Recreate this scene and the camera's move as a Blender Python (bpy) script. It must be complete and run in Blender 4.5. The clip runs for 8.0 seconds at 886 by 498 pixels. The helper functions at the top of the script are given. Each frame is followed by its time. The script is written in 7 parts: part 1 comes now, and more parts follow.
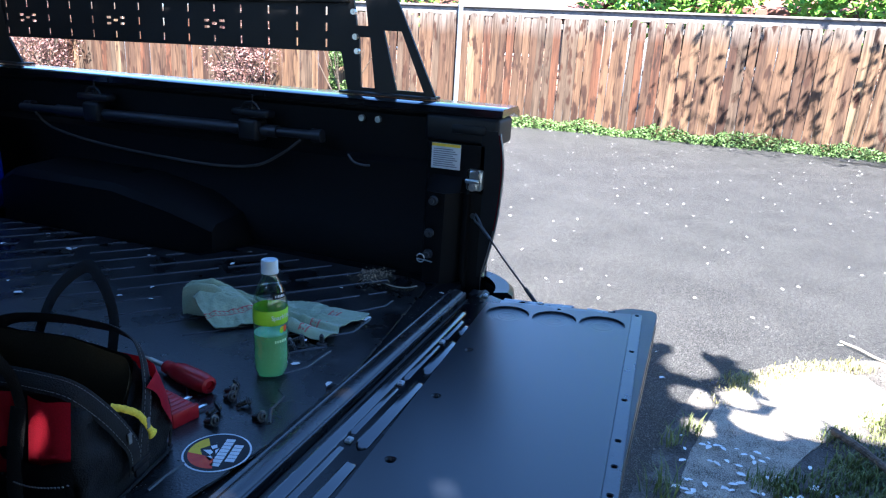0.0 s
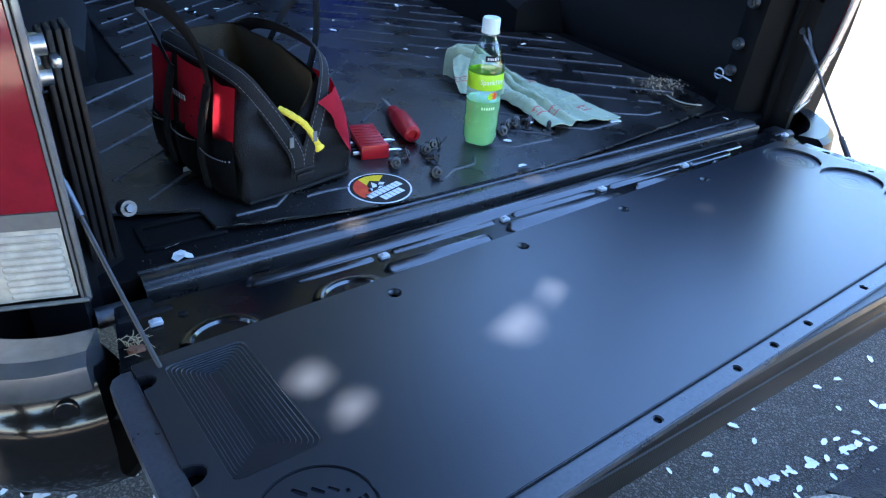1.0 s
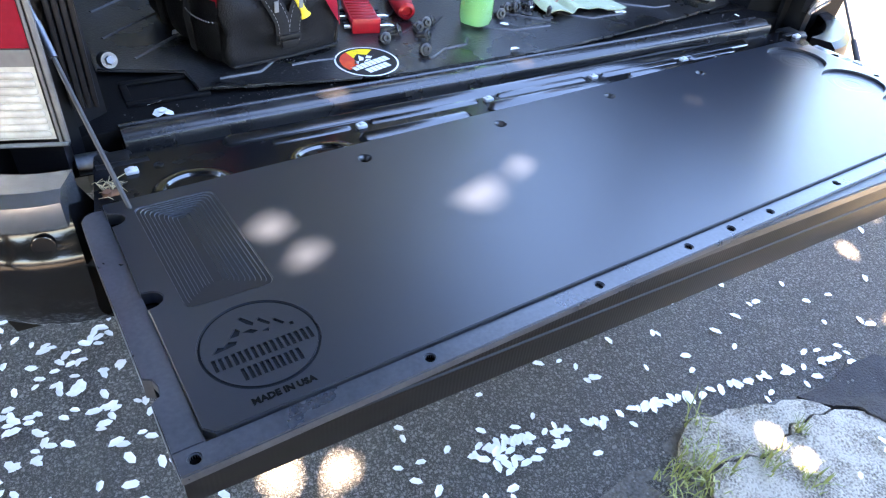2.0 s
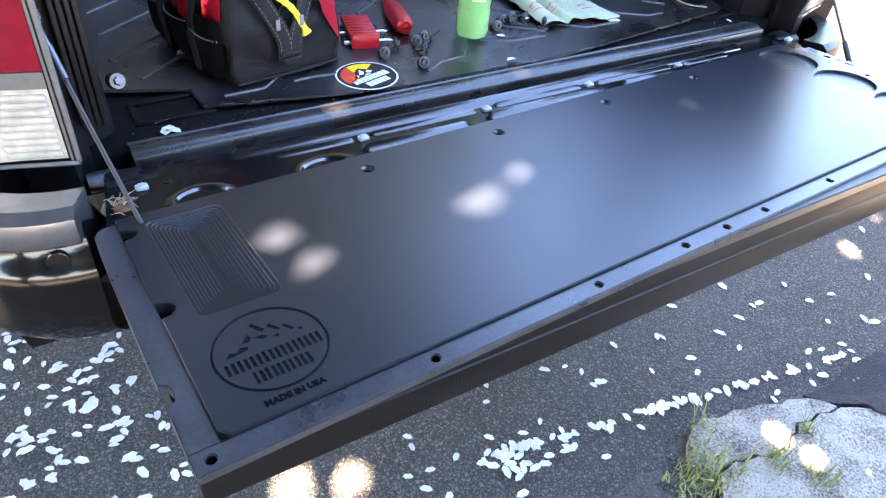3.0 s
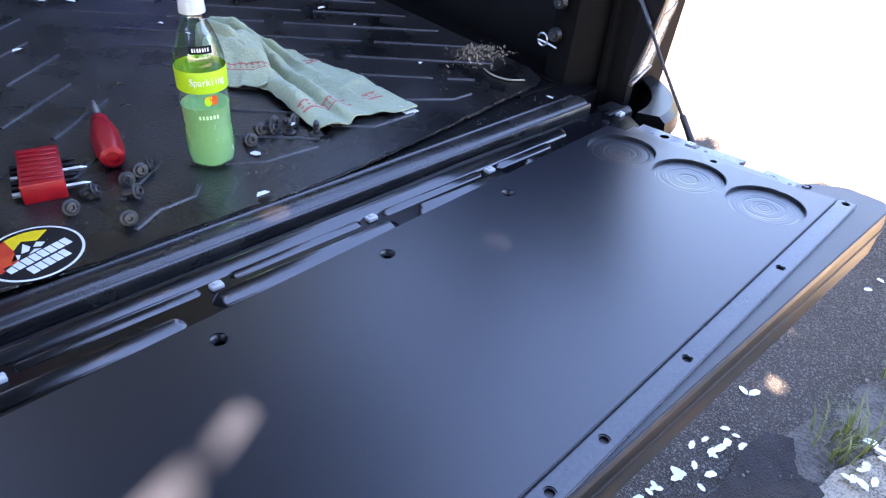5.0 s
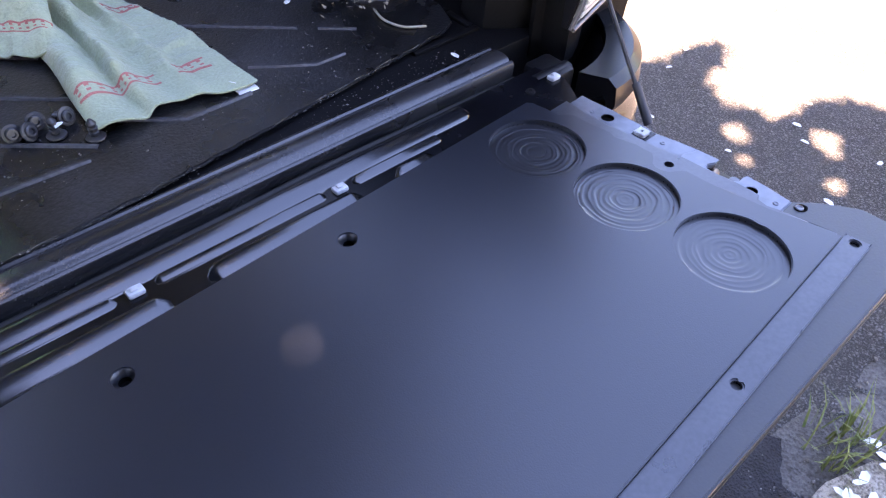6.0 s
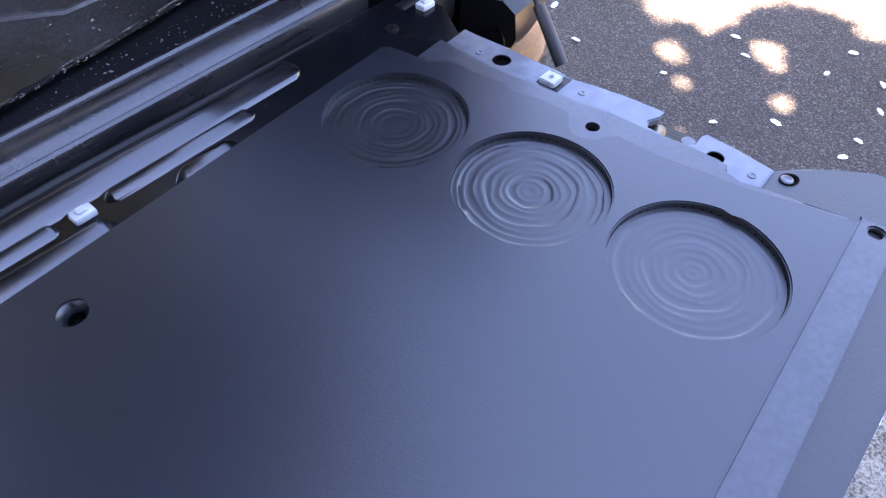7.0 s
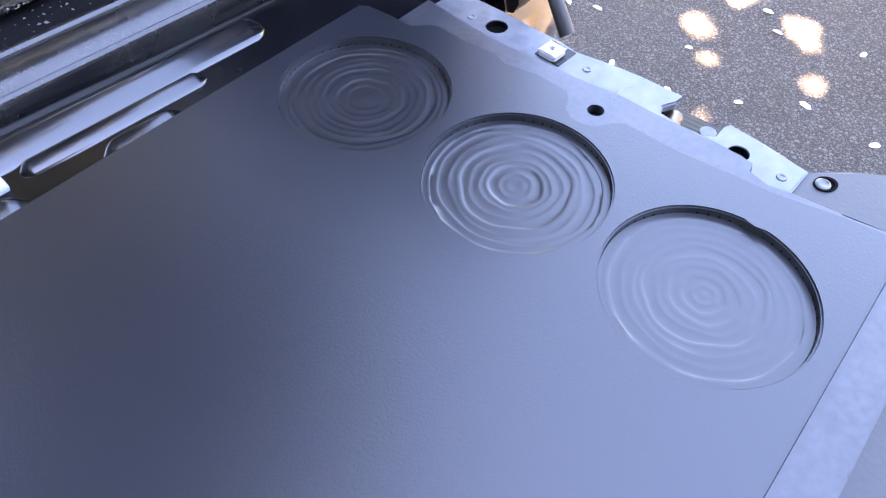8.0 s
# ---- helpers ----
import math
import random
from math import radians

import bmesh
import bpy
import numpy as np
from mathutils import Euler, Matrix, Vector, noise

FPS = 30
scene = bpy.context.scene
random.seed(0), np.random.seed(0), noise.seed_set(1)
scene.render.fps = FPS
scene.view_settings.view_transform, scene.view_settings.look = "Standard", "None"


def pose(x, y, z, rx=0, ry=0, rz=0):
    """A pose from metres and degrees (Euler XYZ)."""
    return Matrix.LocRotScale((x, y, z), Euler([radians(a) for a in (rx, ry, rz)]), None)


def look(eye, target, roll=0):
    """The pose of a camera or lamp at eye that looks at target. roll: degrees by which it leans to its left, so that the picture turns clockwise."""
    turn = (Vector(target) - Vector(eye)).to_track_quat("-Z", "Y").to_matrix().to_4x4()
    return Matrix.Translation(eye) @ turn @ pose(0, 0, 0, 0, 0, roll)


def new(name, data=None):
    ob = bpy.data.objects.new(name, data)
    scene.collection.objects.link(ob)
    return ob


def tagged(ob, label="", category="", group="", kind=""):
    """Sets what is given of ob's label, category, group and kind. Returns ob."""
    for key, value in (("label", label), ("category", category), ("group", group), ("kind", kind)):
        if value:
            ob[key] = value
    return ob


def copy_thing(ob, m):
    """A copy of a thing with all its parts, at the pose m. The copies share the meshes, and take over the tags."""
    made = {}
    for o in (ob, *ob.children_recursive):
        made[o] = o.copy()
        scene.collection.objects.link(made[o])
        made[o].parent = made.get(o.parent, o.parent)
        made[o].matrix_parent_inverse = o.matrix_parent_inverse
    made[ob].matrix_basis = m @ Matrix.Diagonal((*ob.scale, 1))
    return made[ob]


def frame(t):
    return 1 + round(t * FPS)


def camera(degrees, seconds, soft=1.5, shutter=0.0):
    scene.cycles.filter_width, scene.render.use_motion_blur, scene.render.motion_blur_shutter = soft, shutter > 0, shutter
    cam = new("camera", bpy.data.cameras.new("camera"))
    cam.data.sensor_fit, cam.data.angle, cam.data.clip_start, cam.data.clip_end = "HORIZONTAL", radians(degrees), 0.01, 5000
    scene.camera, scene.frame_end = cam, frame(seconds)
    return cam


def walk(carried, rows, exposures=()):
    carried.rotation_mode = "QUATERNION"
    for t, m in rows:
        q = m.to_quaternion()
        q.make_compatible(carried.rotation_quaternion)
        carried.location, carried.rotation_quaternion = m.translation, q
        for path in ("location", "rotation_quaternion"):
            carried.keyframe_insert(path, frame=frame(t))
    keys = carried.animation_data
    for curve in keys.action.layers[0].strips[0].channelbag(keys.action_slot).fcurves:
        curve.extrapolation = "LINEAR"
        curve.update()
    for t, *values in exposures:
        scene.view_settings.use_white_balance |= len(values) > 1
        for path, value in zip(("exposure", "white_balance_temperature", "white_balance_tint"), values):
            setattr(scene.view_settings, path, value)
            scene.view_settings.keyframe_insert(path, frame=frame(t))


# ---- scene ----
cam = camera(66.3, 8.0, soft=1.2)
PATH = [
    (0, (-0.801, -0.358, 1.397), (0.999, 0.303, 0.826), 3.3),
    (0.3, (-0.705, -0.371, 1.363), (0.943, 0.618, 0.809), 3.6),
    (0.5, (-0.646, -0.432, 1.367), (0.809, 0.759, 0.686), 2.8),
    (0.8, (-0.577, -0.517, 1.313), (0.595, 0.768, 0.327), 4.0),
    (1, (-0.556, -0.573, 1.298), (0.44, 0.784, 0.217), 4.8),
    (1.5, (-0.521, -0.638, 1.278), (0.327, 0.69, 0.047), 6.5),
    (1.7, (-0.518, -0.644, 1.272), (0.346, 0.616, -0.019), 7.8),
    (2.8, (-0.533, -0.663, 1.273), (0.335, 0.598, -0.014), 6.3),
    (3, (-0.53, -0.668, 1.278), (0.341, 0.614, 0.014), 5.4),
    (3.5, (-0.502, -0.68, 1.29), (0.491, 0.593, 0.11), 5.8),
    (4, (-0.461, -0.689, 1.292), (0.606, 0.556, 0.148), 4.4),
    (4.5, (-0.359, -0.604, 1.282), (0.756, 0.618, 0.157), 4.9),
    (4.7, (-0.291, -0.539, 1.274), (0.854, 0.635, 0.13), 5.7),
    (5.8, (0.123, -0.354, 1.256), (1.136, 0.696, -0.112), 2.9),
    (6, (0.189, -0.337, 1.238), (1.152, 0.65, -0.21), 3.5),
    (6.5, (0.31, -0.285, 1.18), (1.293, 0.555, -0.346), 4.4),
    (7, (0.393, -0.247, 1.113), (1.368, 0.526, -0.453), 3.4),
    (7.5, (0.447, -0.237, 1.079), (1.378, 0.494, -0.533), 5.1),
    (8, (0.451, -0.231, 1.075), (1.344, 0.518, -0.551), 4.7),
]
walk(cam, [(t, look(eye, target, roll)) for t, eye, target, roll in PATH],
     [(0.0, 3.55, 4950, 8), (0.5, 4.0, 4550, 8), (0.8, 4.7, 4750, 10), (1.0, 5.15, 5700, 10), (1.5, 6.0, 6900, 14), (3.0, 6.05, 7150, 20),
      (4.5, 5.55, 6950, 22), (6.0, 5.3, 7500, 35), (7.0, 5.5, 7500, 33), (7.5, 6.15, 7950, 31), (8.0, 6.25, 8200, 29)])

# ---- light: a high sun behind the truck, an open sky ----
SUN = Vector((-0.45, -0.35, 0.82)).normalized()
SIDE = SUN.cross(Vector((0, 0, 1))).normalized()   # two directions across the sunlight
RISE = SIDE.cross(SUN).normalized()
GZ = 0.055                                   # the ground
world = bpy.data.worlds.new("sky")
scene.world = world
world.use_nodes = True
wn = world.node_tree
sky = wn.nodes.new("ShaderNodeTexSky")
sky.sky_type = 'NISHITA'
sky.sun_disc = False
sky.ozone_density = 4.0
sky.dust_density = 0.3
sky.sun_elevation = math.asin(SUN.z)
sky.sun_rotation = math.atan2(SUN.x, SUN.y)
wn.links.new(sky.outputs[0], wn.nodes["Background"].inputs[0])
wn.nodes["Background"].inputs[1].default_value = 0.051
lamp = new("sun", bpy.data.lights.new("sun", 'SUN'))
lamp.data.energy = 5.0
lamp.data.angle = radians(0.53)
lamp.data.color = (1.0, 0.83, 0.64)
lamp.matrix_basis = look(SUN * 30, (0, 0, 0))


# ---- materials ----
def mat(name, base, rough=0.5, metal=0.0, scale=60.0, vary=0.25, bump=0.15, dist=0.002, big=3.0, coat=0.0,
        spec=0.5, second=None, trans=0.0, ior=1.45, rand=0.0, sheen=0.0, rvary=0.15, space="Object", wide_share=0.5, steps=(0.32, 0.68)):
    """A surface with variation at two scales in colour and gloss, and fine relief."""
    m = bpy.data.materials.new(name)
    m.use_nodes = True
    nt = m.node_tree
    p = nt.nodes["Principled BSDF"]
    link = nt.links.new
    tc = nt.nodes.new("ShaderNodeTexCoord")
    fine = nt.nodes.new("ShaderNodeTexNoise")
    fine.inputs["Scale"].default_value, fine.inputs["Detail"].default_value = scale, 5
    wide = nt.nodes.new("ShaderNodeTexNoise")
    wide.inputs["Scale"].default_value, wide.inputs["Detail"].default_value = big, 4
    geo = nt.nodes.new("ShaderNodeNewGeometry")
    for n in (fine, wide):
        link(geo.outputs["Position"] if space == "World" else tc.outputs["Object"], n.inputs["Vector"])
    mixn = nt.nodes.new("ShaderNodeMath")
    mixn.operation = 'MULTIPLY_ADD'
    link(fine.outputs["Fac"], mixn.inputs[0])
    mixn.inputs[1].default_value = 1 - wide_share
    half = nt.nodes.new("ShaderNodeMath")
    half.operation = 'MULTIPLY'
    half.inputs[1].default_value = wide_share
    link(wide.outputs["Fac"], half.inputs[0])
    link(half.outputs[0], mixn.inputs[2])
    ramp = nt.nodes.new("ShaderNodeValToRGB")
    ramp.color_ramp.elements[0].position, ramp.color_ramp.elements[1].position = steps
    dark = [c * (1 - vary) for c in base]
    lite = [min(1, c * (1 + vary)) for c in base] if second is None else second
    ramp.color_ramp.elements[0].color, ramp.color_ramp.elements[1].color = (*dark, 1), (*lite, 1)
    link(mixn.outputs[0], ramp.inputs[0])
    colour = ramp.outputs[0]
    if rand:
        info = nt.nodes.new("ShaderNodeObjectInfo")
        hs = nt.nodes.new("ShaderNodeHueSaturation")
        mr = nt.nodes.new("ShaderNodeMapRange")
        mr.inputs[3].default_value, mr.inputs[4].default_value = 1 - rand, 1 + rand
        link(info.outputs["Random"], mr.inputs[0])
        link(mr.outputs[0], hs.inputs["Value"])
        link(colour, hs.inputs["Color"])
        colour = hs.outputs[0]
    link(colour, p.inputs["Base Color"])
    rr = nt.nodes.new("ShaderNodeMapRange")
    rr.inputs[3].default_value, rr.inputs[4].default_value = max(0.02, rough - rvary), min(1, rough + rvary)
    link(wide.outputs["Fac"], rr.inputs[0])
    link(rr.outputs[0], p.inputs["Roughness"])
    p.inputs["Metallic"].default_value = metal
    p.inputs["IOR"].default_value = ior
    p.inputs["Specular IOR Level"].default_value = spec
    p.inputs["Coat Weight"].default_value = coat
    p.inputs["Coat Roughness"].default_value = 0.08
    p.inputs["Transmission Weight"].default_value = trans
    p.inputs["Sheen Weight"].default_value = sheen
    if bump:
        b = nt.nodes.new("ShaderNodeBump")
        b.inputs["Strength"].default_value, b.inputs["Distance"].default_value = bump, dist
        link(fine.outputs["Fac"], b.inputs["Height"])
        link(b.outputs[0], p.inputs["Normal"])
    return m


def glass(name, tint, gloss=0.12):
    """Thin clear plastic: mostly clear, with a sharp shine."""
    m = bpy.data.materials.new(name)
    m.use_nodes = True
    nt = m.node_tree
    nt.nodes.remove(nt.nodes["Principled BSDF"])
    out = nt.nodes["Material Output"]
    a, b, mx = (nt.nodes.new(k) for k in ("ShaderNodeBsdfTransparent", "ShaderNodeBsdfGlossy", "ShaderNodeMixShader"))
    lw = nt.nodes.new("ShaderNodeLayerWeight")
    lw.inputs[0].default_value = 0.35
    a.inputs[0].default_value = (*tint, 1)
    b.inputs["Roughness"].default_value = 0.05
    mr = nt.nodes.new("ShaderNodeMapRange")
    mr.inputs[3].default_value, mr.inputs[4].default_value = gloss * 0.4, min(1, gloss * 5)
    nt.links.new(lw.outputs["Facing"], mr.inputs[0])
    nt.links.new(mr.outputs[0], mx.inputs[0])
    nt.links.new(a.outputs[0], mx.inputs[1])
    nt.links.new(b.outputs[0], mx.inputs[2])
    nt.links.new(mx.outputs[0], out.inputs[0])
    return m


def stony(name, dark, lite, size, rough, dist):
    """Small stones bound in a darker mass: each stone has its own tone, with grain and wide stains."""
    m = bpy.data.materials.new(name)
    m.use_nodes = True
    nt = m.node_tree
    p = nt.nodes["Principled BSDF"]
    geo = nt.nodes.new("ShaderNodeNewGeometry")
    warp = nt.nodes.new("ShaderNodeTexNoise")
    warp.inputs["Scale"].default_value, warp.inputs["Detail"].default_value = 1.6 / size, 3
    shift = nt.nodes.new("ShaderNodeVectorMath")
    shift.operation = 'MULTIPLY_ADD'
    shift.inputs[1].default_value = (size * 1.9,) * 3
    nt.links.new(geo.outputs["Position"], warp.inputs["Vector"])
    nt.links.new(warp.outputs["Color"], shift.inputs[0])
    nt.links.new(geo.outputs["Position"], shift.inputs[2])
    cells = []
    for feature in ('F1', 'DISTANCE_TO_EDGE'):
        v = nt.nodes.new("ShaderNodeTexVoronoi")
        v.feature = feature
        v.inputs["Scale"].default_value = 1 / size
        nt.links.new(shift.outputs[0], v.inputs["Vector"])
        cells.append(v)
    edge = nt.nodes.new("ShaderNodeMapRange")
    edge.inputs[1].default_value, edge.inputs[2].default_value = 0.02, 0.36
    nt.links.new(cells[1].outputs["Distance"], edge.inputs[0])
    wide = nt.nodes.new("ShaderNodeTexNoise")
    wide.inputs["Scale"].default_value, wide.inputs["Detail"].default_value = 2.2, 5
    nt.links.new(geo.outputs["Position"], wide.inputs["Vector"])
    bw = nt.nodes.new("ShaderNodeRGBToBW")
    nt.links.new(cells[0].outputs["Color"], bw.inputs[0])
    tone = nt.nodes.new("ShaderNodeMath")
    tone.operation = 'MULTIPLY'
    even = nt.nodes.new("ShaderNodeMath")
    even.operation = 'MULTIPLY_ADD'
    even.inputs[1].default_value, even.inputs[2].default_value = 0.55, 0.45
    nt.links.new(bw.outputs[0], even.inputs[0])
    nt.links.new(even.outputs[0], tone.inputs[0])
    nt.links.new(edge.outputs[0], tone.inputs[1])
    add = nt.nodes.new("ShaderNodeMath")
    add.operation = 'MULTIPLY_ADD'
    add.inputs[1].default_value = 0.26
    nt.links.new(wide.outputs["Fac"], add.inputs[0])
    nt.links.new(tone.outputs[0], add.inputs[2])
    ramp = nt.nodes.new("ShaderNodeValToRGB")
    ramp.color_ramp.elements[0].position, ramp.color_ramp.elements[1].position = 0.04, 0.84
    ramp.color_ramp.elements[0].color, ramp.color_ramp.elements[1].color = (*dark, 1), (*lite, 1)
    nt.links.new(add.outputs[0], ramp.inputs[0])
    nt.links.new(ramp.outputs[0], p.inputs["Base Color"])
    p.inputs["Roughness"].default_value = rough
    p.inputs["Diffuse Roughness"].default_value = 1.0
    p.inputs["Specular IOR Level"].default_value = 0.30
    b = nt.nodes.new("ShaderNodeBump")
    b.inputs["Strength"].default_value, b.inputs["Distance"].default_value = 1.0, dist
    nt.links.new(tone.outputs[0], b.inputs["Height"])
    nt.links.new(b.outputs[0], p.inputs["Normal"])
    return m


ASPHALT = stony("asphalt", (0.0040, 0.0039, 0.0040), (0.200, 0.190, 0.180), 0.0094, 0.58, 0.019)
CONCRETE = mat("concrete", (0.290, 0.245, 0.190), 0.92, spec=0.2, scale=190, vary=0.66, bump=1.0, dist=0.010, big=14, steps=(0.36, 0.56), wide_share=0.40, second=(0.43, 0.375, 0.30), space="World")
SOIL = mat("soil", (0.085, 0.074, 0.064), 0.95, spec=0.2, scale=130, vary=0.5, bump=1.0, dist=0.012, big=7, space="World", second=(0.175, 0.158, 0.138))
TAR = mat("tar", (0.030, 0.027, 0.028), 0.75, spec=0.22, scale=190, vary=0.5, bump=1.0, dist=0.008, big=16, space="World", second=(0.048, 0.045, 0.046))
PETAL = mat("petal", (0.76, 0.74, 0.70), 0.6, scale=80, vary=0.12, bump=0)
PAINT = mat("black_paint", (0.005, 0.0055, 0.007), 0.19, scale=220, vary=0.4, bump=0.05, dist=0.0005, coat=0.5, big=25, rvary=0.08, spec=0.9)
# dimmed copy of the black paint, so only the gate's ribs look lit
DIM_PAINT = mat("dim_paint", (0.0035, 0.0037, 0.005), 0.25, scale=160, vary=0.5, bump=0.06, dist=0.0006, big=20, rvary=0.10, spec=0.32)
LINER = mat("bed_liner", (0.0026, 0.0026, 0.0031), 0.6, scale=420, vary=0.5, bump=0.35, dist=0.0015, spec=0.16)
RUBBER = mat("rubber_mat", (0.0065, 0.0068, 0.0080), 0.30, scale=300, vary=0.65, bump=0.6, dist=0.0012, big=9, rvary=0.20, spec=0.80, second=(0.026, 0.026, 0.028), steps=(0.44, 0.64))
RIB = mat("worn_rib", (0.05, 0.05, 0.055), 0.4, scale=200, vary=0.7, bump=0.2)
TRIM = mat("trim_plastic", (0.007, 0.007, 0.008), 0.45, scale=350, vary=0.3, bump=0.25, dist=0.001, spec=0.3)
PANEL = mat("panel_plastic", (0.0075, 0.0096, 0.0148), 0.33, scale=780, vary=0.10, bump=0.17, dist=0.0005, big=2.0, rvary=0.03, spec=1.0)
MILLED = mat("milled_plastic", (0.009, 0.010, 0.013), 0.34, scale=160, vary=0.25, bump=0.08, dist=0.0005, big=40, rvary=0.05, spec=1.0)
WORN = mat("worn_plastic", (0.024, 0.026, 0.033), 0.29, scale=240, vary=0.25, bump=0.06, dist=0.0005, big=30, rvary=0.06, spec=1.0, second=(0.050, 0.052, 0.060))
TRAY_CUT = mat("cut_plastic", (0.0060, 0.0080, 0.0130), 0.30, scale=300, vary=0.15, bump=0.2, dist=0.0005, big=10, spec=0.6, rvary=0.04)
STEEL = mat("zinc_steel", (0.62, 0.62, 0.60), 0.32, metal=1.0, scale=160, vary=0.2, bump=0.1)
WHITE = mat("white_plastic", (0.78, 0.79, 0.80), 0.35, scale=80, vary=0.05, bump=0.03)
RED_LENS = mat("red_lens", (0.17, 0.006, 0.015), 0.12, scale=40, vary=0.25, bump=0.05, coat=0.6, rvary=0.05)
CLEAR_LENS = mat("clear_lens", (0.36, 0.36, 0.34), 0.14, scale=60, vary=0.35, bump=0.25, dist=0.002, coat=0.6, rvary=0.05)
# near-black for holes and cuts, their shade put into the colour
HOLE = mat("hole", (0.004, 0.004, 0.004), 0.9, bump=0, spec=0.05)
SHEET = mat("powder_coat", (0.006, 0.006, 0.0065), 0.42, scale=380, vary=0.3, bump=0.15, spec=0.35)
WINDOW = mat("dark_glass", (0.006, 0.007, 0.008), 0.06, scale=20, vary=0.2, bump=0, coat=1.0, rvary=0.03)
TAN = mat("tan_seal", (0.42, 0.36, 0.28), 0.5, scale=60, vary=0.2, bump=0.1)
RUST = mat("rusty_steel", (0.16, 0.07, 0.035), 0.8, scale=90, vary=0.5, bump=0.4)
CANVAS = mat("bag_canvas", (0.0068, 0.0072, 0.0090), 0.62, scale=420, vary=0.6, bump=0.8, dist=0.0015, big=14, sheen=0.02, spec=0.22)
WEB = mat("strap_webbing", (0.007, 0.007, 0.008), 0.85, scale=500, vary=0.4, bump=0.5)
RED_CLOTH = mat("red_cloth", (0.50, 0.010, 0.035), 0.8, scale=650, vary=0.25, bump=0.4, dist=0.001, big=10)
LINING = mat("tan_lining", (0.05, 0.038, 0.02), 0.9, scale=500, vary=0.5, bump=0.4)
BOLT = mat("dull_bolt", (0.13, 0.135, 0.145), 0.42, metal=1.0, scale=160, vary=0.35, bump=0.15)
STITCH = mat("pale_thread", (0.16, 0.16, 0.16), 0.8, bump=0.2)
ROPE = mat("yellow_rope", (0.72, 0.55, 0.04), 0.75, scale=300, vary=0.3, bump=0.5)
RED_PLASTIC = mat("red_plastic", (0.36, 0.006, 0.012), 0.35, scale=120, vary=0.15, bump=0.08)
BLUE = mat("blue_plastic", (0.004, 0.020, 0.27), 0.42, scale=60, vary=0.2, bump=0.1, big=6)
TOWEL = mat("towel_cloth", (0.33, 0.385, 0.25), 0.95, scale=300, vary=0.16, bump=0.8, dist=0.002, big=12, sheen=0.2)
STRIPE = mat("towel_stripe", (0.40, 0.13, 0.11), 0.95, scale=420, vary=0.3, bump=0.8, dist=0.002)
LIME = mat("lime_label", (0.42, 0.72, 0.02), 0.4, scale=60, vary=0.06, bump=0)
FRUIT = mat("fruit_red", (0.75, 0.10, 0.02), 0.4, bump=0)
# bottle print, and the painted shade of cup walls and engraving
INK_AND_SHADE = mat("dark_ink_and_shade", (0.008, 0.009, 0.012), 0.5, bump=0, spec=0.15)
STICKER_BLACK = mat("sticker_black", (0.015, 0.015, 0.017), 0.3, bump=0, vary=0.1, spec=0.15)
STICKER_RED = mat("sticker_red", (0.72, 0.018, 0.035), 0.3, bump=0, second=(0.80, 0.12, 0.03), spec=0.15)
STICKER_YELLOW = mat("sticker_yellow", (0.85, 0.58, 0.02), 0.3, bump=0, vary=0.1, spec=0.15)
PAPER = mat("label_paper", (0.55, 0.58, 0.62), 0.5, scale=80, vary=0.1, bump=0.05)
YELLOW = mat("label_yellow", (0.75, 0.55, 0.03), 0.5, bump=0)
LIQUID = mat("green_drink", (0.50, 0.93, 0.42), 0.10, scale=20, vary=0.05, bump=0, trans=0.55, ior=1.33, rvary=0.02)
CLEAR = glass("clear_bottle", (0.93, 0.97, 0.95))
BRIGHT_LEAF = mat("bright_leaf", (0.17, 0.32, 0.035), 0.55, scale=30, vary=0.45, bump=0, big=1.5, space="World")
DRY = mat("dry_grass", (0.30, 0.28, 0.12), 0.7, scale=30, vary=0.4, bump=0, space="World")
LEAF = mat("leaf", (0.030, 0.050, 0.014), 0.55, scale=30, vary=0.4, bump=0, big=1.5, space="World")
WEED = mat("weed", (0.085, 0.140, 0.034), 0.6, scale=25, vary=0.45, bump=0, big=2.5, space="World")
GRASS = mat("grass_blade", (0.075, 0.14, 0.024), 0.6, scale=30, vary=0.45, bump=0, space="World", second=(0.26, 0.27, 0.09))
PURPLE = mat("purple_leaf", (0.16, 0.06, 0.06), 0.6, scale=25, vary=0.5, bump=0, space="World", second=(0.30, 0.17, 0.14))
BARK = mat("bark", (0.10, 0.075, 0.055), 0.95, scale=40, vary=0.5, bump=0.9, dist=0.02)
ROOF = mat("roof_shingle", (0.20, 0.085, 0.06), 0.9, scale=30, vary=0.35, bump=0.4)
SIDING = mat("house_siding", (0.26, 0.15, 0.10), 0.8, scale=20, vary=0.2, bump=0.2)
GALV = mat("galvanised_pipe", (0.60, 0.62, 0.63), 0.45, metal=0.8, scale=40, vary=0.15, bump=0.1)


SILL = mat("scuffed_sill", (0.016, 0.016, 0.018), 0.27, second=(0.030, 0.029, 0.029), scale=340, vary=0.4, bump=0.10, dist=0.0006, big=14, rvary=0.10, spec=0.85, steps=(0.42, 0.62))

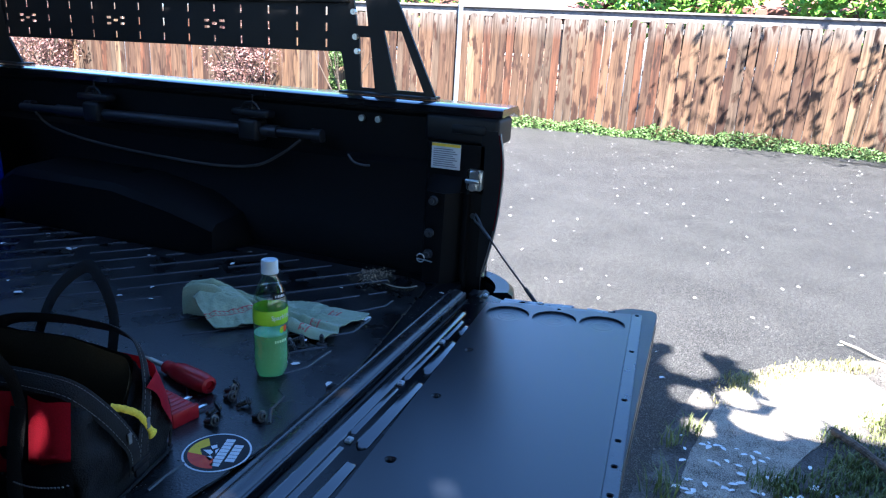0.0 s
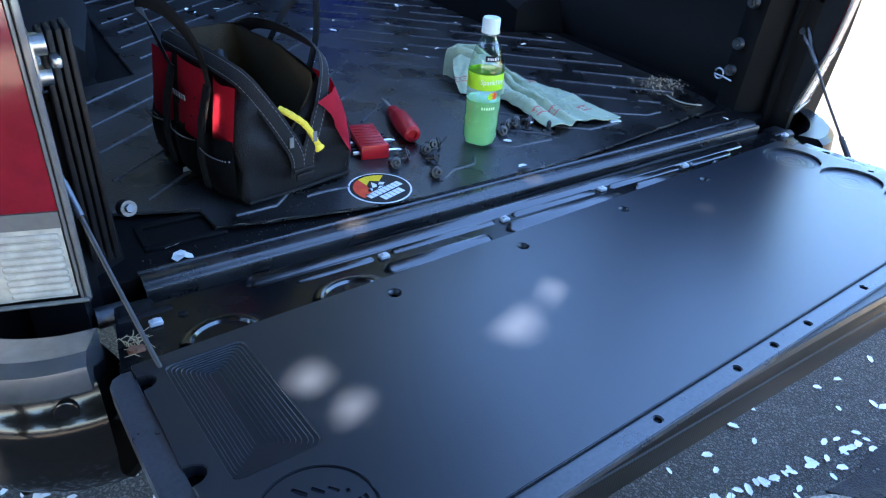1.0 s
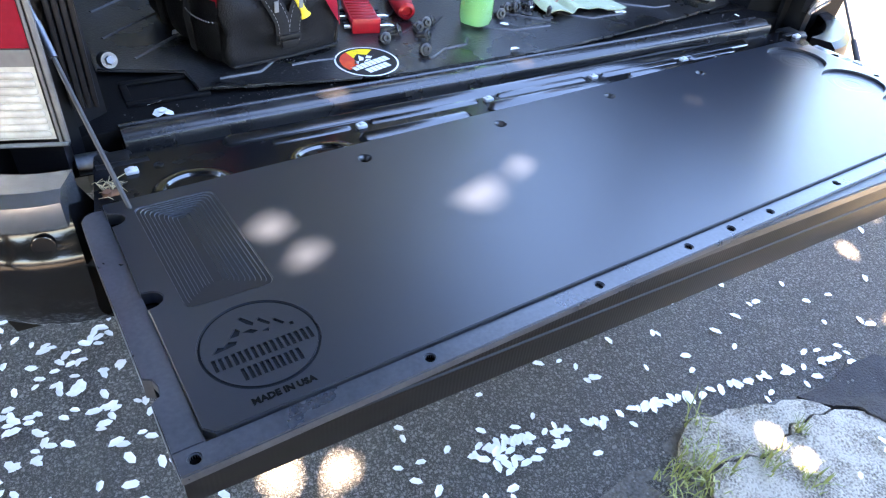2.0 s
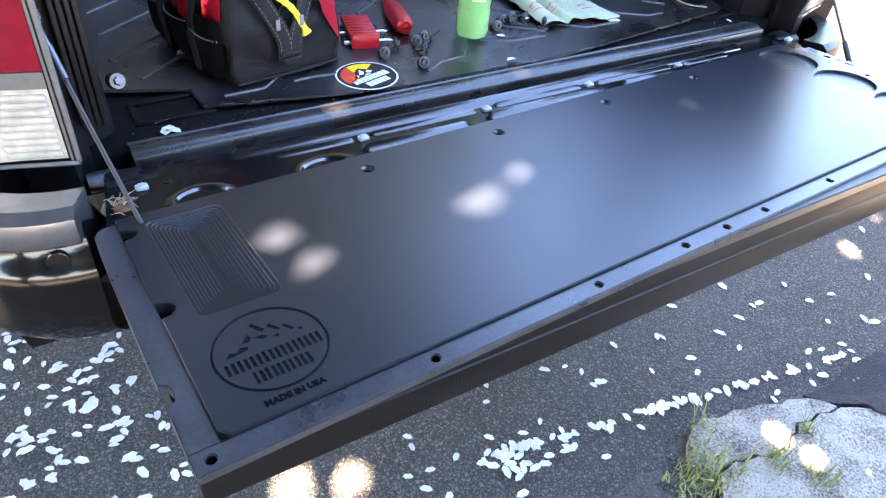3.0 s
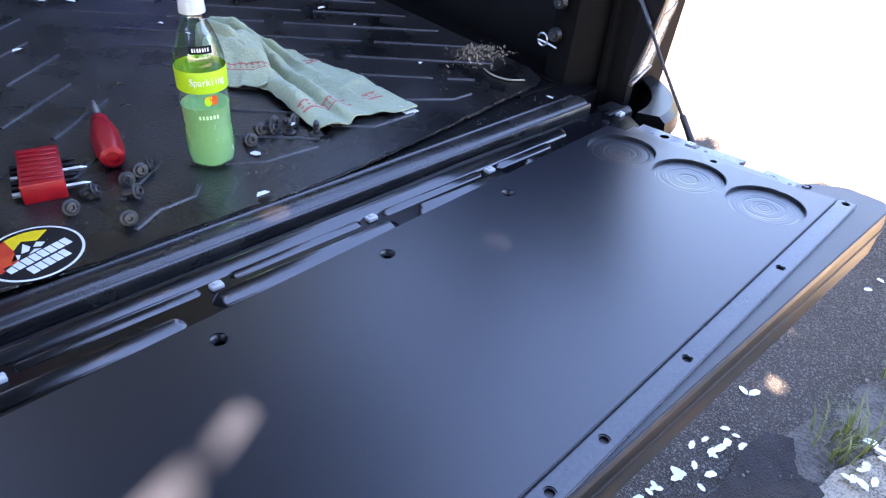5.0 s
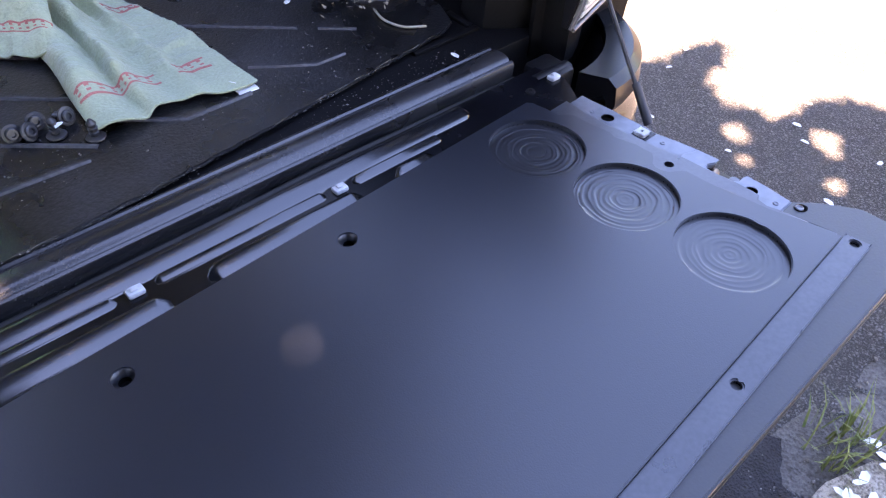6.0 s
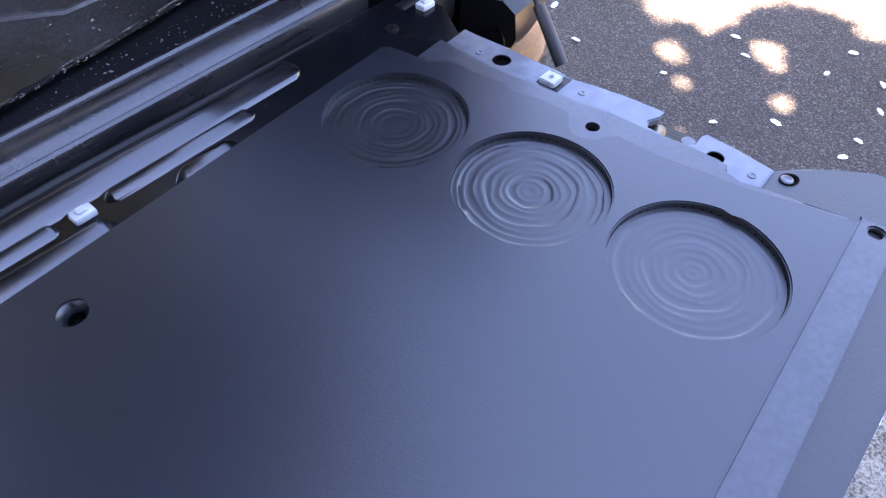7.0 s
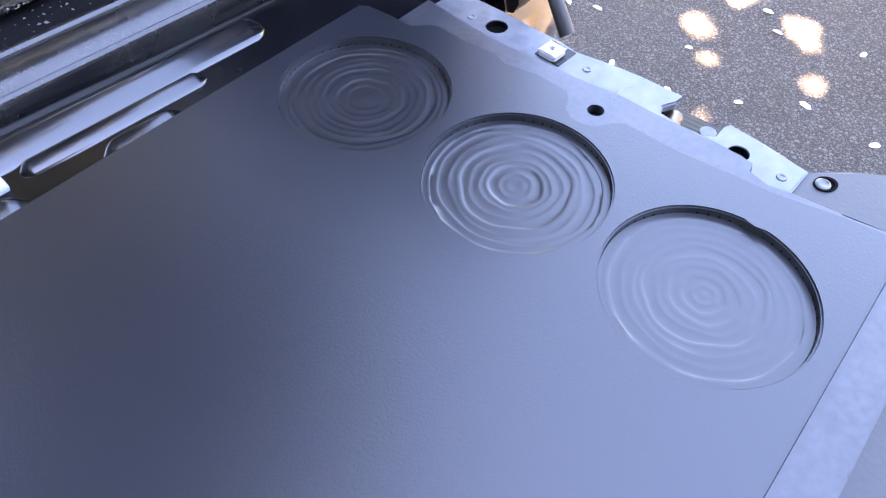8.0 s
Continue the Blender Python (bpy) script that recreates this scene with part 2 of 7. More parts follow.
def ribbed(name, base):
    """Satin black with fine upright flutes."""
    m = mat(name, base, 0.42, scale=260, vary=0.25, bump=0.0, spec=0.24)
    nt = m.node_tree
    w = nt.nodes.new("ShaderNodeTexWave")
    w.bands_direction = 'X'
    w.inputs["Scale"].default_value = 75.0
    w.inputs["Distortion"].default_value = 0.3
    b = nt.nodes.new("ShaderNodeBump")
    b.inputs["Strength"].default_value, b.inputs["Distance"].default_value = 0.16, 0.0005
    nt.links.new(nt.nodes["Texture Coordinate"].outputs["Object"], w.inputs["Vector"])
    nt.links.new(w.outputs["Fac"], b.inputs["Height"])
    nt.links.new(b.outputs[0], nt.nodes["Principled BSDF"].inputs["Normal"])
    return m


def wood(name, base):
    """Weathered boards: grain stretched along the height, grey top ends, knots, a tone of its own for each board."""
    m = mat(name, base, 0.85, scale=9, vary=0.4, bump=0.5, dist=0.006, big=3.0, rand=0.0)
    nt = m.node_tree
    p = nt.nodes["Principled BSDF"]
    tc = nt.nodes["Texture Coordinate"]
    info = nt.nodes.new("ShaderNodeObjectInfo")
    mp = nt.nodes.new("ShaderNodeMapping")
    mp.inputs["Scale"].default_value = (7, 7, 0.55)
    off = nt.nodes.new("ShaderNodeVectorMath")
    off.operation = 'MULTIPLY_ADD'
    comb = nt.nodes.new("ShaderNodeCombineXYZ")
    for i in range(3):
        nt.links.new(info.outputs["Random"], comb.inputs[i])
    off.inputs[1].default_value = (37, 53, 71)
    nt.links.new(comb.outputs[0], off.inputs[0])
    nt.links.new(tc.outputs["Object"], off.inputs[2])
    nt.links.new(off.outputs[0], mp.inputs[0])
    for n in nt.nodes:
        if n.type == 'TEX_NOISE':
            for l in list(n.inputs["Vector"].links):
                nt.links.remove(l)
            nt.links.new(mp.outputs[0], n.inputs["Vector"])
            n.inputs["Scale"].default_value *= 0.5
    ramp = [n for n in nt.nodes if n.type == 'VALTORGB'][0]
    tone = nt.nodes.new("ShaderNodeValToRGB")
    cols = [(0.0, (0.134, 0.077, 0.046)), (0.18, (0.221, 0.136, 0.080)), (0.36, (0.171, 0.104, 0.063)), (0.5, (0.158, 0.113, 0.079)),
            (0.64, (0.283, 0.186, 0.111)), (0.76, (0.191, 0.085, 0.044)), (0.86, (0.334, 0.244, 0.151)), (0.94, (0.091, 0.045, 0.027)), (1.0, (0.102, 0.044, 0.024))]
    e = tone.color_ramp.elements
    e[0].color, e[1].color = (*cols[0][1], 1), (*cols[-1][1], 1)
    for pos, c in cols[1:-1]:
        e.new(pos).color = (*c, 1)
    tone.color_ramp.interpolation = 'CONSTANT'
    nt.links.new(info.outputs["Random"], tone.inputs[0])
    mul = nt.nodes.new("ShaderNodeMix")
    mul.data_type, mul.blend_type = 'RGBA', 'MULTIPLY'
    mul.inputs[0].default_value = 1.0
    grey = nt.nodes.new("ShaderNodeMapRange")
    ramp.color_ramp.elements[0].color, ramp.color_ramp.elements[1].color = (0.18, 0.135, 0.10, 1), (0.60, 0.545, 0.49, 1)
    ramp.color_ramp.elements[0].position, ramp.color_ramp.elements[1].position = 0.36, 0.60
    knot = nt.nodes.new("ShaderNodeTexNoise")
    knot.inputs["Scale"].default_value, knot.inputs["Detail"].default_value = 0.8, 3
    kmap = nt.nodes.new("ShaderNodeMapping")
    kmap.inputs["Scale"].default_value = (9, 9, 3.2)
    nt.links.new(off.outputs[0], kmap.inputs[0])
    nt.links.new(kmap.outputs[0], knot.inputs["Vector"])
    kr = nt.nodes.new("ShaderNodeMapRange")
    kr.inputs[1].default_value, kr.inputs[2].default_value = 0.57, 0.64
    nt.links.new(knot.outputs["Fac"], kr.inputs[0])
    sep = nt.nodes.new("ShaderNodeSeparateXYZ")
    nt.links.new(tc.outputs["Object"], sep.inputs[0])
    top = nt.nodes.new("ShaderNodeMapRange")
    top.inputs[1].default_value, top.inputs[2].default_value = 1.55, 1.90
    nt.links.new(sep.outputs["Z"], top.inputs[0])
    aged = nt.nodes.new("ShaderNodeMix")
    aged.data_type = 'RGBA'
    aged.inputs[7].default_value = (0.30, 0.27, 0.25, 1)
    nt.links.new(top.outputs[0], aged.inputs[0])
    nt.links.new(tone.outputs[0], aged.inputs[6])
    spot = nt.nodes.new("ShaderNodeMix")
    spot.data_type = 'RGBA'
    spot.inputs[7].default_value = (0.075, 0.032, 0.016, 1)
    nt.links.new(kr.outputs[0], spot.inputs[0])
    nt.links.new(aged.outputs[2], spot.inputs[6])
    nt.links.new(spot.outputs[2], mul.inputs[6])
    nt.links.new(ramp.outputs[0], mul.inputs[7])
    nt.links.new(mul.outputs[2], p.inputs["Base Color"])
    return m


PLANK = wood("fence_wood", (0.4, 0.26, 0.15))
GREY_WOOD = mat("grey_wood", (0.20, 0.18, 0.165), 0.9, scale=14, vary=0.4, bump=0.5, dist=0.004)

# ---- building helpers ----
PLACE = {}


def thing(name, at, label="", category="", group="", kind=""):
    ob = new(name)
    ob.matrix_basis = Matrix.Translation(at)
    ob.empty_display_size = 0.05
    PLACE[ob] = ob.matrix_basis.copy()
    return tagged(ob, label, category, group, kind)


def part(name, bm, material, parent=None, label="", m=None, smooth=True, category="", group="", kind="", normals=True):
    """Links a bmesh as one mesh object, its origin in its middle; under a thing or a part if one is given."""
    if m is not None:
        bm.transform(m)
    if normals:
        bmesh.ops.recalc_face_normals(bm, faces=bm.faces)
    co = [v.co for v in bm.verts]
    mid = Vector([(min(c[i] for c in co) + max(c[i] for c in co)) / 2 for i in range(3)])
    bm.transform(Matrix.Translation(-mid))
    me = bpy.data.meshes.new(name)
    bm.to_mesh(me)
    bm.free()
    me.materials.append(material)
    if smooth:
        me.shade_smooth()
        me.set_sharp_from_angle(angle=radians(38))
    ob = new(name, me)
    ob.matrix_basis = Matrix.Translation(mid)
    PLACE[ob] = ob.matrix_basis.copy()
    if parent is not None:
        ob.parent = parent
        ob.matrix_parent_inverse = PLACE[parent].inverted()
    return tagged(ob, label, category, group, kind)


def piece(name, me, parent, m):
    ob = new(name, me)
    ob.parent = parent
    ob.matrix_parent_inverse = PLACE[parent].inverted()
    ob.matrix_basis = m
    PLACE[ob] = m.copy()
    return ob


def raw(name, verts, faces, material, smooth=False):
    me = bpy.data.meshes.new(name)
    me.from_pydata(verts, [], faces)
    me.materials.append(material)
    if smooth:
        me.shade_smooth()
    return me


def box(bm, x0, x1, y0, y1, z0, z1, bevel=0.0, seg=2, m=None):
    r = bmesh.ops.create_cube(bm, size=1.0)
    vs = r["verts"]
    for v in vs:
        v.co = Vector((x0 + (v.co.x + 0.5) * (x1 - x0), y0 + (v.co.y + 0.5) * (y1 - y0), z0 + (v.co.z + 0.5) * (z1 - z0)))
    if bevel:
        es = list({e for v in vs for e in v.link_edges})
        r = bmesh.ops.bevel(bm, geom=es, offset=bevel, segments=seg, affect='EDGES', profile=0.5)
        vs = list({v for f in r["faces"] for v in f.verts} | {v for v in vs if v.is_valid})
    if m is not None:
        bmesh.ops.transform(bm, matrix=m, verts=vs)
    return vs


def rod(bm, a, b, r0, r1=None, seg=12):
    a, b = Vector(a), Vector(b)
    r1 = r0 if r1 is None else r1
    d = b - a
    q = d.to_track_quat('Z', 'Y').to_matrix().to_4x4()
    bmesh.ops.create_cone(bm, cap_ends=True, segments=seg, radius1=r0, radius2=r1, depth=d.length,
                          matrix=Matrix.Translation((a + b) / 2) @ q)


def sweep(bm, pts, r, seg=8, flat=1.0, up=(0, 0, 1)):
    """A tube (flat < 1: a strap) along points; r a number or one for each point."""
    pts = [Vector(p) for p in pts]
    rs = r if isinstance(r, (list, tuple)) else [r] * len(pts)
    rings = []
    for i, p in enumerate(pts):
        d = (pts[min(i + 1, len(pts) - 1)] - pts[max(i - 1, 0)]).normalized()
        side = d.cross(Vector(up))
        side = side.normalized() if side.length > 1e-4 else Vector((1, 0, 0))
        nn = side.cross(d).normalized()
        rings.append([bm.verts.new(p + rs[i] * (math.cos(k * 2 * math.pi / seg) * side + flat * math.sin(k * 2 * math.pi / seg) * nn))
                      for k in range(seg)])
    for a, b in zip(rings, rings[1:]):
        for k in range(seg):
            bm.faces.new((a[k], a[(k + 1) % seg], b[(k + 1) % seg], b[k]))
    bm.faces.new(rings[0][::-1])
    bm.faces.new(rings[-1])


def curve(pts, n=8):
    """Points on a smooth line through pts."""
    pts = [Vector(p) for p in pts]
    out = []
    for i in range(len(pts) - 1):
        p0, p1, p2, p3 = pts[max(i - 1, 0)], pts[i], pts[i + 1], pts[min(i + 2, len(pts) - 1)]
        for k in range(n):
            t = k / n
            out.append(0.5 * ((2 * p1) + (p2 - p0) * t + (2 * p0 - 5 * p1 + 4 * p2 - p3) * t * t + (3 * p1 - p0 - 3 * p2 + p3) * t ** 3))
    out.append(pts[-1])
    return out


def lathe(bm, profile, seg=28, m=None, ripple=None, capped=True):
    """Turns (radius, height) pairs round z. ripple(angle, i) scales the radius."""
    rings = []
    for i, (r, z) in enumerate(profile):
        rings.append([bm.verts.new((r * (ripple(a, i) if ripple else 1) * math.cos(a), r * (ripple(a, i) if ripple else 1) * math.sin(a), z))
                      for a in (k * 2 * math.pi / seg for k in range(seg))])
    for a, b in zip(rings, rings[1:]):
        for k in range(seg):
            bm.faces.new((a[k], a[(k + 1) % seg], b[(k + 1) % seg], b[k]))
    if capped and profile[0][0] > 1e-5:
        bm.faces.new(rings[0][::-1])
    if profile[-1][0] > 1e-5:
        bm.faces.new(rings[-1])
    bmesh.ops.remove_doubles(bm, verts=bm.verts, dist=1e-6)
    if m is not None:
        bm.transform(m)


def ring(cx, cy, r, n=24):
    return [(cx + r * math.cos(k * 2 * math.pi / n), cy + r * math.sin(k * 2 * math.pi / n)) for k in range(n)]


def plate(bm, outline, holes, top, bottom, closed=True):
    """A flat plate with an outline and holes that go through it."""
    loops = []
    edges = []
    for pts in [outline] + list(holes):
        vs = [bm.verts.new((x, y, top)) for x, y in pts]
        es = [bm.edges.new((vs[i], vs[(i + 1) % len(vs)])) for i in range(len(vs))]
        loops.append(vs)
        edges += es
    r = bmesh.ops.triangle_fill(bm, use_beauty=True, use_dissolve=False, edges=edges, normal=(0, 0, 1))
    faces = [f for f in r["geom"] if isinstance(f, bmesh.types.BMFace)]
    lower = {}
    for vs in loops:
        low = [bm.verts.new((v.co.x, v.co.y, bottom)) for v in vs]
        for i in range(len(vs)):
            lower[vs[i]] = low[i]
            j = (i + 1) % len(vs)
            bm.faces.new((vs[i], low[i], low[j], vs[j]))
    if closed:
        for f in faces:
            bm.faces.new([lower[v] for v in reversed(f.verts)])


def rounded(poly, r, n=4):
    out = []
    for i, p in enumerate(poly):
        a, b = Vector(poly[i - 1]) - Vector(p), Vector(poly[(i + 1) % len(poly)]) - Vector(p)
        s, e, c = Vector(p) + a.normalized() * r, Vector(p) + b.normalized() * r, Vector(p)
        for k in range(n + 1):
            t = k / n
            out.append(tuple((1 - t) ** 2 * s + 2 * t * (1 - t) * c + t * t * e))
    return out


def prism(bm, profile, x0, x1, axis="x"):
    """A profile of (y, z) pairs drawn out along x (or (x, z) along y)."""
    put = (lambda s, a, b: (s, a, b)) if axis == "x" else (lambda s, a, b: (a, s, b))
    a = [bm.verts.new(put(x0, p, q)) for p, q in profile]
    b = [bm.verts.new(put(x1, p, q)) for p, q in profile]
    n = len(profile)
    for i in range(n):
        bm.faces.new((a[i], a[(i + 1) % n], b[(i + 1) % n], b[i]))
    bm.faces.new(a[::-1])
    bm.faces.new(b)


def stadium(bm, x0, x1, y, w, h, z, m=None):
    """A pressed rib: a low rounded bar along x."""
    n = 7
    prof = [(y + w * f, z + h * g) for f, g in ((0.5, 0.0), (0.47, 0.62), (0.42, 0.93), (0.34, 1.0), (0.24, 0.97), (-0.36, 0.34), (-0.46, 0.16), (-0.5, 0.0))]
    rows = []
    for x, s in ((x0, 0.3), (x0 + w * 0.25, 0.8), (x0 + w * 0.5, 1), (x1 - w * 0.5, 1), (x1 - w * 0.25, 0.8), (x1, 0.3)):
        rows.append([bm.verts.new((x, y + (p - y) * s, z + (q - z) * s)) for p, q in prof])
    for a, b in zip(rows, rows[1:]):
        for k in range(n):
            bm.faces.new((a[k], a[k + 1], b[k + 1], b[k]))
    bm.faces.new(rows[0])
    bm.faces.new(rows[-1][::-1])


def words(text, size, m, material, parent, name="lettering", depth=0.0006, label="", bold=0.0):
    """Raised lettering in the built-in font, as a mesh."""
    cu = bpy.data.curves.new(name, 'FONT')
    cu.body, cu.size, cu.extrude, cu.align_x, cu.align_y = text, size, depth, 'CENTER', 'CENTER'
    cu.resolution_u = 2
    cu.offset = bold
    tmp = new("tmp", cu)
    me = bpy.data.meshes.new_from_object(tmp)
    bpy.data.objects.remove(tmp)
    bpy.data.curves.remove(cu)
    bm = bmesh.new()
    bm.from_mesh(me)
    bpy.data.meshes.remove(me)
    return part(name, bm, material, parent, label, m=m, smooth=False)


def fan(bm, pts, z):
    return bm.faces.new([bm.verts.new((x, y, z)) for x, y in pts])

# ---- the ground ----
VERGE = [(-3.0, -0.42), (-0.6, -0.36), (0.2, -0.26), (0.52, -0.205), (0.78, -0.265), (1.06, -0.30), (1.66, -0.40), (2.05, -0.50),
         (2.30, -0.66), (2.55, -0.92), (2.72, -1.2), (2.9, -1.7), (3.1, -3.2), (3.1, -9.0), (-3.0, -9.0)]
bm = bmesh.new()
R = 900.0
fan(bm, [(-R, -R), (R, -R), (R, R), (-R, R)], GZ)
part("ground", bm, ASPHALT, label="worn grey asphalt driveway strewn with petals", category="ground", kind="structure", smooth=False)


def uneven(bm, cuts, amp, scale):
    bmesh.ops.triangulate(bm, faces=bm.faces)
    for i in range(cuts):
        bmesh.ops.subdivide_edges(bm, edges=[e for e in bm.edges if e.calc_length() > scale], cuts=1)
        bmesh.ops.triangulate(bm, faces=[f for f in bm.faces if len(f.verts) > 3])
    for v in bm.verts:
        v.co.z += amp * noise.noise(v.co * 5) + amp * 0.5 * noise.noise(v.co * 23)


def inside(p, poly):
    c = False
    for (x0, y0), (x1, y1) in zip(poly, poly[1:] + poly[:1]):
        if (y0 > p[1]) != (y1 > p[1]) and p[0] < (x1 - x0) * (p[1] - y0) / (y1 - y0) + x0:
            c = not c
    return c


bm = bmesh.new()
plate(bm, VERGE, [], GZ + 0.004, GZ - 0.05)
uneven(bm, 5, 0.010, 0.07)
part("verge", bm, SOIL, label="bare dirt verge beside the driveway with pebbles and debris", category="verge", kind="structure")


def slab(outline, h):
    bm = bmesh.new()
    plate(bm, outline, [], GZ + h, GZ - 0.04)
    uneven(bm, 5, 0.010, 0.03)
    for v in bm.verts:
        k = Vector((v.co.x * 26, v.co.y * 26, 3))
        v.co.x += 0.005 * noise.noise(k)
        v.co.y += 0.004 * noise.noise(k * 0.7 + Vector((9, 4, 1)))
    return bm


gutter = thing("kerb_slab", (0.7, -0.5, GZ), "cracked pale concrete kerb slab sunk in the verge", "kerb", kind="structure")
CRACK = [(0.828, -0.337), (0.79, -0.338), (0.77, -0.326), (0.735, -0.331), (0.706, -0.321), (0.68, -0.337), (0.659, -0.334), (0.63, -0.350), (0.600, -0.345), (0.57, -0.350), (0.545, -0.331), (0.51, -0.327), (0.491, -0.316), (0.442, -0.322)]
part("concrete_piece", slab([(0.415, -0.27), (0.45, -0.235), (0.482, -0.218), (0.515, -0.214), (0.55, -0.230), (0.60, -0.228), (0.64, -0.243), (0.676, -0.246), (0.715, -0.27), (0.74, -0.268), (0.790, -0.291), (0.812, -0.318)] + CRACK, 0.022), CONCRETE, gutter)
part("concrete_piece", slab([(x, y - 0.006 - 0.006 * abs(noise.noise(Vector((x * 30, 2, 1))))) for x, y in CRACK[::-1]] + [(0.865, -0.366), (0.94, -0.41), (1.0, -0.42), (1.113, -0.43), (1.22, -0.47), (1.3, -0.60), (1.2, -0.8), (0.95, -0.82), (0.75, -0.74), (0.62, -0.58), (0.50, -0.52), (0.42, -0.46), (0.40, -0.38)], 0.026), CONCRETE, gutter)
part("concrete_piece", slab([(1.25, -0.468), (1.35, -0.468), (1.53, -0.494), (1.79, -0.552), (1.99, -0.592), (2.20, -0.680), (2.34, -0.81), (2.48, -1.02), (2.54, -1.22), (2.30, -1.30), (2.03, -1.16), (1.98, -1.06), (1.75, -0.92), (1.54, -0.815), (1.36, -0.755), (1.24, -0.70)], 0.011), CONCRETE, gutter)
bm = bmesh.new()
plate(bm, [(0.80, -0.275), (0.88, -0.285), (1.0, -0.27), (1.10, -0.275), (1.14, -0.33), (1.06, -0.375), (1.03, -0.44), (0.985, -0.452), (0.975, -0.41),
           (0.945, -0.46), (0.915, -0.465), (0.905, -0.42), (0.88, -0.365), (0.83, -0.325)], [], GZ + 0.010, GZ - 0.02)
uneven(bm, 6, 0.002, 0.012)
for v in bm.verts:                           # it runs up over the slab's broken edge, with a ragged outline
    k = Vector((v.co.x * 55, v.co.y * 55, 3))
    if v.co.z > GZ:
        v.co.z += 0.023 * max(0, min(1, (-0.337 - 0.33 * (v.co.x - 0.83) + 0.03 - v.co.y) / 0.05)) + 0.008 * noise.noise(v.co * 5)
    v.co.x += 0.009 * noise.noise(k)
    v.co.y += 0.008 * noise.noise(k * 0.8 + Vector((9, 4, 1)))
part("tar_patch", bm, TAR, label="dark tar patch spread over broken kerb", category="tar patch", kind="structure")

# ---- the pickup truck ----
CX = 0.165                                   # its middle line
LX, RX = -0.53, 0.86                         # inner faces of the bed
FZ = 0.79                                    # the bed's floor
RAIL = 1.255
FY = 1.97
truck = thing("pickup_truck", (CX, 0.9, GZ), "black pickup truck with its tailgate lowered and bed loaded", "pickup truck")

bm = bmesh.new()
box(bm, LX - 0.02, RX + 0.02, 0.185, FY + 0.02, FZ - 0.06, FZ, 0.004)
floor_part = part("bed_floor", bm, LINER, truck, "ribbed black composite bed floor")
for k in range(9):                           # lengthwise pressed ribs of the floor
    bm = bmesh.new()
    x = LX + 0.09 + k * 0.148
    box(bm, x, x + 0.07, 0.42, FY - 0.05, FZ - 0.004, FZ + 0.006, 0.004)
    part("floor_rib", bm, LINER, floor_part)
for sx, px in ((1, -0.44), (-1, 0.68)):      # moulded corner pockets
    bm = bmesh.new()
    a, b = (px, px + 0.11)
    for y0, y1 in ((0.235, 0.245), (0.295, 0.305)):
        box(bm, a, b, y0, y1, FZ - 0.002, FZ + 0.005, 0.002)
    for x0 in (a, b - 0.01):
        box(bm, x0, x0 + 0.01, 0.246, 0.294, FZ - 0.002, FZ + 0.005, 0.002)
    part("corner_pocket", bm, LINER, floor_part)

# tail sill: a stepped metal edge between the floor and the tailgate
bm = bmesh.new()
prism(bm, [(0.193, FZ + 0.000), (0.1915, FZ + 0.0045), (0.1895, FZ + 0.0060), (0.187, FZ + 0.0060), (0.185, FZ + 0.0042), (0.1825, FZ + 0.0042), (0.180, FZ + 0.0066), (0.176, FZ + 0.0082),
           (0.171, FZ + 0.0090), (0.166, FZ + 0.0092), (0.161, FZ + 0.0086), (0.157, FZ + 0.0070), (0.1545, FZ + 0.0045), (0.1530, FZ + 0.0030), (0.1515, FZ + 0.0048), (0.149, FZ + 0.0060), (0.1465, FZ + 0.0045), (0.1452, FZ + 0.0010),
           (0.1450, FZ - 0.004), (0.1450, FZ - 0.05), (0.1450, 0.60), (0.20, 0.60), (0.205, FZ - 0.06)], LX + 0.070, RX - 0.098)
part("tail_sill", bm, SILL, truck,
     "scuffed black tail sill with dust on its ledge")
bm = bmesh.new()
sweep(bm, curve([(LX + 0.09, 0.1395, FZ - 0.016), (0.0, 0.1400, FZ - 0.014), (0.35, 0.1390, FZ - 0.011), (0.47, 0.1375, FZ - 0.008), (0.60, 0.1400, FZ - 0.013), (RX - 0.10, 0.1395, FZ - 0.016)], 10), 0.0045)
part("sill_seal", bm, mat("seal_rubber", (0.01, 0.01, 0.01), 0.6, bump=0.1), truck, "black rubber seal")


RIM = mat("lamp_rim", (0.13, 0.13, 0.132), 0.18, scale=60, vary=0.2, bump=0.05, coat=0.5, rvary=0.05)
BLACK_POST = mat("post_paint", (0.006, 0.006, 0.007), 0.28, scale=300, vary=0.3, bump=0.05, spec=0.4)


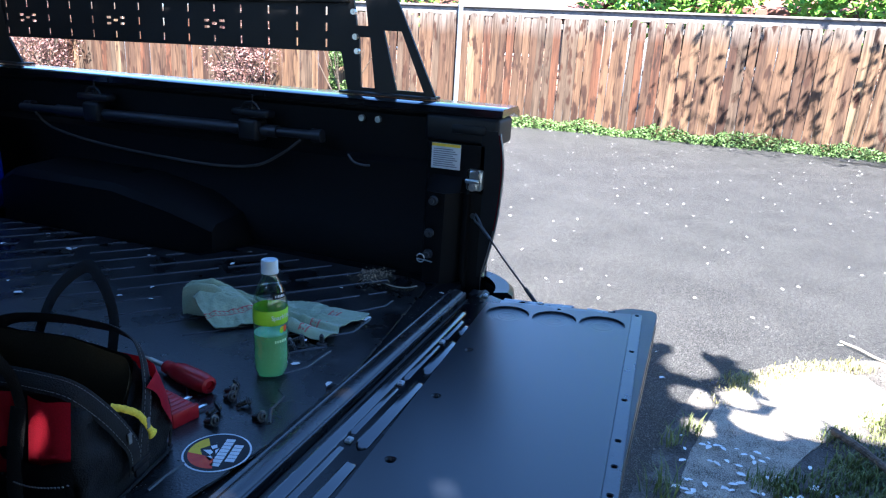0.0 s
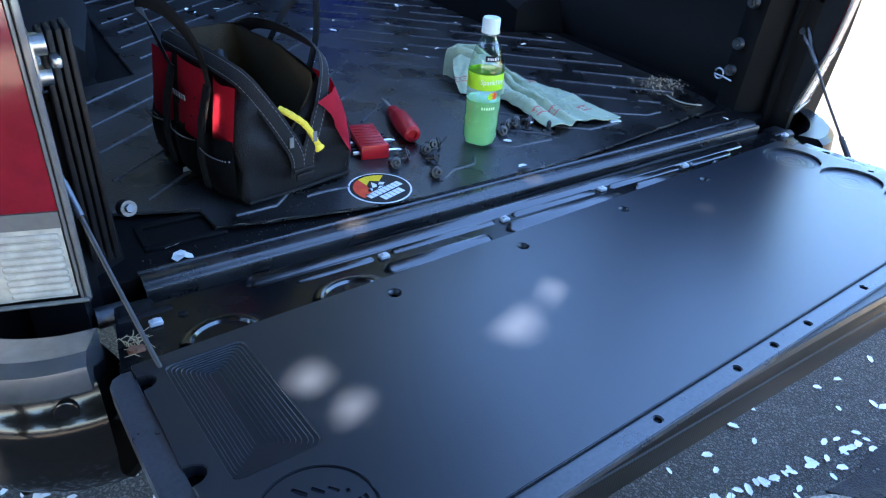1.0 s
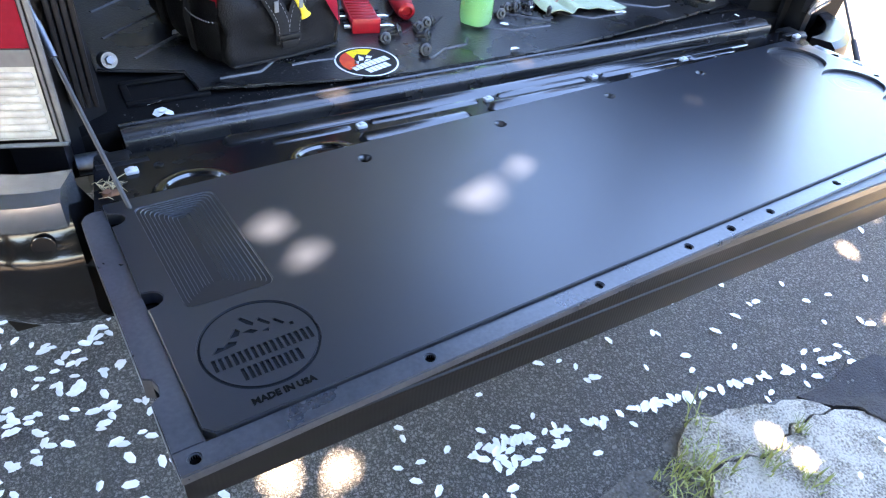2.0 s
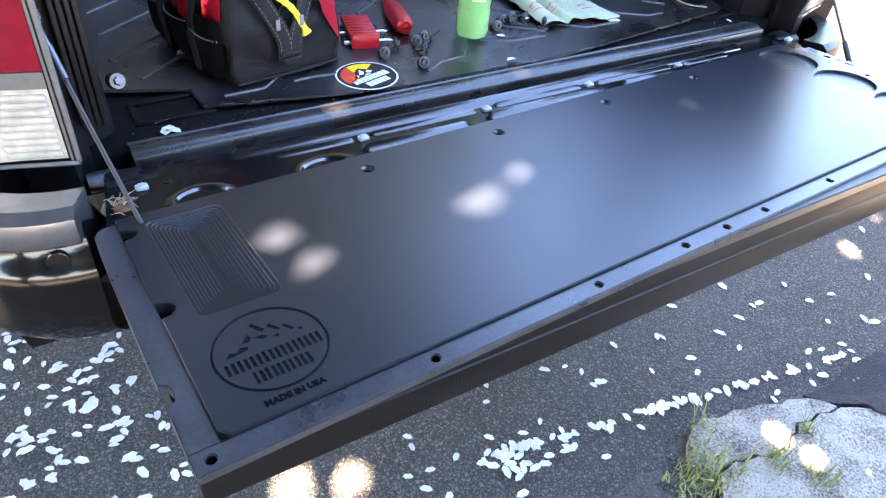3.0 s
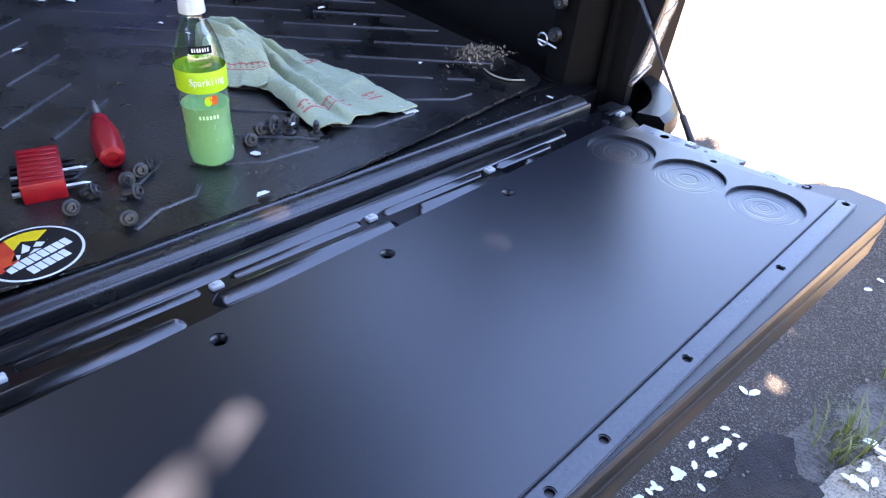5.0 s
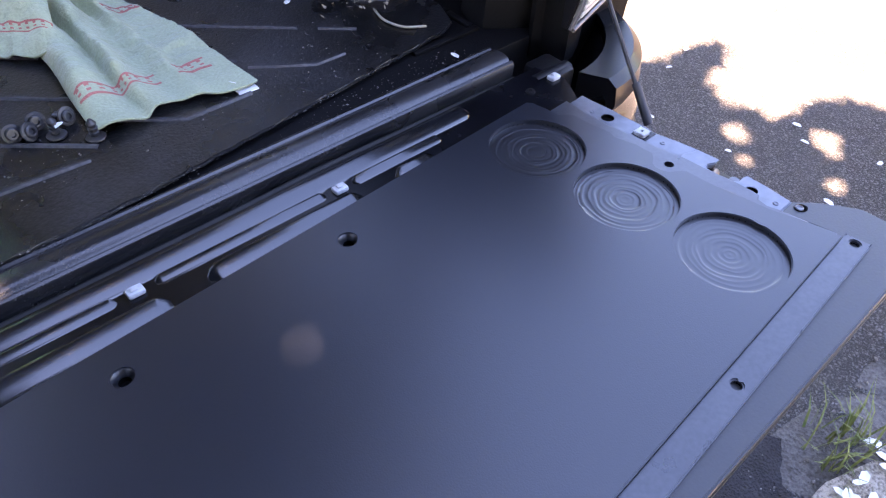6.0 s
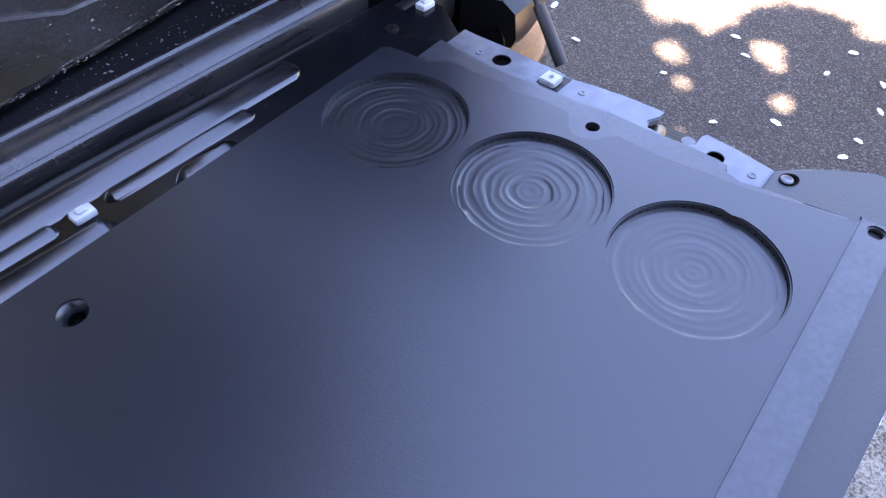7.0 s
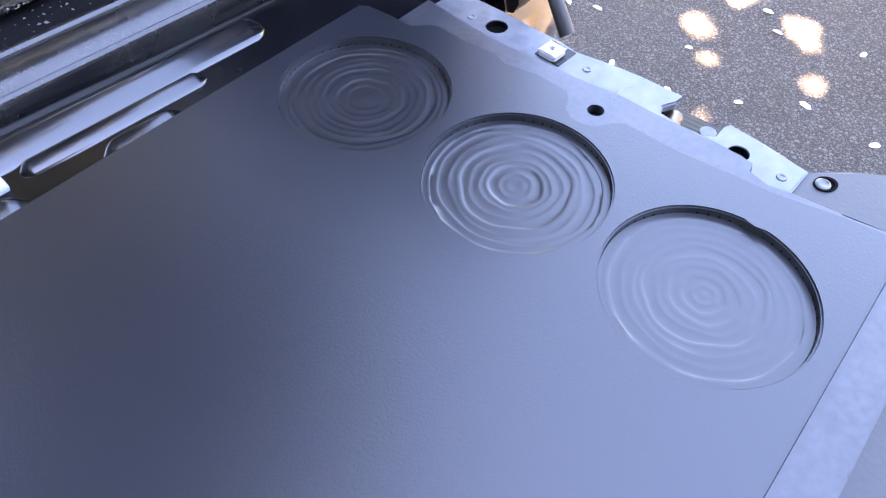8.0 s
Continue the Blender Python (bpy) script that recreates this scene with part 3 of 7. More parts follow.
def bed_side(s):
    """One side of the bed; s = 1 right, -1 left. Coordinates are for the right side and are mirrored."""
    M = Matrix.Identity(4) if s > 0 else Matrix.Translation((2 * CX, 0, 0)) @ Matrix.Diagonal((-1, 1, 1, 1))
    X = RX
    bm = bmesh.new()                         # inner wall with a ledge and a curved outer skin
    prism(bm, [(X, FZ - 0.06), (X - 0.004, FZ + 0.10), (X + 0.012, FZ + 0.13), (X + 0.012, RAIL - 0.17), (X + 0.03, RAIL - 0.155), (X + 0.03, RAIL - 0.04),
               (X + 0.012, RAIL - 0.03), (X + 0.012, RAIL - 0.012), (X + 0.15, RAIL - 0.012), (X + 0.185, RAIL - 0.09), (X + 0.19, RAIL - 0.3),
               (X + 0.165, FZ - 0.1), (X + 0.12, FZ - 0.28), (X + 0.05, FZ - 0.28)], 0.175, FY + 0.12, axis="y")
    side = part("bed_side", bm, LINER, truck, "black lined bed wall", m=M)
    bm = bmesh.new()                         # rail cap
    prism(bm, [(X - 0.004, RAIL - 0.022), (X - 0.006, RAIL - 0.004), (X + 0.004, RAIL), (X + 0.135, RAIL + 0.002), (X + 0.158, RAIL - 0.012), (X + 0.162, RAIL - 0.03), (X + 0.1, RAIL - 0.014)],
          0.112, FY + 0.14, axis="y")
    bmesh.ops.bevel(bm, geom=[e for e in bm.edges if e.calc_face_angle(0) > 0.4], offset=0.004, segments=3, affect='EDGES')
    part("rail_cap", bm, PAINT, side, "glossy black bed rail cap", m=M)
    bm = bmesh.new()                         # wheel arch box
    v = []
    for y, z, w in ((0.86, FZ, 0.02), (0.90, FZ + 0.085, 0.15), (1.02, FZ + 0.135, 0.185), (1.22, FZ + 0.172, 0.19), (1.62, FZ + 0.175, 0.19), (1.70, FZ + 0.14, 0.17), (1.76, FZ, 0.02)):
        v.append([bm.verts.new(c) for c in ((X + 0.02, y, FZ - 0.02), (X - w, y, FZ - 0.02), (X - w, y, max(FZ, z - 0.02)), (X - w + 0.02, y, z), (X + 0.02, y, z + 0.012))])
    for a, b in zip(v, v[1:]):
        for k in range(5):
            bm.faces.new((a[k], a[(k + 1) % 5], b[(k + 1) % 5], b[k]))
    bm.faces.new(v[0]), bm.faces.new(v[-1][::-1])
    bmesh.ops.remove_doubles(bm, verts=bm.verts, dist=1e-5)
    part("wheel_arch", bm, LINER, side, m=M)
    bm = bmesh.new()                         # slanting gusset between the ledge and the arch
    prism(bm, [(1.30, FZ + 0.17), (1.27, FZ + 0.185), (0.93, FZ + 0.10), (0.91, FZ + 0.07), (0.95, FZ + 0.06), (1.2, FZ + 0.12)], X - 0.05, X + 0.01)
    part("gusset", bm, LINER, side, m=M)
    bm = bmesh.new()                         # corner post at the tail
    prism(bm, [(X - 0.015, 0.305), (X - 0.055, 0.290), (X - 0.066, 0.262), (X - 0.066, 0.235), (X - 0.022, 0.205), (X - 0.012, 0.200), (X - 0.014, 0.190), (X - 0.026, 0.188),
               (X - 0.026, 0.182), (X - 0.012, 0.178), (X - 0.010, 0.150), (X - 0.004, 0.140), (X + 0.02, 0.145), (X + 0.05, 0.160), (X + 0.05, 0.305)], 0.0, 1.0, axis="x")
    for q in bm.verts:                       # turn the profile upright
        f, a, b = q.co
        q.co = Vector((a, b, FZ - 0.03 + f * (1.16 - FZ + 0.03)))
    for q in bm.verts:
        if q.co.z > 1.0:
            q.co.z = 1.035
            if q.co.x < X - 0.04:
                q.co.x += 0.012
    rows = [[(X - 0.014, 0.305), (X - 0.040, 0.290), (X - 0.05, 0.262), (X - 0.05, 0.235), (X - 0.022, 0.205)],
            [(X - 0.006, 0.305), (X - 0.009, 0.290), (X - 0.010, 0.262), (X - 0.010, 0.235), (X - 0.010, 0.205)]]
    prism(bm, [(X - 0.004, 0.308), (X - 0.010, 0.300), (X - 0.010, 0.190), (X - 0.010, 0.150), (X - 0.004, 0.140), (X + 0.02, 0.145), (X + 0.05, 0.160), (X + 0.05, 0.308)], 0.0, 1.0, axis="x")
    for q in bm.verts:
        if -0.001 < q.co.x < 0.0001 or (0.999 < q.co.x < 1.001 and q.co.z < 0.5):
            f, a, b = q.co
            q.co = Vector((a, b, 1.03 + f * 0.13))
    lo = [bm.verts.new((x, y, 1.0345)) for x, y in rows[0]]
    hi = [bm.verts.new((x, y, 1.075)) for x, y in rows[1]]
    for k in range(4):
        bm.faces.new((lo[k], lo[k + 1], hi[k + 1], hi[k]))
    # right post takes the darker liner, its shade put into the material
    post = part("corner_post", bm, LINER if s > 0 else BLACK_POST, side, "black corner post, the right one darkened as if shaded", m=M)
    bm = bmesh.new()                         # upper post, stepped forward under the cap
    box(bm, X - 0.008, X + 0.12, 0.118, 0.32, 1.161, RAIL - 0.023, 0.012, 3)
    box(bm, X - 0.012, X + 0.02, 0.150, 0.245, 1.185, RAIL - 0.045, 0.006, 2)
    part("post_cap", bm, TRIM, side, m=M)
    for k in range(4 if s < 0 else 1):       # ribbed weather strip on the tail face
        bm = bmesh.new()
        box(bm, X - (0.030 if s < 0 else 0.016) - 0.008 * k, X - (0.024 if s < 0 else 0.009) - 0.008 * k, 0.166 if s < 0 else 0.184, 0.19 + 0.006 * k, 0.835, 1.10, 0.002)
        part("weather_strip", bm, TRIM, post, m=M)
    for y, z in ((0.262, 1.016), (0.269, 0.929), (0.269, 0.872)) if s > 0 else ((0.242, 0.859),):
        bm = bmesh.new()                     # round bolts
        if s > 0:
            rod(bm, (X - 0.064, y, z), (X - 0.074, y, z), 0.013, 0.011, 16)
            rod(bm, (X - 0.074, y, z), (X - 0.080, y, z), 0.007, 0.006, 6)
        else:
            rod(bm, (X - 0.078, 0.240, z), (X - 0.081, 0.228, z + 0.004), 0.0115, 0.010, 18)
            rod(bm, (X - 0.081, 0.228, z + 0.004), (X - 0.082, 0.224, z + 0.006), 0.006, 0.005, 6)
        part("bolt", bm, BOLT, post, "zinc-plated bolt", m=M)
    bm = bmesh.new()                         # latch striker: plate, two bolts, hooked bar
    box(bm, X - 0.016, X - 0.010, 0.148, 0.192, 1.045, 1.10, 0.008, 3)
    rod(bm, (X - 0.03, 0.168, 1.087), (X - 0.010, 0.168, 1.087), 0.011, seg=16)
    rod(bm, (X - 0.03, 0.172, 1.055), (X - 0.010, 0.172, 1.055), 0.010, seg=16)
    box(bm, X - 0.040, X - 0.030, 0.150, 0.19, 1.066, 1.078, 0.004)
    part("latch_striker", bm, STEEL, post, "zinc latch striker", m=M)
    # tail light: bright rim, red upper and clear lower lens
    light = part("tail_light", lamp_shape(X + 0.008, 0.0, 0.812), TRIM, side, "red and clear tail light with bright rim", m=M)
    part("red_lens", lamp_shape(X + 0.017, 0.006, 0.942, 1.19), RED_LENS, light, "red lens", m=M)
    part("clear_lens", lamp_shape(X + 0.018, 0.005, 0.822, 0.920), CLEAR_LENS, light, "clear fluted lens", m=M)
    part("lens_band", lamp_shape(X + 0.0175, 0.007, 0.921, 0.941), RIM, light, "pale band between the lenses", m=M)
    for dx, r in ((-0.0098, 0.0026), (-0.0035, 0.0013)):
        bm = bmesh.new()
        sweep(bm, [(X + dx, 0.098 + lamp_bow(z) - (0.004 if r > 0.003 else 0), z) for z in np.linspace(0.815, 1.195, 18)], r, 8, 1.3, up=(1, 0, 0))
        part("lamp_rim", bm, RIM, light, "bright rim strip", m=M)
    bm = bmesh.new()                         # the rim turns under the lens
    sweep(bm, [(X + u, 0.094 + lamp_bow(0.815) + 0.30 * max(0, u + 0.0098), 0.815) for u in np.linspace(-0.0098, 0.10, 8)], 0.0030, 8)
    part("lamp_rim", bm, RIM, light, "bright rim strip", m=M)
    bm = bmesh.new()
    for k in range(9):                       # soft cross flutes with faint upright joints
        z = 0.830 + 0.0100 * k
        box(bm, X + 0.003, X + 0.061, 0.0974 + lamp_bow(z), 0.115 + lamp_bow(z), z - 0.0044, z + 0.0044, 0.0032, 3)
    for q in bm.verts:
        q.co.y += 0.30 * (q.co.x - X) - 0.001
    tagged(part("lens_flute", bm, CLEAR_LENS, light, m=M), kind="stuff")
    # cable that holds the gate
    bm = bmesh.new()
    top, end = Vector((X - 0.008, 0.170, 0.977)), Vector((X - 0.054, -0.030, 0.782))
    d = (end - top).normalized()
    sweep(bm, [top + d * 0.06, top.lerp(end, 0.5) + Vector((0, 0, -0.003)), end], 0.0026)
    cable = part("gate_cable", bm, mat("cable_sleeve", (0.03, 0.03, 0.032), 0.5, bump=0.2), side, "black sleeved steel gate cable", m=M)
    bm = bmesh.new()
    rod(bm, end - d * 0.050, end, 0.0050, 0.0056)
    part("cable_sleeve", bm, bpy.data.materials["cable_sleeve"], cable, m=M) if s > 0 else bm.free()
    bm = bmesh.new()
    rod(bm, top + d * 0.035, top + d * 0.075, 0.0048, 0.0042)
    sweep(bm, [top + d * 0.04, top + d * 0.02 + Vector((0, 0.006, 0)), top + Vector((0, 0.004, 0.01)), top + Vector((0, -0.006, 0.008)), top + d * 0.02 - Vector((0, 0.006, 0)), top + d * 0.04], 0.0035)
    rod(bm, top + Vector((-0.008, 0, 0)), top + Vector((0.02, 0, 0)), 0.007)
    part("cable_end", bm, BOLT, cable, "steel cable eye", m=M)
    bm = bmesh.new()                         # hinge bracket and rusty stop under the sill end
    box(bm, X - 0.075, X - 0.03, 0.10, 0.15, 0.735, 0.785, 0.006)
    rod(bm, (X - 0.09, 0.115, 0.775), (X - 0.03, 0.115, 0.775), 0.012)
    part("hinge", bm, TRIM, side, m=M)
    if s < 0:
        bm = bmesh.new()
        box(bm, X - 0.062, X - 0.030, 0.055, 0.10, 0.735, 0.765, 0.004)
        part("rusty_bracket", bm, RUST, side, "rusty steel bracket", m=M)
        bm = bmesh.new()
        rod(bm, (X - 0.045, 0.150, 0.772), (X - 0.012, 0.150, 0.772), 0.013, seg=20)
        rod(bm, (X - 0.050, 0.150, 0.772), (X - 0.045, 0.150, 0.772), 0.009, 0.013, seg=20)
        part("hinge_pin", bm, BOLT, side, "bare steel hinge pin", m=M)
    return side, M


def lamp_bow(z):
    """How far the lamp's tail face draws forward at height z."""
    return 0.030 * ((1.09 - z) / 0.25) ** 2 if z < 1.09 else 0.016 * ((z - 1.09) / 0.11) ** 2


def lamp_shape(x0, grow, z0=0.838, z1=1.20):
    """A lamp housing that wraps round the corner; higher grow stands prouder of the tail."""
    bm = bmesh.new()
    rows = []
    n = 10
    for k in range(n + 1):
        z = z0 + (z1 - z0) * k / n
        lean = 0.012 * math.sin(math.pi * (z - 0.838) / 0.37)
        bow = lamp_bow(z)
        prof = [(x0 - 0.018, 0.160), (x0 - 0.018, 0.104 - grow + bow), (x0 + 0.03, 0.1185 - grow + bow), (x0 + 0.078, 0.140 - grow + bow * 0.7), (x0 + 0.120 + lean * 0.4, 0.190), (x0 + 0.136 + lean * 0.4, 0.28)]
        rows.append([bm.verts.new((x, y, z)) for x, y in prof])
    for a, b in zip(rows, rows[1:]):
        for i in range(5):
            bm.faces.new((a[i], a[i + 1], b[i + 1], b[i]))
        bm.faces.new((a[5], a[0], b[0], b[5]))
    bm.faces.new(rows[0][::-1]), bm.faces.new(rows[-1])
    bmesh.ops.bevel(bm, geom=[e for e in bm.edges if e.calc_face_angle(0) > 0.7], offset=0.004, segments=2, affect='EDGES')
    return bm


right, MR = bed_side(1)
left, ML = bed_side(-1)

# warning label: a pale sticker with rows of print
bm = bmesh.new()
box(bm, RX - 0.014, RX - 0.0105, 0.214, 0.294, 1.092, 1.158, 0.001, m=None)
label = part("warning_label", bm, PAPER, right, "pale printed warning label with yellow strip")
bm = bmesh.new()
box(bm, RX - 0.0155, RX - 0.0142, 0.215, 0.293, 1.150, 1.1575)
part("yellow_strip", bm, YELLOW, label, smooth=False)
bm = bmesh.new()
for k in range(9):
    box(bm, RX - 0.0152, RX - 0.0142, 0.222 + 0.006 * (k % 3), 0.288, 1.098 + k * 0.0055, 1.1005 + k * 0.0055)
part("print_bar", bm, mat("grey_ink", (0.2, 0.22, 0.26), 0.6, bump=0), label, smooth=False)

# wall bolts, hooks
for y in (0.520, 0.470):
    bm = bmesh.new()
    rod(bm, (RX + 0.031, y, 1.198), (RX + 0.02, y, 1.198), 0.009, seg=10)
    part("wall_bolt", bm, STEEL, right)
bm = bmesh.new()
sweep(bm, curve([(RX - 0.004, 0.545, 1.098), (RX - 0.012, 0.525, 1.082), (RX - 0.014, 0.50, 1.076), (RX - 0.012, 0.475, 1.076)], 4), 0.003)
part("wall_hook", bm, RIB, right)
# hairpin clip hung on the lowest bolt
bm = bmesh.new()
loop = [(RX - 0.082, 0.284 + 0.011 * math.cos(a), 0.862 + 0.011 * math.sin(a)) for a in np.linspace(0.3, 6.0, 14)]
sweep(bm, loop + [(RX - 0.08, 0.268, 0.857), (RX - 0.08, 0.252, 0.855)], 0.0018, 6)
tagged(part("hairpin_clip", bm, STEEL, right), "bent wire hairpin clip")

# deck rail with two cleats and a slack cord
bm = bmesh.new()
rod(bm, (RX - 0.02, 0.63, 1.143), (RX - 0.02, 1.76, 1.130), 0.013, seg=14)
rod(bm, (RX - 0.02, 0.76, 1.1415), (RX - 0.02, 1.60, 1.132), 0.018, seg=14)
rod(bm, (RX - 0.02, 0.618, 1.143), (RX - 0.02, 0.650, 1.143), 0.018, seg=14)
for y in (0.64, 1.2, 1.74):
    box(bm, RX - 0.02, RX + 0.012, y - 0.015, y + 0.015, 1.122, 1.150, 0.004)
deck = part("deck_rail", bm, mat("rail_alloy", (0.022, 0.022, 0.026), 0.4, metal=0.3, scale=120, bump=0.1), right, "dark metal bar along the bed wall")
for y in (0.845, 1.43):
    bm = bmesh.new()
    box(bm, RX - 0.052, RX + 0.008, y - 0.032, y + 0.032, 1.110, 1.172, 0.010, 3)
    box(bm, RX - 0.040, RX + 0.002, y - 0.062, y + 0.062, 1.176, 1.197, 0.006, 3)
    rod(bm, (RX - 0.02, y, 1.17), (RX - 0.02, y, 1.205), 0.012)
    sweep(bm, curve([(RX - 0.03, y + 0.03, 1.195), (RX - 0.03, y + 0.02, 1.213), (RX - 0.03, y - 0.01, 1.216), (RX - 0.03, y - 0.03, 1.196)], 5), 0.0035)
    rod(bm, (RX - 0.03, y - 0.005, 1.2), (RX - 0.032, y - 0.008, 1.238), 0.003)
    part("cleat", bm, TRIM, deck, "black clamp cleat")
bm = bmesh.new()
sweep(bm, curve([(RX - 0.03, 1.69, 1.12), (RX - 0.012, 1.64, 1.072), (RX - 0.01, 1.45, 1.040), (RX - 0.01, 1.2, 1.024), (RX - 0.01, 1.0, 1.019), (RX - 0.012, 0.85, 1.034), (RX - 0.016, 0.76, 1.075), (RX - 0.028, 0.68, 1.128)], 8), 0.0042)
tagged(part("slack_cord", bm, mat("cord", (0.045, 0.042, 0.04), 0.8, bump=0.3), deck), "slack grey cord")

# front wall of the bed and the cab behind it
bm = bmesh.new()
box(bm, LX - 0.17, RX + 0.17, FY, FY + 0.05, FZ - 0.2, RAIL - 0.012, 0.004)
box(bm, LX + 0.01, RX - 0.01, FY - 0.022, FY + 0.01, 1.135, 1.165, 0.008)
front = part("front_wall", bm, LINER, truck, "black ribbed front wall of the bed")
for k in range(10):
    bm = bmesh.new()
    x = LX + 0.10 + k * 0.125
    box(bm, x, x + 0.06, FY - 0.012, FY + 0.01, FZ + 0.02, 1.10, 0.006)
    part("wall_rib", bm, LINER, front)
bm = bmesh.new()
prism(bm, [(FY - 0.012, RAIL - 0.012), (FY - 0.012, RAIL), (FY + 0.06, RAIL + 0.001), (FY + 0.06, RAIL - 0.012)], LX - 0.02, RX - 0.006)
part("front_cap", bm, TRIM, front)
bm = bmesh.new()
cy = FY + 0.075
win = [(-0.49, 1.262), (0.822, 1.262), (0.72, 1.62), (-0.39, 1.62)]
plate(bm, [(LX - 0.12, 0.7), (RX + 0.12, 0.7), (RX + 0.12, 1.25), (RX - 0.02, 1.70), (LX + 0.02, 1.70), (LX - 0.12, 1.25)], [win], 0.0, -0.06)
cabw = part("cab", bm, PAINT, truck, "glossy black rear wall of the cab", m=Matrix.Translation((0, cy, 0)) @ Matrix(((1, 0, 0, 0), (0, 0, -1, 0), (0, 1, 0, 0), (0, 0, 0, 1))))
bm = bmesh.new()
box(bm, LX - 0.02, RX + 0.02, cy + 0.06, cy + 1.5, 1.66, 1.70, 0.015)
for x in (LX - 0.10, RX + 0.06):
    box(bm, x, x + 0.04, cy + 0.06, cy + 1.5, 0.7, 1.30, 0.01)
box(bm, LX - 0.1, RX + 0.1, cy + 1.5, cy + 1.56, 0.7, 1.70, 0.01)
box(bm, LX - 0.1, RX + 0.1, cy + 0.06, cy + 1.5, 0.66, 0.70, 0.01)
part("cab_shell", bm, PAINT, cabw)
bm = bmesh.new()
fan(bm, win, 0)
rear_window = part("rear_window", bm, WINDOW, cabw, "dark tinted rear window", m=Matrix.Translation((0, cy + 0.03, 0)) @ Matrix(((1, 0, 0, 0), (0, 0, -1, 0), (0, 1, 0, 0), (0, 0, 0, 1))), smooth=False)
bm = bmesh.new()
prism(bm, [(0.900, 1.245), (0.868, 1.245), (0.768, 1.56), (0.798, 1.56)], cy - 0.012, cy + 0.002, axis="y")
part("window_trim", bm, TAN, cabw, "pale pillar trim")
bm = bmesh.new()
sweep(bm, [(0.775, cy - 0.02, 1.335), (0.772, cy - 0.022, 1.312)] + [(0.768 + 0.016 * math.cos(a), cy - 0.022, 1.292 + 0.016 * math.sin(a)) for a in np.linspace(1.2, -3.6, 10)], 0.005)
part("window_hook", bm, WHITE, cabw, "white hook")

def closed_curve(*pts):
    """A smooth closed line through pts."""
    pts = list(pts)
    ring_pts = curve(pts[-2:] + pts + pts[:2], 3)
    return ring_pts[6:6 + 3 * len(pts)]


# rear bumper: stepped bar with rounded ends
for s, M in ((1, Matrix.Translation((-0.030, 0.015, -0.030)) @ MR), (-1, ML)):
    X = RX
    bm = bmesh.new()
    rows = []
    for u in np.linspace(0, 1, 17):
        a = u * math.pi / 2
        x, y = X + 0.008 + 0.162 * math.sin(a), 0.02 + 0.17 * (1 - math.cos(a))
        rows.append([bm.verts.new(c) for c in closed_curve((x - 0.01, y + 0.060, 0.800), (x + 0.006 * u, y + 0.022, 0.790), (x + 0.010 * u, y + 0.010, 0.762), (x + 0.018 * u, y - 0.004, 0.735), (x + 0.016 * u, y - 0.006, 0.69), (x + 0.008 * u, y + 0.004, 0.645), (x - 0.02, y + 0.03, 0.612), (x - 0.06, y + 0.12, 0.62))])
    n = len(rows[0])
    for a, b in zip(rows, rows[1:]):
        for k in range(n):
            bm.faces.new((a[k], a[(k + 1) % n], b[(k + 1) % n], b[k]))
    bm.faces.new(rows[0]), bm.faces.new(rows[-1][::-1])
    # the right corner gets a black copy, so sunlight does not show on it
    corner = part("bumper_corner", bm, PAINT if s > 0 else mat("bumper_black", (0.0055, 0.0055, 0.006), 0.10, scale=60, vary=0.35, bump=0.03, rvary=0.04, spec=0.40), truck, "glossy dark bumper corner", m=M)
    bm = bmesh.new()                         # pale step band round the top of the corner
    rows = []
    for u in np.linspace(0.0, 1, 17):
        a = u * math.pi / 2
        x, y = X + 0.014 + 0.160 * math.sin(a), 0.026 + 0.17 * (1 - math.cos(a))
        rows.append([bm.verts.new(c) for c in ((x - 0.02, y + 0.05, 0.815), (x - 0.004, y + 0.016, 0.816), (x + 0.004 * u, y + 0.004, 0.806), (x + 0.006 * u, y, 0.782), (x + 0.002 * u, y + 0.004, 0.772), (x - 0.02, y + 0.05, 0.772))])
    for a, b in zip(rows, rows[1:]):
        for k in range(6):
            bm.faces.new((a[k], a[(k + 1) % 6], b[(k + 1) % 6], b[k]))
    bm.faces.new(rows[0]), bm.faces.new(rows[-1][::-1])
    # same pad in two colours: pale as lit at left, black at right
    part("step_pad", bm, BLACK_POST if s > 0 else mat("step_plate", (0.30, 0.31, 0.325), 0.22, metal=0.9, scale=90, vary=0.25, bump=0.1), corner, m=M)
bm = bmesh.new()
prism(bm, [(0.03, 0.60), (0.02, 0.56), (0.05, 0.47), (0.13, 0.47), (0.13, 0.60)], LX + 0.03, RX - 0.03)
part("bumper_bar", bm, TRIM, truck, "black bumper bar below the tailgate")

# round parking sensor let into the left corner
bm = bmesh.new()
lathe(bm, [(0.012, 0.0), (0.012, 0.0016), (0.0108, 0.0019), (0.0104, 0.0010), (0.0, 0.0012)], 24, m=Matrix.Translation((-0.572, 0.029, 0.757)) @ pose(0, 0, 0, 80, 0, -12))
part("parking_sensor", bm, bpy.data.materials["bumper_black"], truck, "round parking sensor painted like the bumper")

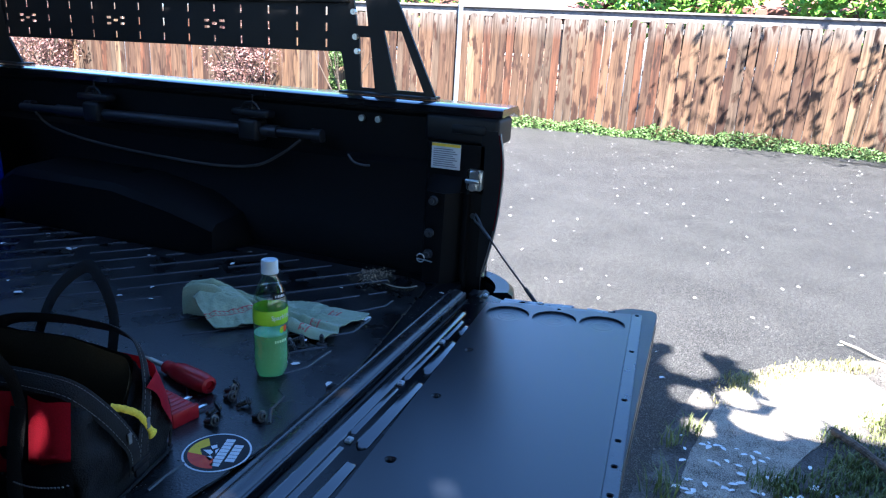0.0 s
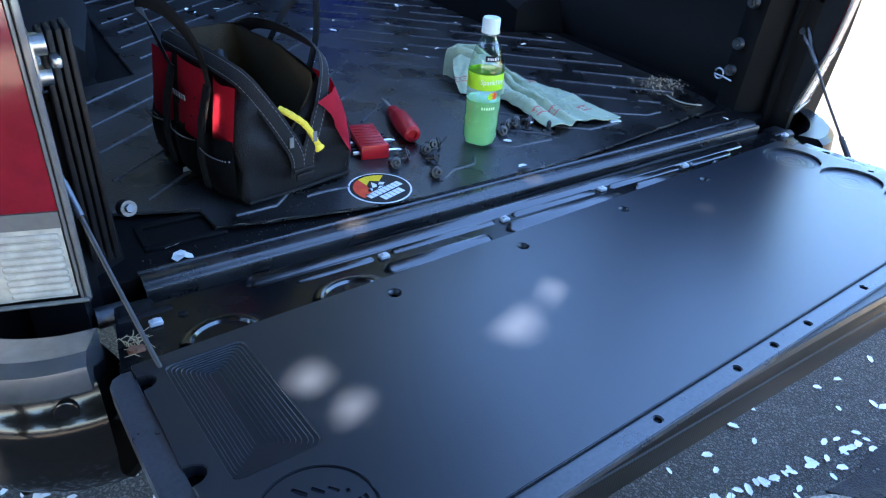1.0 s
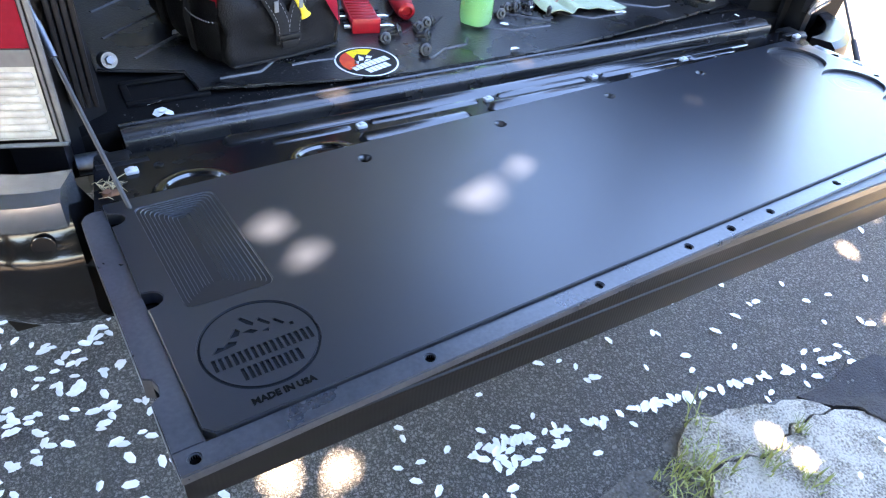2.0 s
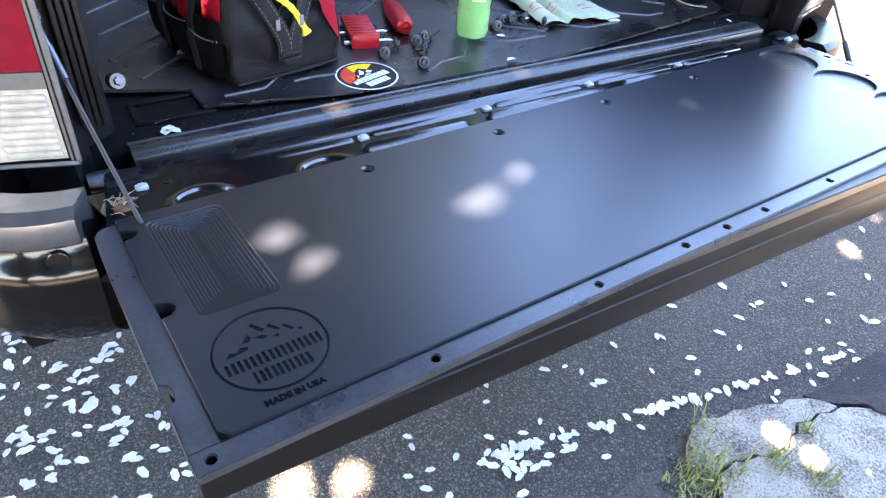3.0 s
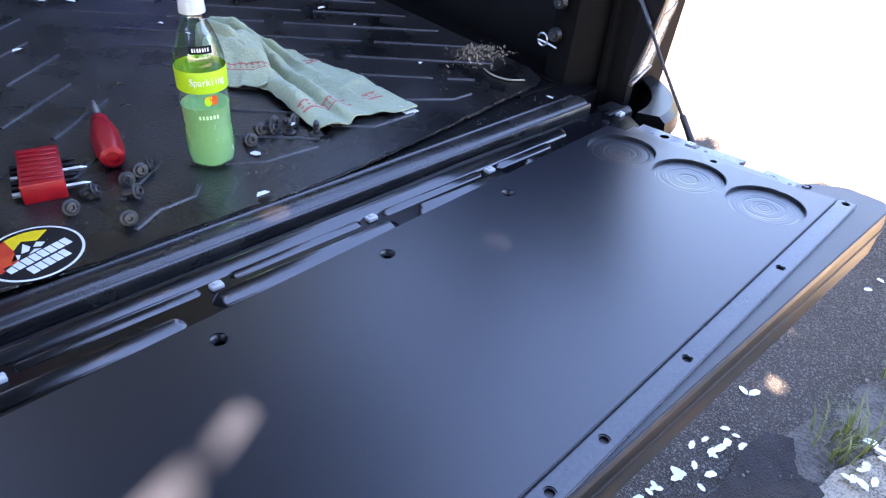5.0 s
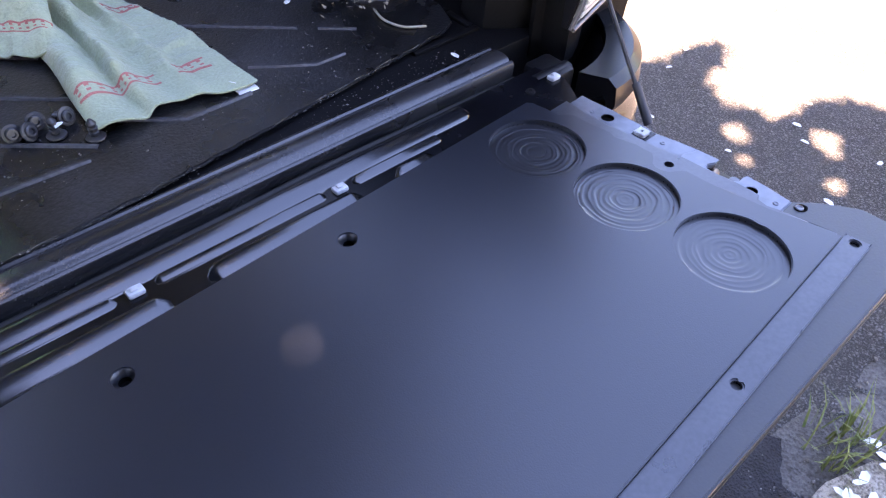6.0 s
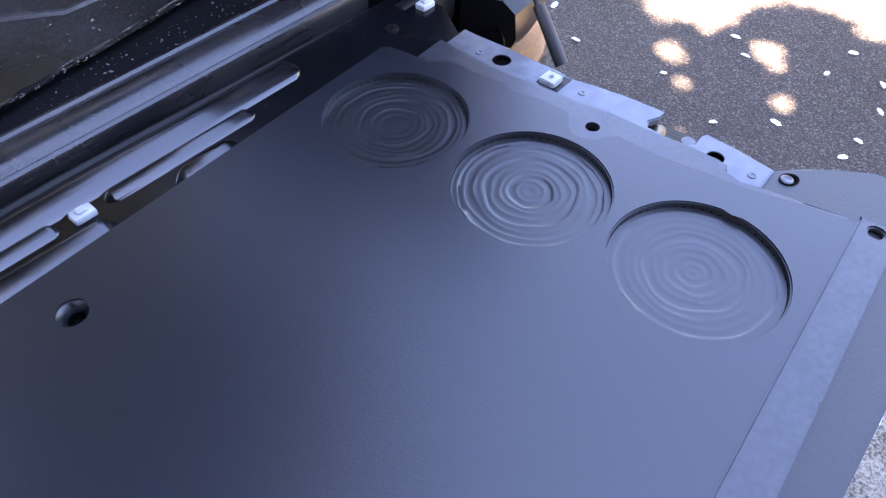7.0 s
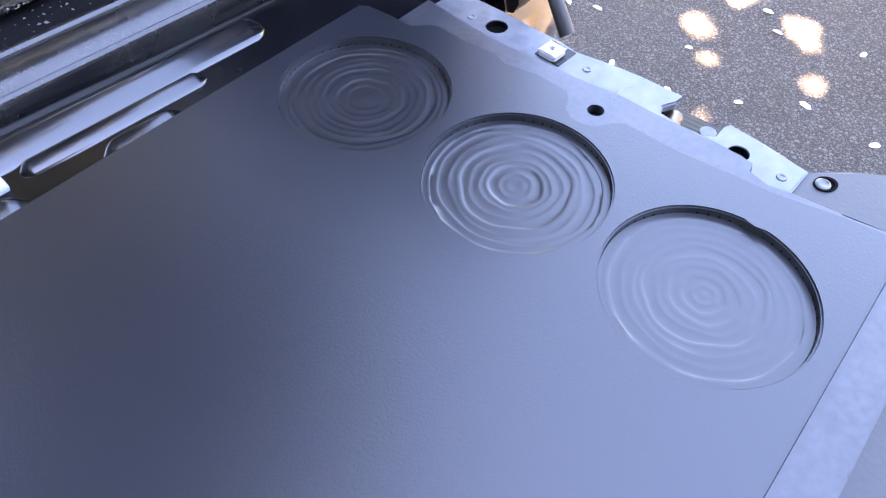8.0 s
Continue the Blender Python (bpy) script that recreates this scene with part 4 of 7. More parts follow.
# underbody, wheels out of sight behind the tail
bm = bmesh.new()
box(bm, LX + 0.05, RX - 0.05, 0.3, FY + 1.4, 0.5, 0.66, 0.02)
part("chassis", bm, TRIM, truck)
for x in (LX - 0.06, RX + 0.06):
    bm = bmesh.new()
    lathe(bm, [(0.20, -0.11), (0.33, -0.12), (0.37, -0.09), (0.375, 0.0), (0.37, 0.09), (0.33, 0.12), (0.20, 0.11)], 36, m=Matrix.Translation((x, 1.25, GZ + 0.375)) @ pose(0, 0, 0, 0, 90, 0))
    wheel = part("wheel", bm, mat("tyre", (0.02, 0.02, 0.02), 0.85, bump=0.4), truck, "black tyre")
    bm = bmesh.new()
    lathe(bm, [(0.02, -0.10), (0.19, -0.09), (0.21, 0.0), (0.19, 0.09), (0.02, 0.10)], 30, m=Matrix.Translation((x, 1.25, GZ + 0.375)) @ pose(0, 0, 0, 0, 90, 0))
    part("rim", bm, STEEL, wheel)

CLIP = mat("pale_clip", (0.50, 0.51, 0.52), 0.4, scale=120, vary=0.2, bump=0.1)
CAP = mat("edge_cap_plastic", (0.016, 0.0162, 0.0175), 0.46, scale=420, vary=0.25, bump=0.25, dist=0.0006, big=12, rvary=0.06, spec=0.85)
# ---- tailgate: lowered, its outer edge a little high ----
GM = Matrix.Translation((0, 0.12, 0.80)) @ pose(0, 0, 0, -2.9) @ Matrix.Translation((0, -0.12, 0))
PM = GM @ pose(0, 0, 0, 0, 0, 2.8)
TOP = -0.015                                 # metal face under the panel
bm = bmesh.new()
outline = [(-0.50, 0.134), (0.790, 0.134), (0.797, 0.09), (0.772, 0.05), (0.776, -0.03), (0.786, -0.079), (0.789, -0.107), (0.786, -0.125), (0.766, -0.127), (0.764, -0.155), (0.786, -0.161), (0.785, -0.176), (0.782, -0.208),
           (0.793, -0.224), (0.805, -0.240), (0.810, -0.298), (0.790, -0.312), (-0.500, -0.312), (-0.509, -0.308), (-0.516, -0.20), (-0.520, -0.10), (-0.524, -0.02), (-0.516, 0.02)]
plate(bm, outline, [], TOP, TOP - 0.055, closed=False)
gate = part("tailgate", bm, DIM_PAINT, truck, "lowered black painted tailgate", m=GM)
SKIN = ribbed("ribbed_skin", (0.0065, 0.0062, 0.0060))
bm = bmesh.new()                             # outer skin: two flat bands, each under a rolled lip, drawn in below
prism(bm, [(0.10, -0.060), (-0.300, -0.030), (-0.316, -0.017), (-0.3205, -0.0185), (-0.3225, -0.022), (-0.3215, -0.026), (-0.3215, -0.0455), (-0.3232, -0.0470), (-0.3234, -0.0495), (-0.3216, -0.0510), (-0.3205, -0.086),
           (-0.3150, -0.094), (-0.30, -0.100), (0.06, -0.105), (0.10, -0.10)], -0.512, 0.8165)
bmesh.ops.bevel(bm, geom=[e for e in bm.edges if e.calc_face_angle(0) > 0.5], offset=0.0012, segments=2, affect='EDGES')
for v in bm.verts:                           # the right end slants back
    if v.co.x > 0.6:
        v.co.x -= 0.10 * max(0, -0.03 - v.co.z)
part("outer_skin", bm, SKIN, gate, "black outer skin with two ribbed bands", m=GM)


def gate_ribs():
    bm = bmesh.new()                         # long pressed rib and its broken neighbours
    stadium(bm, -0.350, 0.655, 0.1150, 0.0200, 0.0076, TOP)
    part("pressed_rib", bm, PAINT, gate, m=GM)
    for a, b, y, w in ((-0.294, -0.182, 0.0915, 0.0085), (-0.154, 0.026, 0.0955, 0.0095), (0.062, 0.238, 0.0990, 0.0100), (0.272, 0.448, 0.0985, 0.0105), (0.480, 0.598, 0.0975, 0.0110),
                       (-0.185, -0.008, 0.0580, 0.018), (0.026, 0.272, 0.0665, 0.021), (0.308, 0.474, 0.0715, 0.020), (0.518, 0.570, 0.0745, 0.017)):
        bm = bmesh.new()
        stadium(bm, a, b, y, w * 1.08, w * 0.40, TOP)
        part("pressed_rib", bm, PAINT, gate, m=GM)
    for cx in (-0.405, -0.245):              # half-round pressed bosses
        bm = bmesh.new()
        pts = [(cx + 0.042 * math.cos(a), (0.034 if cx > -0.3 else 0.028) + 0.042 * math.sin(a) * (0.75 if cx > -0.3 else 0.85), TOP) for a in np.linspace(0.15, math.pi - 0.15, 14)]
        sweep(bm, pts, 0.0078, 8, 0.6)
        part("pressed_boss", bm, PAINT, gate, m=GM)


gate_ribs()
for x, y in ((-0.168, 0.0895), (0.043, 0.0930), (0.2545, 0.0985), (0.464, 0.0965), (0.786, 0.1005), (-0.464, 0.0905)):
    bm = bmesh.new()                         # square pale clips in the metal
    box(bm, x - 0.0075, x + 0.0075, y - 0.0055, y + 0.0055, TOP - 0.001, TOP + 0.005, 0.002)
    box(bm, x - 0.0035, x + 0.0035, y - 0.003, y + 0.003, TOP + 0.005, TOP + 0.007, 0.001)
    clip = part("square_clip", bm, CLIP, gate, "white square clip nut", m=GM)
for x, y, r in ((-0.433, 0.0950, 0.006), (0.742, 0.0980, 0.006), (0.35, 0.022, 0.005)):
    bm = bmesh.new()
    lathe(bm, [(r, 0), (r * 0.9, 0.002), (r * 0.45, 0.002), (r * 0.4, 0.0005), (0, 0.0005)], 14, m=GM @ Matrix.Translation((x, y, TOP)))
    part("drain_grommet", bm, TRIM, gate)
# right end: ledge of the panel's backing, side flange, clip, latch
bm = bmesh.new()
plate(bm, [(0.7095, 0.045), (0.7436, 0.045), (0.7439, 0.018), (0.7430, -0.015), (0.7475, -0.047), (0.7490, -0.073), (0.7545, -0.104), (0.7555, -0.132), (0.7575, -0.156), (0.7590, -0.180), (0.7560, -0.187), (0.7515, -0.190),
           (0.7490, -0.201), (0.7520, -0.2105), (0.7560, -0.238), (0.7600, -0.262), (0.7330, -0.262), (0.7300, -0.225), (0.7185, -0.19), (0.7095, -0.165)], [ring(0.7325, -0.1012, 0.0050, 20)], TOP + 0.0110, TOP + 0.0045)
bmesh.ops.bevel(bm, geom=[e for e in bm.edges if e.calc_face_angle(0) > 0.8 and (e.verts[0].co.xy - Vector((0.7325, -0.1012))).length > 0.006], offset=0.001, segments=2, affect='EDGES')
ledge = part("backing_ledge", bm, WORN, gate, "smooth ledge beside the panel", m=GM)
bm = bmesh.new()
lathe(bm, [(0.0051, -0.0015), (0.0050, -0.006), (0.0, -0.006)], 20, capped=False, m=GM @ Matrix.Translation((0.7325, -0.1012, TOP + 0.0110)))
part("ledge_hole", bm, HOLE, ledge)
bm = bmesh.new()
plate(bm, [(0.735, 0.045), (0.773, 0.045), (0.7744, 0.027), (0.7757, 0.006), (0.7770, -0.021), (0.7764, -0.043), (0.7757, -0.056), (0.7800, -0.074), (0.7845, -0.101), (0.7855, -0.118), (0.7840, -0.1275), (0.7780, -0.1290), (0.7695, -0.1250), (0.7640, -0.1266),
           (0.7622, -0.1530), (0.7690, -0.1605), (0.7790, -0.1599), (0.7838, -0.1614), (0.7815, -0.1845), (0.7792, -0.2119), (0.742, -0.2125)],
      [ring(0.7598, -0.0023, 0.0075, 20), ring(0.7647, -0.1769, 0.0062, 20)], TOP + 0.006, TOP + 0.001)
bmesh.ops.bevel(bm, geom=[e for e in bm.edges if e.calc_face_angle(0) > 0.8 and all((e.verts[0].co.xy - Vector(c)).length > 0.008 for c in ((0.7598, -0.0023), (0.7647, -0.1769)))], offset=0.0012, segments=2, affect='EDGES')
# glare from the sky is put into the flange's paler base colour
flange = part("side_flange", bm, mat("glare_flange", (0.15, 0.16, 0.18), 0.26, metal=0.25, scale=90, vary=0.3, bump=0.05), gate, "side flange, sky glare put into its paler colour", m=GM)
for x, y, h in ((0.7598, -0.0023, 0.0074), (0.7647, -0.1769, 0.0061)):   # near-black linings paint the shade inside the flange's holes
    bm = bmesh.new()
    lathe(bm, [(h + 0.0001, -0.001), (h, -0.0045), (0.0, -0.0045)], 20, capped=False, m=GM @ Matrix.Translation((x, y, TOP + 0.006)))
    part("flange_hole", bm, HOLE, flange)
for x, y in ((0.7652, -0.0720), (0.7560, 0.0165), (0.7640, -0.2030)):    # small pressed dimples
    bm = bmesh.new()
    lathe(bm, [(0.0030, 0.0), (0.0026, 0.0007), (0.0018, 0.0007), (0.0012, 0.0002), (0.0, 0.0002)], 16, m=GM @ Matrix.Translation((x, y, TOP + 0.006)))
    part("dimple", bm, bpy.data.materials["glare_flange"], flange)
bm = bmesh.new()                             # dark seat behind the clip
box(bm, 0.7545, 0.7735, -0.0575, -0.0385, TOP + 0.0058, TOP + 0.0066, 0.0003, 1)
part("clip_seat", bm, DIM_PAINT, flange, m=GM)
bm = bmesh.new()
plate(bm, rounded([(0.7548, -0.0400), (0.7685, -0.0400), (0.7685, -0.0535), (0.7548, -0.0535)], 0.003), [ring(0.7617, -0.0466, 0.0013, 10)], TOP + 0.0105, TOP + 0.0064)
bmesh.ops.bevel(bm, geom=[e for e in bm.edges if e.calc_face_angle(0) > 0.8], offset=0.0008, segments=2, affect='EDGES')
part("square_clip", bm, mat("pale_nylon", (0.42, 0.43, 0.44), 0.45, scale=200, vary=0.25, bump=0.15), gate, "white square clip nut", m=GM)
bm = bmesh.new()
box(bm, 0.764, 0.780, -0.152, -0.132, TOP - 0.035, TOP - 0.010, 0.003)
rod(bm, (0.766, -0.133, TOP - 0.006), (0.784, -0.129, TOP - 0.010), 0.005)
rod(bm, (0.774, -0.154, TOP - 0.02), (0.774, -0.154, TOP + 0.001), 0.005)
part("latch", bm, BOLT, gate, "dull worn steel side latch", m=GM)
bm = bmesh.new()
lathe(bm, [(0.0044, 0.0), (0.0041, 0.0010), (0.0030, 0.0015), (0.0022, 0.0009), (0.0, 0.0009)], 20, m=GM @ Matrix.Translation((0.7735, -0.2215, TOP + 0.0068)))
screw = part("latch_screw", bm, BOLT, gate, "round screw in a dark cup")
bm = bmesh.new()
lathe(bm, [(0.0057, 0.0), (0.0057, 0.0006), (0.0042, 0.0004), (0.0042, 0.0)], 24, m=GM @ Matrix.Translation((0.7752, -0.2225, TOP + 0.0066)) @ pose(0, 0, 0, 0, 0, -30) @ Matrix.Diagonal((1.2, 0.95, 1, 1)))
part("screw_cup", bm, HOLE, screw)
bm = bmesh.new()                             # plain cap along the free edge, widest at the right corner
plate(bm, [(-0.512, -0.3240), (0.790, -0.3240), (0.809, -0.3200), (0.8190, -0.310), (0.8190, -0.262), (0.806, -0.242), (0.7925, -0.2265), (0.7792, -0.2122), (0.752, -0.2128), (0.752, -0.262), (-0.48, -0.29)], [], TOP + 0.0065, TOP - 0.006)
bmesh.ops.bevel(bm, geom=[e for e in bm.edges if e.calc_face_angle(0) > 0.8], offset=0.0015, segments=2, affect='EDGES')
part("edge_cap", bm, CAP, gate, "plain black plastic edge cap", m=GM)
bm = bmesh.new()                             # lower ledge at the left end, notched on its outer side
ledge_l = [(-0.5055, 0.034), (-0.517, 0.034), (-0.525, 0.030), (-0.530, 0.020), (-0.531, -0.05), (-0.531, -0.223), (-0.524, -0.227), (-0.5215, -0.236), (-0.523, -0.246), (-0.531, -0.251), (-0.531, -0.3056), (-0.5055, -0.3056)]
plate(bm, ledge_l, [], -0.0044, TOP - 0.012)
bmesh.ops.bevel(bm, geom=[e for e in bm.edges if e.calc_face_angle(0) > 0.8 and all(v.co.z > -0.006 for v in e.verts)], offset=0.0010, segments=2, affect='EDGES')
for v in bm.verts:                           # shallow hollows left by the cutter
    if v.co.z > -0.006:
        v.co.z -= 0.0006 * max(0, noise.noise(Vector((v.co.x * 40, v.co.y * 18, 0))))
part("side_ledge", bm, WORN, gate, "worn lower ledge at the panel's end", m=PM, smooth=False)

# ---- the machined panel that covers the tailgate ----
panel = thing("tailgate_panel", tuple(PM @ Vector((0.1, -0.13, TOP))), "matt black machined plastic panel laid over the lowered tailgate", "panel")


HOLES_H = [(-0.21, 0), (0, 0), (0.21, 0), (0.42, 0)]
CUPS = [(0.648, -0.028), (0.650, -0.137), (0.653, -0.245)]
CUP_R = 0.0500
TRAY = [(-0.479, 0.015), (-0.396, 0.014), (-0.393, -0.165), (-0.476, -0.163)]


pan = ([(-0.505, 0.036)] + [(-0.505, 0.018)] + [(-0.505 + 0.016 * math.cos(a), 0.004 + 0.012 * math.sin(a)) for a in np.linspace(math.pi / 2, -math.pi / 2, 7)]
       + [(-0.505, -0.010), (-0.506, -0.122)] + [(-0.506 + 0.017 * math.cos(a), -0.136 + 0.012 * math.sin(a)) for a in np.linspace(math.pi / 2, -math.pi / 2, 7)]
       + [(-0.506, -0.150), (-0.505, -0.297), (-0.497, -0.3055), (0.742, -0.3055), (0.738, -0.275), (0.7300, -0.242), (0.727, -0.208), (0.7245, -0.1825), (0.7250, -0.157), (0.7200, -0.151), (0.7115, -0.146), (0.7085, -0.139), (0.7083, -0.132), (0.712, -0.126), (0.7200, -0.122), (0.7262, -0.1165),
          (0.7270, -0.096), (0.7222, -0.074), (0.7258, -0.063), (0.7236, -0.039), (0.7240, -0.017), (0.7175, -0.009), (0.7125, -0.005), (0.7115, 0.0107), (0.7105, 0.030), (0.706, 0.036)])
EC = (-0.4345, -0.2325)                      # the emblem's middle
bm = bmesh.new()
plate(bm, pan, [ring(x, y, 0.0085, 20) for x, y in HOLES_H] + [ring(x, y, CUP_R, 56) for x, y in CUPS] + [rounded(TRAY, 0.010), ring(*EC, 0.0518, 56)], 0.0, TOP + 0.001, closed=False)
bmesh.ops.bevel(bm, geom=[e for e in bm.edges if e.calc_face_angle(0) > 0.8 and all(v.co.z > -0.002 for v in e.verts)], offset=0.0009, segments=2, affect='EDGES')
body = part("panel_body", bm, PANEL, panel, m=PM)
for x, y in HOLES_H:                         # countersunk holes
    bm = bmesh.new()
    lathe(bm, [(0.0086, -0.0008), (0.0080, -0.0016), (0.0050, -0.0058), (0.0050, -0.0066)], 24, capped=False, m=PM @ Matrix.Translation((x, y, 0)))
    for f in [f for f in bm.faces if len(f.verts) > 4]:
        bm.faces.remove(f)
    sunk = part("countersunk_hole", bm, MILLED, panel)
    bm = bmesh.new()
    lathe(bm, [(0.0051, -0.0060), (0.0050, -0.0115), (0.0, -0.0115)], 20, capped=False, m=PM @ Matrix.Translation((x, y, 0)))
    part("hole_bottom", bm, HOLE, sunk)
for i, (x, y) in enumerate(CUPS):            # round recesses with coarse concentric tool steps
    bm = bmesh.new()
    prof = [(CUP_R - 0.0001, -0.0049), (CUP_R - 0.0002, -0.0050)]
    rr = CUP_R - 0.0003
    rg = random.Random(31 + i)
    for k in range(9):
        st = 0.0053 * rg.uniform(0.8, 1.2)
        for f, z in ((0, 0.00016), (0.18, 0.0), (0.55, 0.00003), (0.88, 0.00011)):
            prof.append((rr - f * st, -0.0050 + z - 0.00012 * k + 0.00008 * math.sin(k * 2.3 + i)))
        rr -= st
    prof += [(0.0012, -0.0061), (0.0, -0.0060)]
    prof = [(max(r, 0), z) for r, z in prof]
    ph = i * 1.7
    lathe(bm, prof, 64, m=None, ripple=lambda a, j: 1.0 if j < 2 else 1 + 0.018 * math.sin(2 * a + ph + 0.35 * (j // 4) * 4) * (1 if j > 6 else 0.0) + 0.022 * math.sin(5 * a + 1.3 * (j // 4)) * (1 if j > 14 else 0.3 if j > 5 else 0.0) + (0.008 * math.sin(9 * a + 2.1 * (j // 4)) if j > 5 else 0.0), capped=False)
    cup = part("cup_recess", bm, MILLED, panel, "round cup recess with rippled milled floor", m=PM @ Matrix.Translation((x, y, 0)))
    # wall coloured near-black to stand for the recess's shade
    bm = bmesh.new()
    lathe(bm, [(CUP_R + 0.0004, -0.0008), (CUP_R + 0.0001, -0.0012), (CUP_R, -0.0052), (CUP_R + 0.001, -0.0056), (CUP_R + 0.001, -0.0008)], 64, capped=False)
    for f in [f for f in bm.faces if len(f.verts) > 4]:
        bm.faces.remove(f)
    part("cup_wall", bm, INK_AND_SHADE, cup, "sheer cut wall, its shade put into black", m=PM @ Matrix.Translation((x, y, 0)))
bm = bmesh.new()                             # tray: four terraced slopes down to a valley
rows = []
edge = rounded(TRAY, 0.010)
mid = Vector((-0.436, -0.074))
for k in range(10):
    for d, z in ((0.0405 * k / 10, -0.0006 - 0.0125 * k / 10), (0.0405 * (k + 0.14) / 10, -0.0006 - 0.0125 * (k + 0.85) / 10)):
        jag = 0.0004 * math.sin(k * 2.3)
        rows.append([bm.verts.new((mid.x + (x - mid.x) * (1 - (d + jag * (k > 0)) / 0.042), mid.y + (y - mid.y) * (1 - d * (0.55 if y > mid.y else 1.05) / 0.09), z)) for x, y in edge])
for i, (a, b) in enumerate(zip(rows, rows[1:])):
    for k in range(len(a)):
        bm.faces.new((a[k], a[(k + 1) % len(a)], b[(k + 1) % len(a)], b[k])).material_index = 1 - i % 2
bm.faces.new(rows[-1])
# the risers' paler colour paints a highlight along each step
part("tray_recess", bm, TRAY_CUT, panel, "terraced tray recess with machined steps", m=PM, smooth=False).data.materials.append(
    mat("edge_highlight", (0.048, 0.055, 0.070), 0.40, scale=300, vary=0.6, bump=0.2, big=60, spec=0.5))
# emblem: an engraved ring round a disc with cut peaks and two rows of bars
cuts = []
for y, n, w in ((-0.0095, 8, 0.0112), (-0.0290, 5, 0.0106)):
    for k in range(n):
        x = (k - (n - 1) / 2) * w
        for sx in (-0.0028, 0.0028):
            cuts.append([(x + sx - 0.0016, y - 0.0070), (x + sx + 0.0016, y - 0.0070), (x + sx + 0.0016, y + 0.0070), (x + sx - 0.0016, y + 0.0070)])
cuts += [[(-0.040, 0.0035), (-0.034, 0.0100), (-0.029, 0.0075), (-0.024, 0.0120), (-0.017, 0.0095), (-0.019, 0.0060), (-0.027, 0.0048)],
         [(-0.022, 0.0155), (-0.013, 0.0250), (-0.0105, 0.0200), (-0.0135, 0.0150)], [(-0.0075, 0.0345), (-0.0045, 0.0365), (0.0035, 0.0250), (0.0015, 0.0215), (-0.0025, 0.0255)],
         [(-0.009, 0.0175), (-0.002, 0.0185), (0.0035, 0.0140), (-0.0015, 0.0125)], [(0.0065, 0.0265), (0.0095, 0.0290), (0.0165, 0.0185), (0.0145, 0.0160), (0.0100, 0.0215)],
         [(0.0065, 0.0115), (0.0130, 0.0130), (0.0120, 0.0085)], [(0.0190, 0.0205), (0.0215, 0.0215), (0.0275, 0.0130), (0.0250, 0.0110)], [(0.0310, 0.0105), (0.0340, 0.0100), (0.0345, 0.0065), (0.0305, 0.0070)]]
bm = bmesh.new()
plate(bm, ring(*EC, 0.0494, 56), [[(EC[0] + x, EC[1] + y) for x, y in c] for c in cuts], -0.0001, -0.0022, closed=False)
emblem = part("emblem_disc", bm, PANEL, panel, "round emblem engraved with peaks and bars", m=PM, smooth=False)
# the cuts' shade is put into a near-black floor
bm = bmesh.new()
lathe(bm, [(0.0, -0.0016), (0.0517, -0.0016), (0.0517, -0.0030), (0.0, -0.0030)], 56, m=PM @ Matrix.Translation((EC[0], EC[1], 0)))
part("engraved_floor", bm, INK_AND_SHADE, emblem, "floor of the engraving, its shade put into black")
# raised black letters stand for the shade of an engraving
words("MADE IN USA", 0.0088, PM @ Matrix.Translation((-0.4370, -0.2925, 0.0003)), HOLE, panel, "made_in_lettering", 0.0003, "small lettering, engraved shade put into black", 0.00035)
# fixing strip along the free edge, drilled at nine places
EDGE = [-0.517, -0.314, -0.112, 0.023, 0.096, 0.17, 0.311, 0.530, 0.7455]
bm = bmesh.new()
plate(bm, rounded([(-0.531, -0.3057), (0.7535, -0.3057), (0.7550, -0.3285), (-0.531, -0.3285)], 0.003), [ring(u, -0.3170, 0.0045, 16) for u in EDGE], -0.0040, TOP + 0.002, closed=False)
bmesh.ops.bevel(bm, geom=[e for e in bm.edges if e.calc_face_angle(0) > 0.8 and all(v.co.z > -0.006 for v in e.verts)], offset=0.0012, segments=2, affect='EDGES')
strip = part("fixing_strip", bm, WORN, panel, "worn drilled fixing strip", m=PM)
for u in EDGE:
    bm = bmesh.new()
    lathe(bm, [(0.0046, -0.0055), (0.0044, -0.0105), (0, -0.0105)], 14, capped=False, m=PM @ Matrix.Translation((u, -0.3170, 0)))
    part("screw_hole", bm, HOLE, strip)

# ---- rack on the bed rail ----
rack = thing("bed_rack", (0.945, 1.2, RAIL), "black slotted steel rack bolted along the bed rail", "rack")
UP = Matrix.Translation((0.95, 0.066, 0)) @ Matrix(((0, 0, 1, 0), (1, 0, 0, 0), (0, 1, 0, 0), (0, 0, 0, 1)))
TILT = Matrix.Translation((0, 0, 0.025)) @ Matrix(((1, 0, 0, 0), (0, 1, 0, 0), (0, -0.0148, 1, 0), (0, 0, 0, 1)))
slots = []


def slot(y, z, w, h):
    slots.append([(y - w / 2, z - h / 2), (y + w / 2, z - h / 2), (y + w / 2, z + h / 2), (y - w / 2, z + h / 2)])


P0, P1 = 1.352, 1.482
ncol = 14
